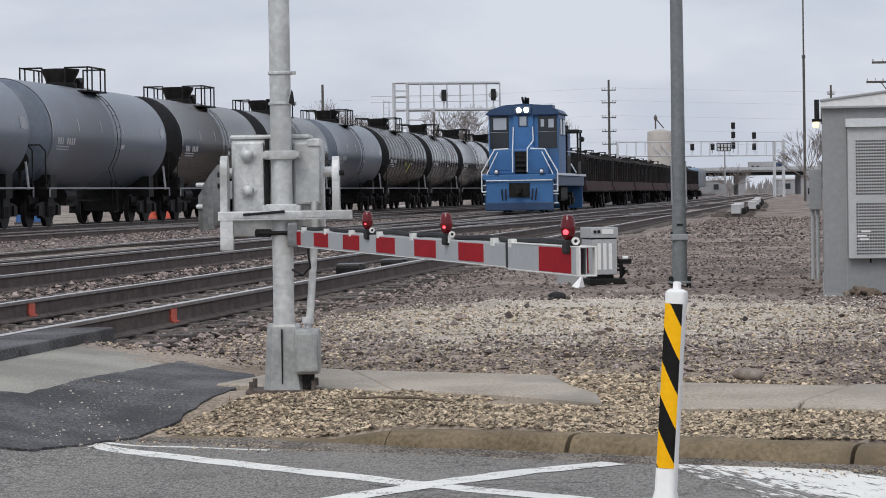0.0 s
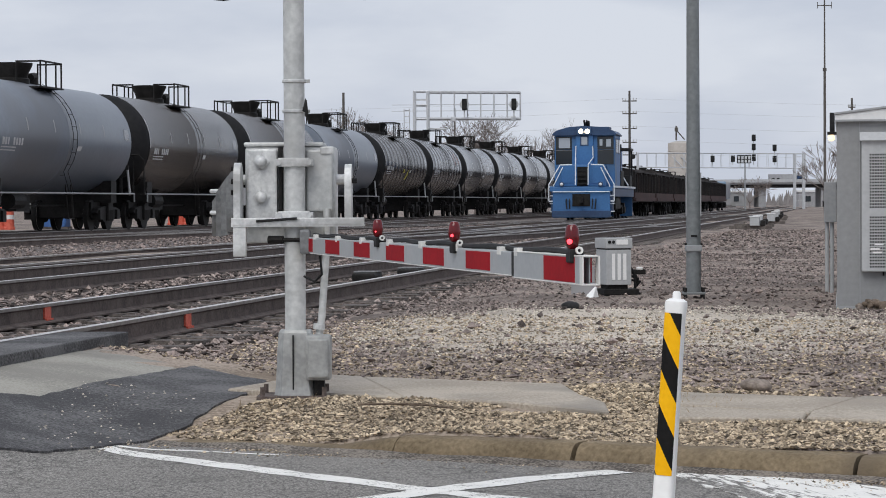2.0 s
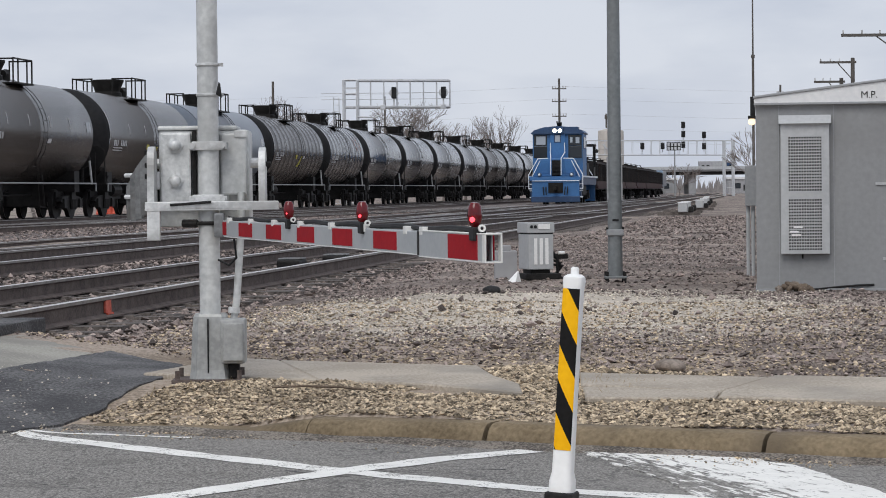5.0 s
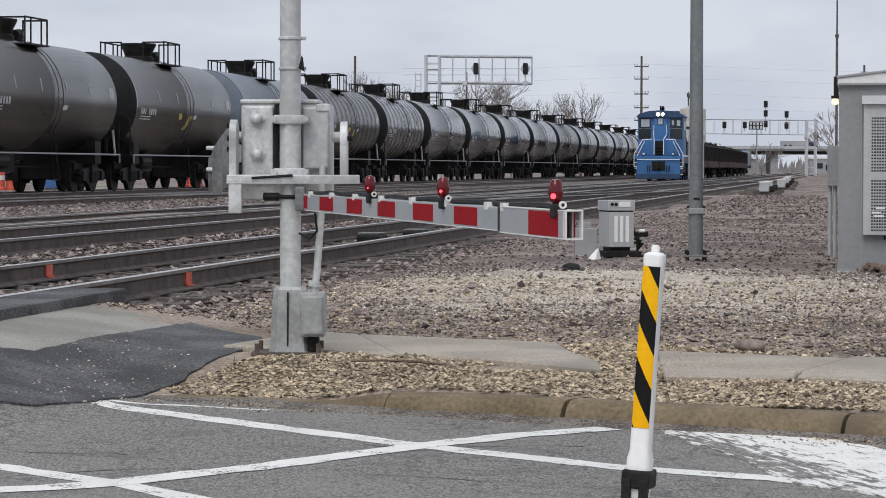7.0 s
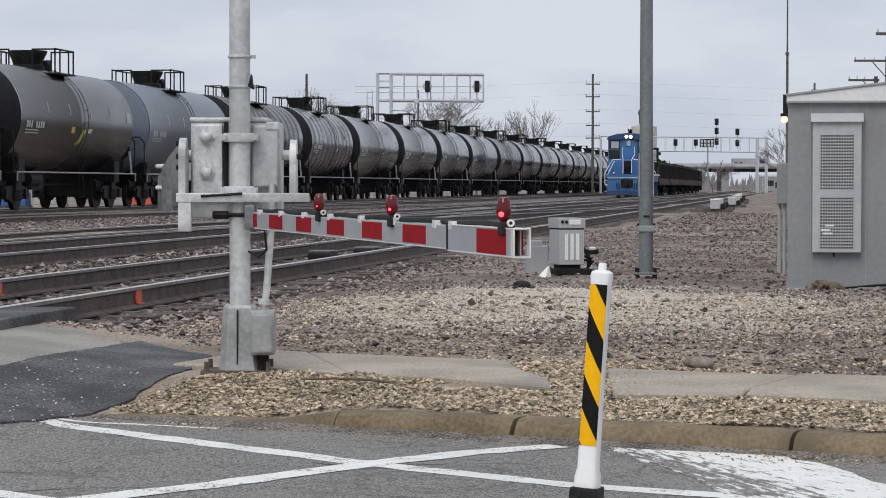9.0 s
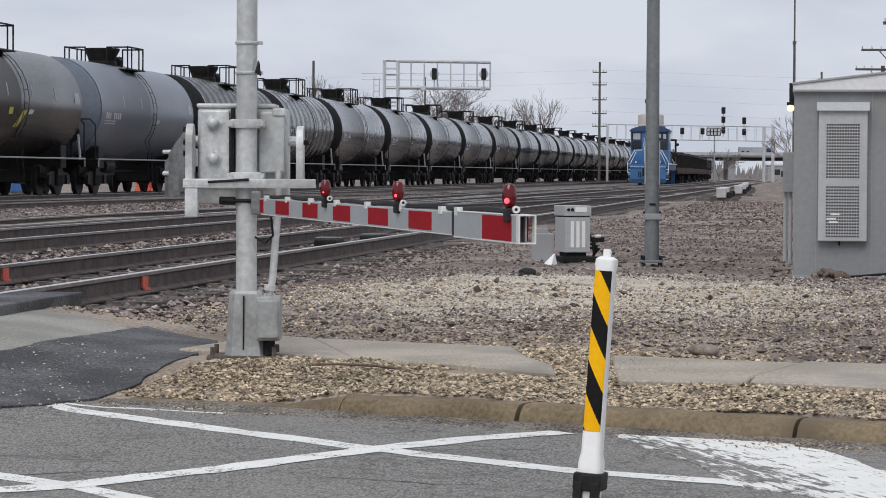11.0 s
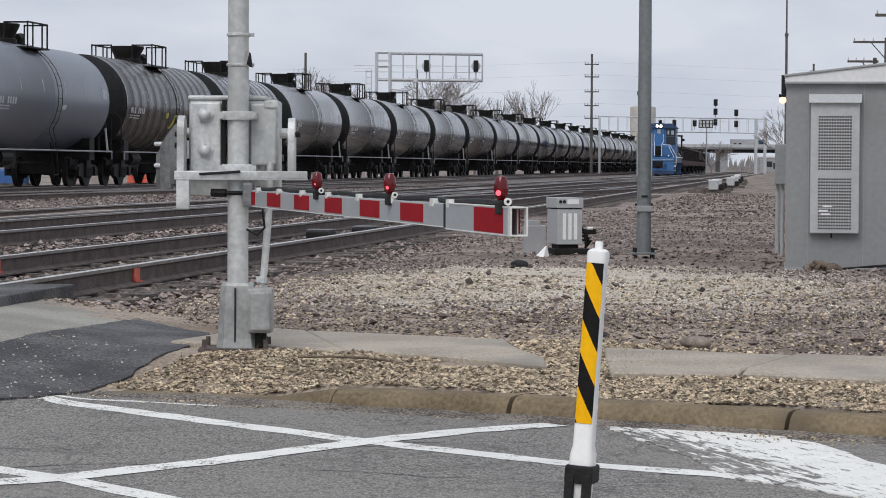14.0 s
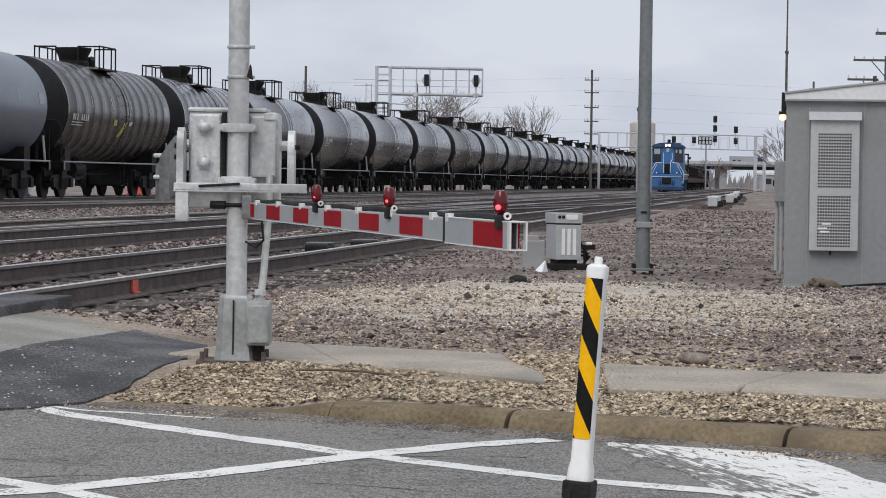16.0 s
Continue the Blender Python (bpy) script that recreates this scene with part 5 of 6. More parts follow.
        part("placard", plate_on_side(b - 0.75, b - 0.25, radians(2), radians(14), R + 0.004), M_TANK["mid"] if paint != "mid" else M_TANK["grey"], tank)
        part("lettering", plate_on_side(c + 0.75, c + 1.15, radians(-13), radians(-8), R + 0.004, 0.12), M_LETTER, tank)
        part("end_post", bm_rod((1.42, L - 0.85, 1.0), (1.35, L - 0.85, 1.75), 0.035, 6), M_LETTER, car)
        if yellow:
            part("yellow_mark", plate_on_side(c - 0.25, c + 0.12, radians(-27), radians(-9), R + 0.005, 0.55), M_YELMARK, tank, "faded yellow painted slash")
            part("yellow_mark", plate_on_side(c - 0.95, c - 0.6, radians(-14), radians(-7), R + 0.005), M_YELMARK, tank)
    if graffiti:
        for y0, w, t0, t1, sl in ((0.9, 0.10, 8, 34, 0.3), (1.15, 0.07, 12, 38, -0.2), (1.4, 0.35, 28, 34, 0.1), (1.55, 0.09, 10, 30, 0.15), (1.9, 0.3, 9, 15, 0.0), (2.1, 0.09, 6, 36, -0.25), (2.4, 0.12, 14, 30, 0.2)):
            part("graffiti", plate_on_side(b - y0 - w, b - y0, radians(t0), radians(t1), R + 0.005, sl), M_GRAFF, tank, "faded red spray paint")
    return car


RINGS = [3.0, 17.3, 31.4, 45.9, 59.6, 73.4, 87.0, 101.1, 113.2, 126.9, 141.0, 155.2, 170.4, 185.3, 199.6, 214.6, 228.6, 241.9, 256.2, 270.4, 284.6, 298.8, 313.0, 327.2, 341.4, 355.6, 369.8, 384.0, 398.2, 412.4]
# the far cars are mostly "mid", whose paint carries the haze
LOOKS = ["grey", "grey", "grey", "brown", "brown", "grey", "brown", "black", "black", "black", "black", "mid", "brown", "mid", "black", "mid", "mid", "black", "mid", "mid", "mid", "black", "mid", "mid", "mid", "black", "mid", "mid", "mid"]
LABELS = {
    "grey": "blue-grey railway tank car with a dark hatch railing",
    "brown": "dirty brown-black railway tank car with faded white lettering",
    "mid": "dark grey railway tank car on dark bogies, paled as by haze",
    "black": "weathered black railway tank car on dark bogies",
}
MOVERS = []
TSCALE = math.hypot(1, SLOPE)
for i, (a, b) in enumerate(zip(RINGS, RINGS[1:])):
    paint = LOOKS[i]
    car = tank_car((b - a) * TSCALE, paint, LABELS[paint], i < 13, ribs=i in (6, 7), yellow=i in (4, 6), graffiti=i in (7,))
    MOVERS.append((car, a - 1.4, -22.6, "tank"))


# ---- the blue switcher, seen from its cab end ----
def locomotive():
    lo = thing("locomotive", "faded blue diesel switcher locomotive with white handrails and lit headlights", "locomotive")
    fr = part("underframe", bm_box(-1.45, 1.45, 0.55, 13.4, 1.05, 1.45, bevel=0.03), M_LOCODK, lo)
    part("deck", bm_box(-1.52, 1.52, 0.4, 13.5, 1.45, 1.52), M_LOCO, fr)
    part("fuel_tank", bm_box(-1.2, 1.2, 5.3, 8.2, 0.45, 1.05, bevel=0.08), M_DARK, fr)
    for y0, y1 in ((0.25, 0.42), (13.4, 13.57)):
        part("pilot", bm_box(-1.36, 1.36, y0, y1, 0.10, 1.35, bevel=0.02), M_LOCO, lo, "blue pilot plate")
    part("buffer_beam", bm_box(-1.48, 1.48, 0.18, 0.30, 1.30, 1.50, bevel=0.02), M_LOCO, lo)
    part("drawbar_pocket", bm_box(-0.42, 0.42, 0.20, 0.26, 0.62, 1.18), M_DARK, lo)
    bm = bm_box(-0.13, 0.13, -0.25, 0.3, 0.78, 1.02, bevel=0.04)
    box(bm, -0.2, 0.05, -0.35, -0.15, 0.76, 1.04)
    part("coupler", bm, M_DARK, lo)
    for x in (-0.7, -0.55, 0.55, 0.7):
        part("air_hose", bm_pipe([(x, 0.18, 0.95), (x, 0.05, 0.85), (x * 0.95, 0.04, 0.5)], 0.03), M_BLACK, lo)
    part("snow_plough", bm_box(-1.40, 1.40, 0.12, 0.24, 0.12, 0.42, bevel=0.02), M_LOCODK, lo)
    for s in (-1, 1):
        st = part("step_well", bm_box(s * 1.30 - 0.16, s * 1.30 + 0.16, 0.45, 1.1, 0.35, 1.45), M_LOCODK, lo)
        for z in (0.36, 0.72, 1.08):
            part("step", bm_box(s * 1.32 - 0.2, s * 1.32 + 0.2, 0.43, 0.95, z, z + 0.05), M_RAILWHITE, st)
    # nose and cab
    nose = part("nose", bm_box(-1.05, 1.05, 0.95, 2.4, 1.52, 2.52, bevel=0.05), M_LOCO, lo)
    for x in (-0.72, 0.72):
        part("nose_door", bm_box(x - 0.26, x + 0.26, 0.925, 0.955, 1.68, 2.42, bevel=0.01), M_LOCO, nose)
    for k in range(4):
        part("tread", bm_box(-0.24, 0.24, 0.70 + 0.06 * k, 0.98, 1.62 + 0.20 * k, 1.69 + 0.20 * k), M_BLACK, nose, "black step tread")
    part("step_recess", bm_box(-0.26, 0.26, 0.935, 0.955, 1.55, 2.42), M_DARK, nose)
    cab = part("cab", bm_box(-1.45, 1.45, 2.0, 5.0, 1.52, 4.05, bevel=0.04), M_LOCO, lo)
    bm = bmesh.new()
    prof = [(-1.55, 3.92), (-1.35, 4.10), (-0.8, 4.26), (0, 4.32), (0.8, 4.26), (1.35, 4.10), (1.55, 3.92), (1.50, 3.88), (-1.50, 3.88)]
    f = bm.faces.new([bm.verts.new((x, 1.82, z)) for x, z in prof])
    q = bmesh.ops.extrude_face_region(bm, geom=[f])
    for v in (g for g in q["geom"] if isinstance(g, bmesh.types.BMVert)):
        v.co.y = 5.15
    part("roof", bm, M_LOCODK, lo, "dark blue arched cab roof")
    tower = part("front_bulge", bm_box(-0.42, 0.42, 1.88, 2.05, 2.45, 4.12, bevel=0.03), M_LOCO, cab)
    for x in (-1.0, 1.0):
        for z0, z1, g in ((3.30, 3.76, M_SKYGLASS if x < 0 else M_GLASS), (2.62, 3.14, M_GLASS)):
            w = part("window", bm_box(x - 0.39, x + 0.39, 1.965, 2.0, z0 - 0.07, z1 + 0.07, bevel=0.015), M_GLASS, cab)
            part("pane", bm_box(x - 0.24, x + 0.30, 1.955, 1.97, z0, z1), g, w)
    part("pane", bm_box(1.04, 1.26, 1.950, 1.968, 3.36, 3.7), M_SKYGLASS, cab)
    part("pane", bm_box(0.72, 0.86, 1.950, 1.968, 3.40, 3.7), M_SKYGLASS, cab)
    w = part("window", bm_box(-0.2, 0.2, 1.86, 1.885, 3.40, 3.86, bevel=0.015), M_LOCODK, cab)
    part("pane", bm_box(-0.14, 0.14, 1.85, 1.865, 3.45, 3.81), M_SKYGLASS, w)
    for y in (2.5, 3.7):
        w = part("window", bm_box(1.445, 1.465, y, y + 0.85, 3.05, 3.75, bevel=0.01), M_LOCODK, cab)
        part("pane", bm_box(1.46, 1.475, y + 0.07, y + 0.78, 3.1, 3.7), M_GLASS, w)
    hl = part("headlight", bm_box(-0.36, 0.36, 1.74, 1.9, 3.90, 4.22, bevel=0.03), M_LOCODK, lo, "twin lit headlights")
    for x in (-0.17, 0.17):
        bm = bmesh.new()
        bmesh.ops.create_uvsphere(bm, u_segments=14, v_segments=8, radius=0.115, matrix=pose(x * 0.9, 1.72, 4.06))
        part("lamp", bm, M_LAMP, hl, "glowing lamp", smooth=True)
    for x in (-0.92, 0.92):
        dl = part("ditch_light", bm_rod((x, 0.12, 1.62), (x, 0.35, 1.62), 0.12, 14), M_LOCODK, lo)
        bm = bmesh.new()
        bmesh.ops.create_uvsphere(bm, u_segments=10, v_segments=6, radius=0.075, matrix=pose(x, 0.12, 1.62))
        part("lamp", bm, M_RAILWHITE, dl, smooth=True)
    bm = bmesh.new()
    for x in (-0.25, 0.0, 0.2):
        rod(bm, (0.1 + x * 0.4, 2.3, 4.30), (0.1 + x * 0.4, 2.0 + x, 4.55), 0.05, 8)
    rod(bm, (0.1, 2.3, 4.28), (0.1, 2.3, 4.5), 0.09, 8)
    part("horn", bm, M_BLACK, lo, "dark roof horn")
    part("roof_vent", bm_box(0.6, 1.1, 3.0, 4.2, 4.12, 4.3, bevel=0.03), M_LOCODK, lo)
    # long hood
    hood = part("hood", bm_box(-0.9, 0.9, 5.0, 12.9, 1.52, 3.55, bevel=0.08), M_LOCO, lo)
    for k in range(6):
        part("hood_door", bm_box(0.895, 0.915, 5.4 + 1.15 * k, 6.4 + 1.15 * k, 1.7, 3.3, bevel=0.005), M_LOCODK, hood)
    for y in (6.8, 8.6):
        part("exhaust_stack", bm_rod((0, y, 3.5), (0, y, 4.05), 0.2, 14), M_DARK, hood)
    mv = part("side_cab", bm_box(0.95, 1.62, 8.8, 10.2, 1.56, 2.1, bevel=0.05), M_BLACK, lo, "black glazed cab frame on the rear deck")
    for x, y in ((0.99, 8.84), (1.60, 8.84), (0.99, 10.16), (1.60, 10.16)):
        part("post", bm_rod((x, y, 2.05), (x, y, 3.32), 0.05, 6), M_BLACK, mv)
    part("cab_roof", bm_box(0.92, 1.68, 8.72, 10.28, 3.28, 3.42, bevel=0.04), M_BLACK, mv)
    part("side_light", bm_rod((1.78, 8.8, 3.0), (1.78, 8.92, 3.0), 0.12, 10), M_BLACK, mv)
    part("beacon", bm_rod((1.1, 9.0, 3.42), (1.1, 9.0, 3.6), 0.09, 8), M_BLACK, mv)
    part("stay", bm_pipe([(1.0, 8.7, 2.4), (1.3, 8.6, 2.0), (1.55, 8.6, 1.6)], 0.03), M_RAILWHITE, mv)
    part("air_filter", bm_box(1.0, 1.45, 5.6, 7.2, 1.52, 2.3, bevel=0.05), M_DARK, lo)
        # white handrails
    HR = "white painted handrail"
    for s in (-1, 1):
        part("handrail", bm_pipe([(s * 1.55, 0.34, 0.85), (s * 1.55, 0.34, 1.62), (s * 1.02, 0.42, 2.50), (s * 0.45, 0.42, 2.52)], 0.027), M_RAILWHITE, lo, HR)
        part("handrail", bm_pipe([(s * 1.34, 0.40, 0.85), (s * 1.34, 0.40, 1.55), (s * 0.90, 0.48, 2.40)], 0.024), M_RAILWHITE, lo, HR)
        part("handrail", bm_pipe([(s * 0.30, 0.50, 1.60), (s * 0.30, 0.60, 2.52), (s * 0.42, 1.80, 2.85), (s * 0.40, 1.80, 3.40)], 0.027), M_RAILWHITE, lo, HR)
        part("handrail", bm_pipe([(s * 1.55, 0.34, 0.85), (s * 1.34, 0.40, 0.85)], 0.034), M_RAILWHITE, lo, HR)
        part("deck_rail", bm_box(s * 1.52 - 0.02, s * 1.52 + 0.02, 0.45, 13.4, 1.47, 1.56), M_RAILWHITE, lo)
    part("pilot_rail", bm_pipe([(-1.35, 0.16, 1.28), (-0.4, 0.13, 1.28), (0.4, 0.13, 1.28), (1.35, 0.16, 1.28)], 0.022), M_RAILWHITE, lo, HR)
    part("side_rail", bm_pipe([(1.50, 5.2, 2.45), (1.50, 13.2, 2.45)], 0.025), M_RAILWHITE, lo, HR)
    for y in (2.7, 11.0):
        add_bogie(lo, y)
    return lo


LOCO = locomotive()
LOCO.scale = (1, 1, 1.04)
MOVERS.append((LOCO, 0.0, -12.4, "shunt"))


# ---- gondolas pushed ahead of it ----
def gondola():
    g = thing("gondola_car", "sooty black high-sided gondola car with a rusty red sill", "gondola car", group="gondola cars")
    L = 15.9
    for s in (-1, 1):
        sd = part("side_panel", bm_box(s * 1.36 - 0.03, s * 1.36 + 0.03, 0.45, L - 0.45, 1.05, 2.44), M_GOND, g)
        for k in range(13):
            y = 0.55 + k * (L - 1.1) / 12
            part("rib", bm_box(s * 1.44 - 0.05, s * 1.44 + 0.05, y - 0.07, y + 0.07, 1.32, 2.40 - 0.10 * (k % 3 == 1)), M_GOND, sd)
        part("top_chord", bm_box(s * 1.42 - 0.06, s * 1.42 + 0.06, 0.4, L - 0.4, 2.40, 2.49), M_GOND, sd)
        part("lower_panel", bm_box(s * 1.42 - 0.05, s * 1.42 + 0.05, 0.42, L - 0.42, 1.06, 1.34), M_SILL, sd, "rusty red lower side")
        part("side_sill", bm_box(s * 1.47 - 0.07, s * 1.47 + 0.07, 0.4, L - 0.4, 0.88, 1.06), M_SILL, sd)
    for y in (0.45, L - 0.45):
        part("end_panel", bm_box(-1.36, 1.36, y - 0.04, y + 0.04, 1.0, 2.46), M_GOND, g)
    part("floor_frame", bm_box(-1.33, 1.33, 0.3, L - 0.3, 0.82, 1.05), M_DARK, g)
    bm = bmesh.new()
    for i in range(40):
        box(bm, -0.4, 0.4, -0.5, 0.5, -0.15, 0.2, pose(random.uniform(-0.85, 0.85), random.uniform(1, L - 1), random.uniform(2.1, 2.42), random.uniform(-25, 25), random.uniform(-25, 25), random.uniform(0, 180)))
    tagged(part("scrap_load", bm, M_GOND, g, "jumbled dark scrap"), kind="stuff")
    for y in (0.0, L):
        part("coupler", bm_box(-0.12, 0.12, y - 0.25, y + 0.25, 0.75, 0.98), M_DARK, g)
    for y in (2.0, L - 2.0):
        add_bogie(g, y)
    return g


G0 = gondola()
for k in range(7):
    MOVERS.append((G0 if k == 0 else copy_thing(G0, Matrix()), 13.6 + 16.0 * k, -12.4, "shunt"))
end = thing("hopper_car", "faded light blue covered hopper car at the train's far end", "hopper car")
part("body", bm_box(-1.5, 1.5, 0.4, 14.5, 1.1, 2.75, bevel=0.12), mat("faded_light_blue", (0.20, 0.29, 0.40), (0.28, 0.37, 0.47), 0.6, 6, 0.6), end)
part("roof_walk", bm_box(-0.4, 0.4, 0.5, 14.4, 2.75, 2.85), M_DARK, end)
for k in range(9):
    part("rib", bm_box(1.5, 1.58, 0.8 + 1.6 * k, 0.92 + 1.6 * k, 1.15, 2.7), M_FARCONC, end)
for y in (2.0, 12.9):
    add_bogie(end, y)
MOVERS.append((end, 13.6 + 112, -12.4, "shunt"))


# ---- signal gantry over the tracks ----
def truss(owner, a, b, depth, n, r, lean=(0, 0, 1), chord="chord", lacing="lacing"):
    """Two chords and zigzag lacing from a to b; depth is measured along lean."""
    a, b, d = Vector(a), Vector(b), Vector(lean) * depth
    part(chord, bm_rod(a, b, r, 6), M_FARSTEEL, owner)
    part(chord, bm_rod(a + d, b + d, r, 6), M_FARSTEEL, owner)
    pts = []
    for i in range(n + 1):
        p = a.lerp(b, i / n)
        pts += [p, p + d] if i % 2 else [p + d, p]
    part(lacing, bm_pipe(pts, r * 0.55, 5), M_FARSTEEL, owner)


GZ = 0.3
gan = thing("signal_gantry", "pale aluminium cantilever signal gantry over the tracks", "signal gantry", at=pose(-0.16, 171, GZ + 0.12))
for y in (0.0, 0.9):
    truss(gan, (-3.42, y, 0), (-3.42, y, 8.0), 0.88, 9, 0.12, (1, 0, 0), "tower_leg", "tower_lacing")
    truss(gan, (-2.55, y, 6.25), (3.45, y, 6.2), 1.72, 7, 0.085, (0, 0, 1), "arm_chord", "arm_lacing")
for z in (6.75, 7.15):
    part("walkway_rail", bm_rod((-4.9, 0.45, z), (3.4, 0.45, z), 0.022, 5), M_FARSTEEL, gan)
for x in (-0.9, 3.0):
    part("junction_box", bm_box(x - 0.16, x + 0.16, -0.25, 0.1, 6.05, 6.35, bevel=0.03), M_FARSTEEL, gan)
for k in range(5):
    part("tower_rung", bm_box(-3.42, -2.54, -0.04, 0.04, 2.6 + 1.2 * k, 2.72 + 1.2 * k), M_FARSTEEL, gan)
bm = bmesh.new()
box(bm, -2.5, 3.4, 0.1, 0.9, 6.14, 6.20)
part("walkway", bm, M_FARSTEEL, gan)
bm = bmesh.new()
pipe(bm, [(-2.55, -0.1, 5.6), (-1.4, -0.1, 5.55), (-1.0, -0.1, 5.75), (-0.95, -0.1, 6.2)], 0.05)
part("cable_loop", bm, M_FARSTEEL, gan)
bm = bmesh.new()
for x in (-4.1, -3.75):
    rod(bm, (x, 0.4, 0), (x, 0.4, 6.9), 0.03, 5)
for k in range(18):
    rod(bm, (-4.1, 0.4, 0.4 * k), (-3.75, 0.4, 0.4 * k), 0.02, 4)
part("ladder", bm, M_FARSTEEL, gan)
for x in (-0.18, 3.02):
    sg = part("signal", bm_box(x - 0.16, x + 0.16, -0.45, -0.3, 6.75, 7.5, bevel=0.05), M_BLACK, gan, "black oval signal head")
    bm = bmesh.new()
    rod(bm, (x, -0.28, 7.12), (x, -0.25, 7.12), 0.30, 20)
    part("target", bm, M_FARSTEEL, sg)
    part("mount", bm_box(x - 0.05, x + 0.05, -0.3, 0.0, 6.2, 7.2), M_FARSTEEL, sg)

# ---- far signal bridge ----
fb = thing("signal_bridge", "far pale steel signal bridge with black signal heads", "signal bridge", at=pose(-0.22, 260, 0.4))
for y in (0.0, 1.2):
    truss(fb, (16.9, y, 4.22), (33.4, y, 4.05), 1.42, 18, 0.042, (0, 0, 1), "span_chord", "span_lacing")
    for x in (16.9, 32.4, 33.3):
        part("leg", bm_rod((x, y, 0), (x, y, 5.5), 0.09, 6), M_FARSTEEL, fb)
truss(fb, (32.4, 0, 0.2), (32.4, 0, 5.2), 0.9, 8, 0.03, (1, 0, 0), "leg_chord", "leg_lacing")
for x, zs in ((28.25, (7.05, 6.15, 5.1)), (30.3, (6.05, 4.95)), (24.2, (5.0,)), (26.2, (5.0,))):
    for z in zs:
        s = part("signal", bm_rod((x, -0.6, z - 0.26), (x, -0.6, z + 0.26), 0.16, 12), M_BLACK, fb, "black signal head")
        part("backboard", bm_box(x - 0.20, x + 0.20, -0.56, -0.5, z - 0.32, z + 0.32, bevel=0.1), M_BLACK, s)
    part("signal_mast", bm_rod((x, -0.45, 4.4), (x, -0.45, zs[0] + 0.4), 0.05, 6), M_FARSTEEL, fb)
sgn = part("grid_sign", bm_box(26.6, 28.0, -0.55, -0.45, 4.55, 5.35), M_BLACK, fb, "black lattice sign with pale bars")
for k in range(4):
    for j in range(2):
        part("pale_bar", bm_box(26.68 + 0.34 * k, 26.9 + 0.34 * k, -0.58, -0.555, 4.62 + 0.36 * j, 4.90 + 0.36 * j), M_FARSTEEL, sgn)
part("sign_post", bm_rod((27.4, -0.4, 0), (27.4, -0.4, 4.6), 0.07, 8), M_GREYPAINT, fb)


# ---- poles and wires ----
def pole(x, y, h, arms, span=1.2, label="weathered wooden utility pole with crossarms"):
    z = 0.3
    p = thing("utility_pole", label, "utility pole", at=pose(x, y, z), group="utility poles")
    part("shaft", bm_rod((0, 0, 0), (0, 0, h), 0.13, 8, 0.09), M_POLE, p)
    for a in arms:
        q = part("crossarm", bm_box(-span, span, -0.05, 0.05, a - 0.045, a + 0.045), M_POLE, p)
        for s in (-0.95, -0.55, 0.55, 0.95):
            part("insulator", bm_rod((s * span, 0, a + 0.06), (s * span, 0, a + 0.24), 0.05, 6), M_GALV, q)
    return p


pole(14.0, 230, 10.6, (9.7, 8.6, 7.3, 6.1, 5.0), 0.62)
pole(-9.55, 200, 9.3, (), 0.7, "bare weathered wooden pole")
pole(-1.5, 280, 11.0, (), 0.6, "bare weathered wooden pole")
pole(33.37, 230, 9.85, (9.05,), 0.3)
for x, y, h, arm, reach in ((20.6, 120, 6.72, 6.52, 1.5), (20.25, 121, 5.85, 5.68, 1.25), (17.2, 90, 6.35, 6.0, 2.2)):
    p = thing("utility_pole", "grey wooden pole with one-sided crossarm and brace", "utility pole", at=pose(x, y, 0.3), group="utility poles")
    part("shaft", bm_rod((0, 0, 0), (0, 0, h), 0.12, 8, 0.09), M_POLE, p)
    q = part("crossarm", bm_box(-reach, 0.16, -0.05, 0.05, arm - 0.05, arm + 0.05), M_POLE, p)
    part("brace", bm_rod((-reach * 0.45, 0, arm - 0.05), (-0.05, 0, arm - 0.75), 0.025, 5), M_POLE, q)
    for k in (-0.97, -0.68, -0.4, 0.05):
        part("insulator", bm_rod((k * reach, 0, arm + 0.04), (k * reach, 0, arm + 0.17), 0.03, 6), M_GALV, q)
radio = thing("radio_mast", "thin grey steel radio mast with a small crosspiece", "mast", at=pose(24.2, 180, 0.3))
part("lower_tube", bm_rod((0, 0, 0), (0, 0, 9.85), 0.10, 8, 0.085), M_POLE, radio)
part("collar", bm_rod((0, 0, 9.75), (0, 0, 9.95), 0.13, 8), M_POLE, radio)
part("upper_tube", bm_rod((0, 0, 9.85), (0, 0, 15.2), 0.06, 8, 0.045), M_POLE, radio)
cp_arm = part("crosspiece", bm_rod((-0.5, 0, 14.2), (0.5, 0, 14.2), 0.035, 6), M_POLE, radio)
for k in (-0.48, 0.48):
    part("aerial", bm_rod((k, 0, 14.0), (k, 0, 14.45), 0.025, 6), M_POLE, cp_arm)
for z, y in ((10.22, 230), (9.12, 230), (7.82, 230), (6.62, 230), (5.52, 230)):
    w = thing("overhead_wire", "thin grey overhead wire strung between far poles", "wire", group="overhead wires")
    bm = bmesh.new()
    x = [-126 + 7 * k for k in range(41)]
    pipe(bm, [(a, y, z - 0.9 * math.sin(math.pi * ((a - 14) % 70) / 70)) for a in x], 0.010, 4)
    part("strand", bm, M_FARSTEEL, w)


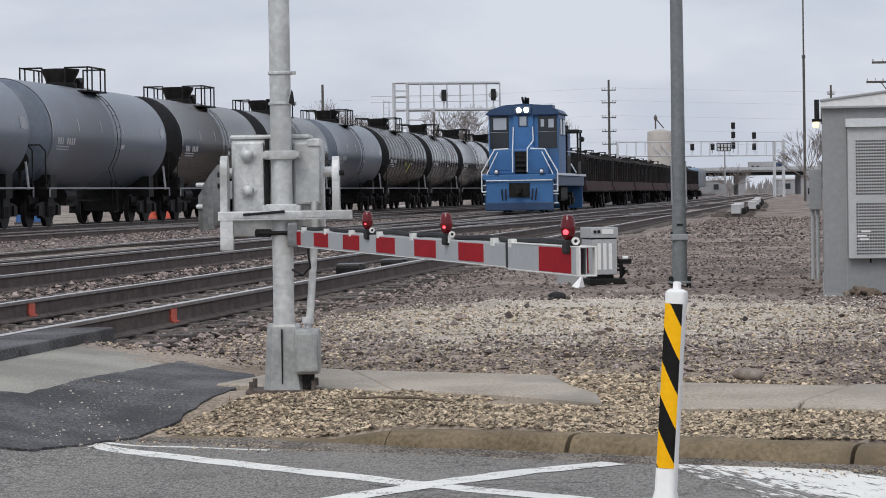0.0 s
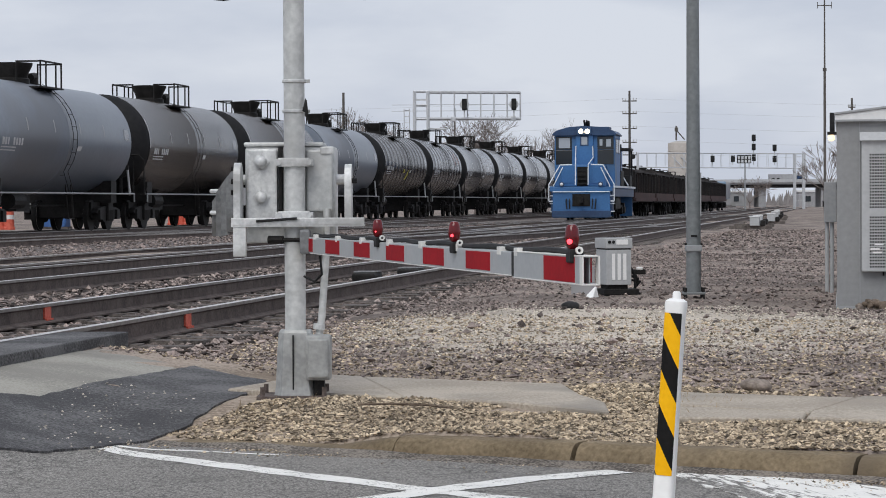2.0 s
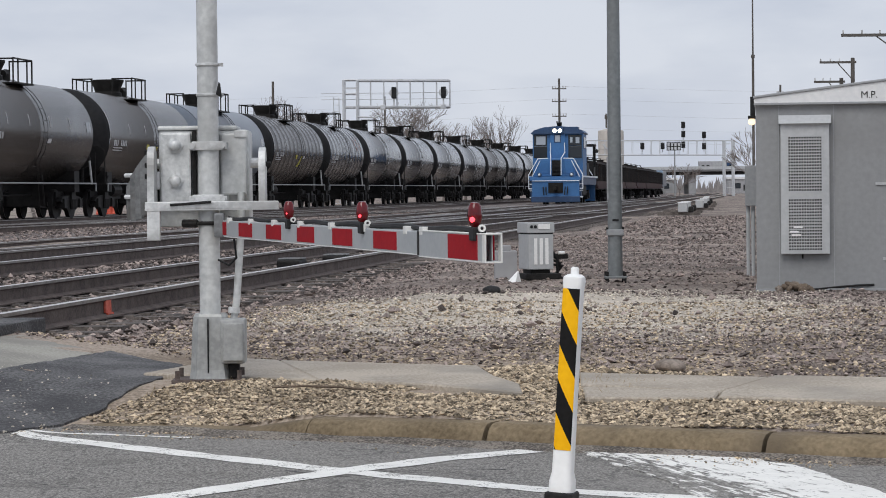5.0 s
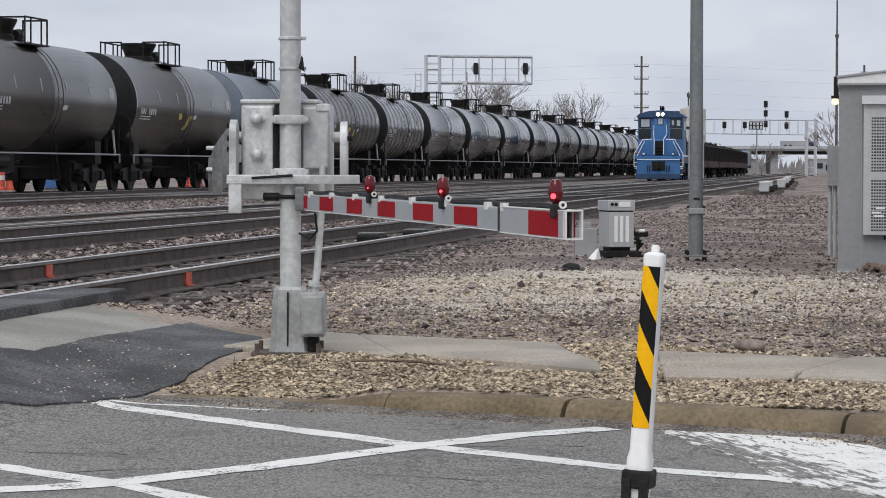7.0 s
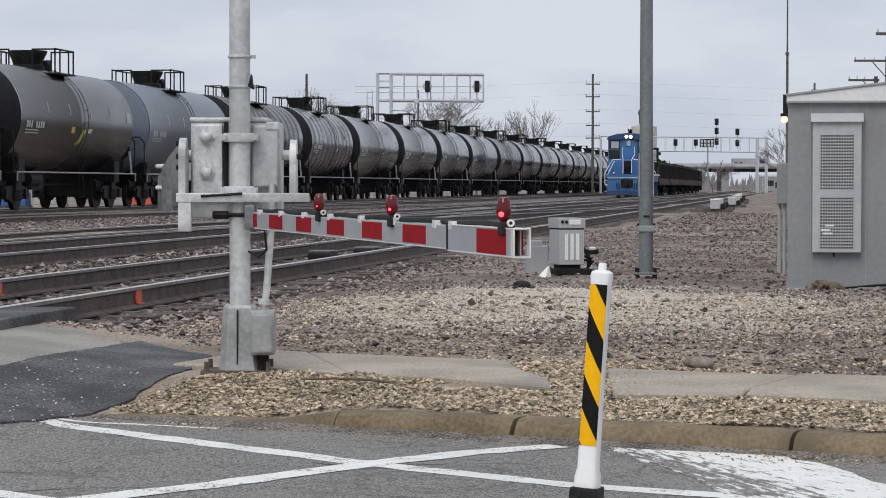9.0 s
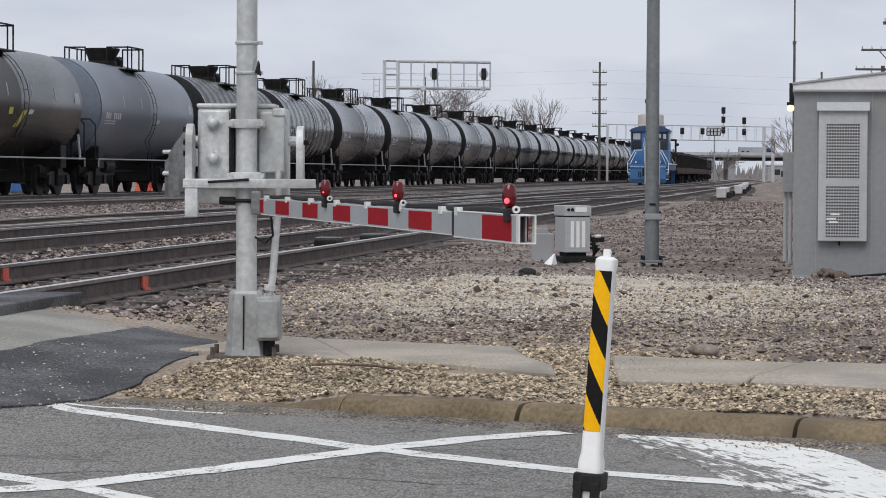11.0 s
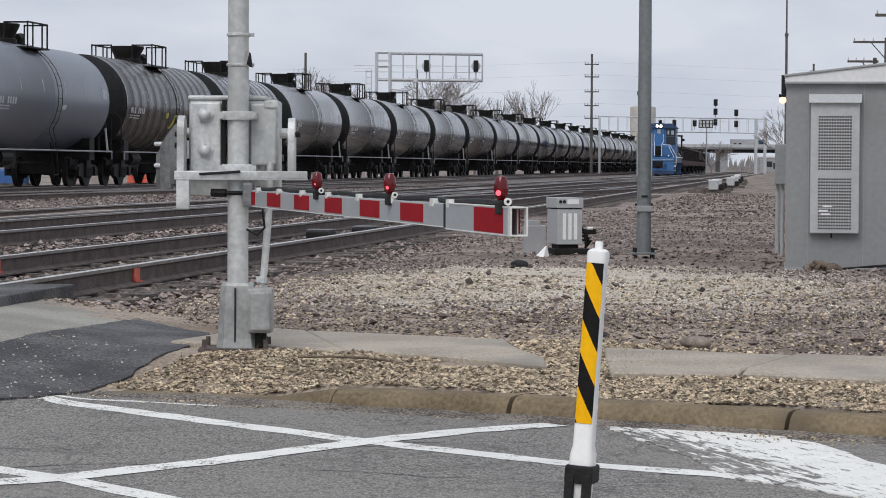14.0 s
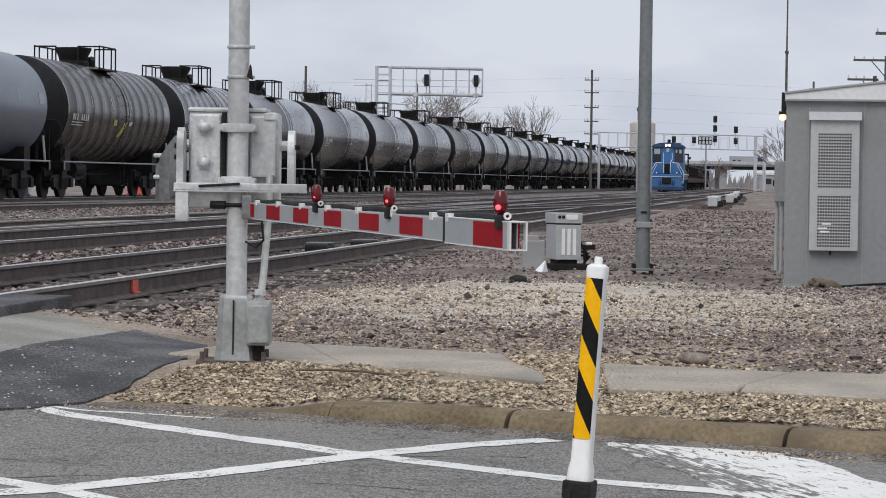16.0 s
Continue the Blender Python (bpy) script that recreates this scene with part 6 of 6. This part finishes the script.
# ---- bare trees ----
def bare_tree(x, y, h, spread, seed, levels=6, lean=0.0, label="bare grey-brown winter tree with fine branching crown"):
    rnd = random.Random(seed)
    t = thing("bare_tree", label, "tree", at=pose(x, y, 0.2), group="bare trees")
    segs, twigs = [], []

    def grow(p, d, length, r, lev):
        q = p + d * length
        (segs if lev > 3 else twigs).append((p, q, r, r * 0.72))
        if lev == 0:
            return
        k = 3 if lev > levels - 2 or rnd.random() < 0.45 else 2
        for i in range(k):
            a = Vector((rnd.uniform(-1, 1), rnd.uniform(-1, 1), rnd.uniform(-0.25, 0.75)))
            nd = (d * (1.05 if i == 0 else 0.75) + a * spread).normalized()
            if nd.z < -0.15:
                nd.z = 0.1
            grow(q, nd, length * rnd.uniform(0.74, 1.0), r * (0.7 if i == 0 else 0.55), lev - 1)

    grow(Vector((0, 0, 0)), Vector((lean, 0, 1)).normalized(), h * 0.17, h * 0.02, levels)
    top = max(q.z for p, q, r, s in twigs)
    f = h / top
    for name, group, least in (("trunk", segs, 0.022), ("crown", twigs, 0.0105)):
        vs, fs = [], []
        for p, q, r, s in group:
            d = (q - p).normalized()
            u = d.orthogonal().normalized()
            w = d.cross(u)
            k = len(vs)
            for at, rad in ((p * f, max(r, least)), (q * f, max(s, least))):
                vs += [at + (u * math.cos(a) + w * math.sin(a)) * rad for a in (0, 1.257, 2.513, 3.77, 5.027)]
            fs += [(k + n, k + (n + 1) % 5, k + 5 + (n + 1) % 5, k + 5 + n) for n in range(5)]
        me = bpy.data.meshes.new(name)
        me.from_pydata(vs, [], fs)
        me.materials.append(M_BARK)
        part(name, me, None, t)
    return t


bare_tree(-10.1, 225, 9.3, 0.75, 41, 7)
bare_tree(-7.7, 232, 8.3, 0.75, 5, 7)
bare_tree(0.5, 215, 8.35, 1.0, 11, 8)
bare_tree(4.1, 245, 7.6, 0.50, 13, 6)
bare_tree(6.0, 240, 7.5, 0.48, 17, 5)
bare_tree(8.9, 235, 8.6, 0.42, 19, 6)
bare_tree(2.9, 250, 4.8, 0.75, 23, 6)
bare_tree(20.4, 146, 4.5, 0.6, 29, 6)
bare_tree(32, 300, 4.0, 0.8, 31, 6)
bare_tree(-30, 240, 7.0, 0.7, 37, 7)

# ---- silo, overpass and the town's edge ----
silo = thing("grain_silo", "round tan storage silo with a small hoist mast", "silo", at=pose(0, 350, 0))
bm = bmesh.new()
lathe(bm, [(1.72, 0), (1.72, 8.95), (1.66, 9.05), (0.5, 9.32), (0.05, 9.34)], 28, pose(28.35, 1.7, 0))
tb = part("tower", bm, M_TAN, silo, smooth=True)
for k in range(6):
    bm = bmesh.new()
    lathe(bm, [(1.725, 1.4 * k + 0.9), (1.745, 1.4 * k + 0.93), (1.725, 1.4 * k + 0.96)], 28, pose(28.35, 1.7, 0))
    part("hoop", bm, M_TAN, tb)
bm = bmesh.new()
rod(bm, (27.7, 1, 9.4), (27.7, 1, 11.3), 0.12, 6)
rod(bm, (27.7, 1, 10.8), (28.8, 1, 9.5), 0.08, 6)
box(bm, 27.5, 27.95, 0.8, 1.2, 10.6, 11.1)
part("hoist_mast", bm, M_POLE, silo)
bm = bmesh.new()
for a, b in (((27.1, 7.2), (28.6, 5.6)), ((28.2, 7.2), (29.8, 5.6))):
    rod(bm, (a[0], -0.15, a[1]), (b[0], -0.15, b[1]), 0.07, 5)
part("stair_rail", bm, M_FARSTEEL, silo)
br = thing("road_overpass", "long grey concrete road overpass on piers", "overpass", at=pose(0, 420, 0))
part("deck", bm_box(20, 190, 0, 9, 3.9, 4.25, bevel=0.05), M_FARCONC, br)
part("parapet", bm_box(20, 190, -0.2, 0.1, 4.2, 4.72), mat("pale_parapet", (0.42, 0.43, 0.45), (0.5, 0.51, 0.52), 0.2, 3, 0.9), br)
part("girder", bm_box(20, 190, 0.4, 0.8, 3.35, 3.9), M_DARK, br, "dark steel girder")
for x in (38, 47.0, 57, 72, 90, 110, 130, 150, 170):
    part("pier", bm_box(x - 0.6, x + 0.6, 1, 8, 0, 3.9, bevel=0.1), M_FARCONC, br)
truck = thing("lorry", "far pale lorry on the overpass", "truck", at=pose(50.6, 424, 4.26))
part("trailer", bm_box(-2.2, 2.2, -0.9, 0.9, 0.5, 1.3, bevel=0.05), M_FARCONC, truck)
part("cab", bm_box(2.3, 3.4, -0.9, 0.9, 0.4, 1.2, bevel=0.1), M_LOCODK, truck)
for x in (-1.6, -0.8, 2.8):
    part("wheel", bm_rod((x, -0.92, 0.35), (x, 0.92, 0.35), 0.35, 12), M_BLACK, truck)
for x, y, w, h, k in ((38, 480, 9, 2.6, 1), (49, 520, 12, 3.0, 2), (64, 470, 10, 2.8, 1), (58, 380, 3, 1.9, 1), (80, 520, 16, 4.2, 2), (-60, 420, 30, 5, 2), (-95, 300, 26, 4.5, 1)):
    b = thing("far_building", "low far industrial building with a pale roof", "building", at=pose(x, y, 0), group="far buildings")
    part("wall", bm_box(-w / 2, w / 2, 0, 8, 0, h), M_FARCONC if k == 1 else M_HUT, b)
    part("roof", bm_box(-w / 2 - 0.2, w / 2 + 0.2, -0.2, 8.2, h, h + 0.35), M_ROOF, b)
    for j in range(3):
        part("window", bm_box(-w / 2 + w * (j + 0.5) / 3 - 0.5, -w / 2 + w * (j + 0.5) / 3 + 0.5, -0.06, 0.0, h * 0.4, h * 0.75), M_GLASS, b)
# woods on the skyline: many thin stems and twigs
rw = random.Random(7)
vs, fs = [], []
for _ in range(5200):
    x, y = rw.uniform(-420, 480), rw.uniform(560, 760)
    h = rw.uniform(2.5, 6.5) * (0.75 + 0.4 * noise.noise((x * 0.02, 3, 0)))
    w = rw.uniform(0.15, 0.9)
    k = len(vs)
    lx = rw.uniform(-1, 1)
    vs += [(x - w, y, 0), (x + w, y, 0), (x + lx, y, h), (x, y + w, 0)]
    fs += [(k, k + 1, k + 2), (k + 1, k + 3, k + 2), (k + 3, k, k + 2)]
me = bpy.data.meshes.new("far_woods")
me.from_pydata(vs, [], fs)
me.materials.append(M_WOODS)
tagged(new("far_woods", me), "bare woods along the far skyline, paled as by haze", "woods", kind="stuff")

# ---- switch machines beside the track ----
for px, q in ((9.9, 93), (10.9, 101), (12.9, 114), (15.4, 134), (17.4, 150), (20.5, 176)):
    z = land(px, q) + 0.10
    b = thing("switch_machine", "pale grey switch machine box on dark timbers by the track", "switch machine", at=pose(px, q, z, 0, 0, -8), group="switch machines")
    part("housing", bm_box(-0.18, 0.16, -0.3, 0.4, 0.06, 0.36, bevel=0.03), M_VENT, b)
    part("lid", bm_box(-0.19, 0.17, -0.31, 0.41, 0.36, 0.41, bevel=0.015), M_ROOF, b)
    part("motor", bm_box(0.18, 0.36, -0.2, 0.4, 0.05, 0.26, bevel=0.05), M_DARK, b)
    part("timber", bm_box(-0.9, 0.6, -0.15, 0.15, -0.05, 0.07), M_TIE, b)
for x, q, h in ((20.3, 150, 1.6), (24.5, 175, 2.4), (27, 190, 2.2)):
    p = thing("trackside_post", "pale trackside post beyond the switch boxes", "post", at=pose(x, q, 0.3))
    part("shaft", bm_box(-0.12, 0.12, -0.12, 0.12, 0, h, bevel=0.02), M_FARCONC, p)
    part("head", bm_box(-0.18, 0.18, -0.15, 0.15, h, h + 0.25, bevel=0.03), M_FARCONC, p)

# ---- yard stores behind the tank train ----
for x, y, kind in ((-11.4, 106, 0), (-15.6, 89, 0), (-14.8, 93.5, 1), (-14.0, 97, 2)):
    z = 0.36
    if kind == 0:
        for k in range(3):
            t = thing("traffic_barrel", "orange and white striped traffic barrel stored by the yard", "barrel", at=pose(x + 0.32 * k - 0.6, y + 0.25 * (k % 2), z), group="traffic barrels")
            bm = bmesh.new()
            lathe(bm, [(0.2, 0), (0.2, 0.08), (0.17, 0.1), (0.15, 0.75), (0.1, 0.78)], 14)
            part("drum", bm, M_ORANGE, t, smooth=True)
            bm = bmesh.new()
            lathe(bm, [(0.168, 0.35), (0.164, 0.5)], 14)
            part("white_band", bm, M_ROOF, t)
    elif kind == 1:
        t = thing("tarpaulin_stack", "stack of goods under a blue tarpaulin", "stack", at=pose(x, y, z))
        bm = bm_box(-0.55, 0.55, -0.5, 0.5, 0, 0.55, bevel=0.08)
        for v in bm.verts:
            v.co += 0.06 * Vector((noise.noise(v.co * 3), noise.noise(v.co * 3 + Vector((9, 0, 0))), noise.noise(v.co * 3 + Vector((0, 9, 0)))))
        part("cover", bm, M_TARP, t)
        part("pallet", bm_box(-0.6, 0.6, -0.55, 0.55, -0.02, 0.06), M_TIE, t)
    else:
        t = thing("timber_stack", "stack of pale sawn timber boards", "timber", at=pose(x, y, z))
        for k in range(4):
            part("board", bm_box(-0.6 + 0.03 * k, 0.6 - 0.02 * k, -0.5, 0.5, 0.09 * k, 0.09 * k + 0.075), M_TAN, t)

# ---- loose stones, dry grass ----
ICO = bmesh.new()
bmesh.ops.create_cone(ICO, cap_ends=False, segments=5, radius1=1, radius2=0.001, depth=1, matrix=Matrix.Translation((0, 0, 0.5)))
bmesh.ops.create_cone(ICO, cap_ends=False, segments=5, radius1=0.001, radius2=1, depth=0.7, matrix=Matrix.Translation((0, 0, -0.35)))
bmesh.ops.remove_doubles(ICO, verts=ICO.verts, dist=0.01)
bmesh.ops.triangulate(ICO, faces=ICO.faces)
ICO.verts.index_update()
ICO_V = np.array([v.co[:] for v in ICO.verts])
ICO_F = np.array([[v.index for v in f.verts] for f in ICO.faces])
ICO.free()
RNG = np.random.default_rng(4)


def stones(name, places, lo, hi, material, label, sink=0.35):
    """Many uneven stones in one mesh, half sunk at the given places."""
    n = len(places)
    size = lo + (hi - lo) * RNG.random(n) ** 2.2
    sc = size[:, None] * np.stack([RNG.uniform(0.7, 1.3, n), RNG.uniform(0.7, 1.3, n), RNG.uniform(0.4, 0.85, n)], 1)
    v = ICO_V[None] * (1 + RNG.uniform(-0.42, 0.38, (n, len(ICO_V), 1))) * sc[:, None]
    a = RNG.uniform(0, math.tau, n)
    t = RNG.uniform(-0.5, 0.5, n)
    c, s = np.cos(t)[:, None], np.sin(t)[:, None]
    v = np.stack([v[..., 0], v[..., 1] * c - v[..., 2] * s, v[..., 1] * s + v[..., 2] * c], -1)
    c, s = np.cos(a)[:, None], np.sin(a)[:, None]
    v = np.stack([v[..., 0] * c - v[..., 1] * s, v[..., 0] * s + v[..., 1] * c, v[..., 2]], -1)
    v += np.array(places)[:, None]
    v[..., 2] += (sc[:, 2] * (1 - sink))[:, None] - 0.3 * size[:, None] * 0.2
    f = (ICO_F[None] + (np.arange(n) * len(ICO_V))[:, None, None]).reshape(-1, 3)
    me = bpy.data.meshes.new(name)
    me.from_pydata(v.reshape(-1, 3).tolist(), [], f.tolist())
    me.materials.append(material)
    return tagged(new(name, me), label, "gravel", kind="stuff")


def spread(n, u0, u1, d0, d1, keep=lambda x, y, u, d: True, power=1.0):
    out = []
    while len(out) < n:
        u, d = random.uniform(u0, u1), d0 + (d1 - d0) * random.random() ** power
        x, y = kerb_xy(u, d)
        if keep(x, y, u, d):
            z = land(x, y) + 0.03 * noise.noise((x * 0.9, y * 0.9, 1)) + 0.012 * noise.noise((x * 4, y * 4, 5))
            out.append((x, y, z))
    return out


def off_slab(x, y, u, d):
    e = x + 5.33 - SLOPE * (y - 1.1)
    on_slab = (1.38 if u < -1.1 else 1.13) < d < 2.42 and not (-0.40 - 0.73 * (d - 1.12) < u < 0.02 - 0.52 * (d - 0.97))
    apron = x < -1.25 - 0.10 * (y - 14) and y < 17.3 and x < -1.3 and not (d < 1.35 and x > -1.7 + 0.1 * d)
    return not on_slab and not apron and e > 0.5


WEDGE = lambda x, y: -0.8 - 0.19 * y < x < 0.8 + 0.20 * y
stones("verge_gravel", spread(30000, -2.4, 3.0, 0.15, 1.44, off_slab), 0.004, 0.016, M_ROCK, "tan and grey crushed gravel on the verge behind the kerb")
stones("footway_gravel", spread(2600, -1.3, 0.1, 1.3, 2.7, off_slab), 0.005, 0.020, M_ROCK, "tan gravel spilled between the pavement slabs")
stones("yard_gravel", spread(32000, -7, 7.5, 2.5, 11, lambda x, y, u, d: off_slab(x, y, u, d) and WEDGE(x, y) and math.hypot((x - 1.0) / 2.6, (y - 21.7) / 3.4) > 0.75 + 0.4 * noise.noise((x * 2, y * 2, 0)), 0.85), 0.004, 0.017, M_BALLAST, "brown-grey crushed stone strewn over the yard")
stones("tan_gravel", spread(24000, -7, 5, 2.6, 9, lambda x, y, u, d: off_slab(x, y, u, d) and WEDGE(x, y)), 0.003, 0.016, M_ROCK, "tan gravel mixed into the yard's crushed stone", 0.15)
stones("limestone_gravel", spread(20000, -9, 2, 4.2, 13.5, lambda x, y, u, d: math.hypot((x - 1.0) / 2.6, (y - 21.7) / 3.4) < 1.0 + 0.5 * noise.noise((x * 2, y * 2, 0))), 0.003, 0.014, M_LIME, "pale limestone gravel spilled on the yard", 0.3)
stones("far_gravel", spread(22000, -16, 9, 10, 34, lambda x, y, u, d: -4.6 + SLOPE * y < x < 1.5 + 0.19 * y, 0.8), 0.008, 0.026, M_BALLAST, "grey-brown crushed stone on the yard farther off")
stones("distant_gravel", spread(9000, -40, 9, 33, 75, lambda x, y, u, d: -4.4 + SLOPE * y < x < 1.5 + 0.19 * y, 0.8), 0.02, 0.05, M_BALLAST, "brown crushed stone on the far yard")
stones("road_grit", spread(4200, -3, 4, -0.5, -0.03, power=0.35), 0.002, 0.009, M_ROCK, "fine grit along the gutter")
stones("yard_cobbles", spread(330, -6, 7, 2.7, 14, lambda x, y, u, d: off_slab(x, y, u, d) and WEDGE(x, y)), 0.022, 0.045, M_BALLAST, "larger dark stones scattered over the yard")
flecks = [(x, y, land(x, y) + 0.010) for x, y in ((random.uniform(-2.3, -1.5), random.uniform(13.4, 15.6)) for _ in range(420)) if x < -1.75 + 0.12 * (y - 14)]
stones("apron_chips", flecks, 0.002, 0.010, M_LIME, "pale stone chips scattered on the fresh asphalt", 0.2)
near_bed = []
for x0, count, q0, q1, down in ((-6.1, 20000, 16.5, 62, 0.205), (-9.3, 13000, 22, 75, 0.175), (-12.4, 9000, 30, 100, 0.188), (-15.1, 9000, 36, 110, 0.12), (-17.8, 6000, 40, 120, 0.188)):
    for _ in range(count):
        q = q0 + (q1 - q0) * random.random() ** 1.4
        s = random.uniform(-2.1, 1.9)
        if x0 != -15.1 and abs(abs(s) - 0.78) < 0.1:
            continue
        p = on_line(x0, q, RAIL_Z.get(x0, RAIL_Z[-17.8]) - down) @ Vector((s, 0, 0))
        near_bed.append((p.x, p.y, p.z - max(0, abs(s) - 1.6) * 0.3))
stones("track_ballast", near_bed, 0.014, 0.042, M_BALLAST, "grey-brown ballast stones between the sleepers")
bm = bmesh.new()
for x, y in [(random.gauss(0.95, 0.16), random.gauss(14.6, 0.25)) for _ in range(130)] + [(random.uniform(-1.4, -0.8), random.uniform(14.6, 15.0)) for _ in range(30)]:
    z = land(x, y)
    a, h = random.uniform(0, math.tau), random.uniform(0.02, 0.07)
    b = Vector((math.cos(a), math.sin(a), 0)) * 0.003
    t = Vector((x + random.uniform(-0.05, 0.05), y + random.uniform(-0.05, 0.05), z + h))
    v = [bm.verts.new(Vector((x, y, z)) - b), bm.verts.new(Vector((x, y, z)) + b), bm.verts.new(t)]
    bm.faces.new(v)
tagged(new("dry_grass", mesh_of("dry_grass", bm, mat("dry_straw", (0.30, 0.22, 0.12), (0.44, 0.34, 0.20), 5, 40, 0.9))), "thin dry grass between the pavement slabs", "grass", kind="stuff")
tw = thing("dry_stick", "pale dry stick lying on the verge gravel", "stick")
part("stem", bm_pipe([(-0.72, 14.35, 0.165), (-0.55, 14.26, 0.175), (-0.36, 14.22, 0.17), (-0.25, 14.12, 0.165)], 0.006, 5), M_DRY, tw)


# ---- what moves ----
def shunt_z(t):
    """How far the switcher's cab end is along its track."""
    return float(np.interp(t, [0, 3, 6.5, 12.5, 16], [106.2, 132.3, 161.8, 210.2, 239.0]))


def motions():
    for ob, z, x0, kind in MOVERS:
        if kind == "tank":
            rows = [(t, on_line(x0, z - 3.25 * (t - 12.5), RAIL_Z[x0])) for t in (0, 8, 16)]
        else:
            rows = [(t, on_line(x0, shunt_z(t) + z / TSCALE, RAIL_Z[x0])) for t in (0, 3, 6.5, 9.5, 12.5, 16)]
        walk(ob, rows)


motions()
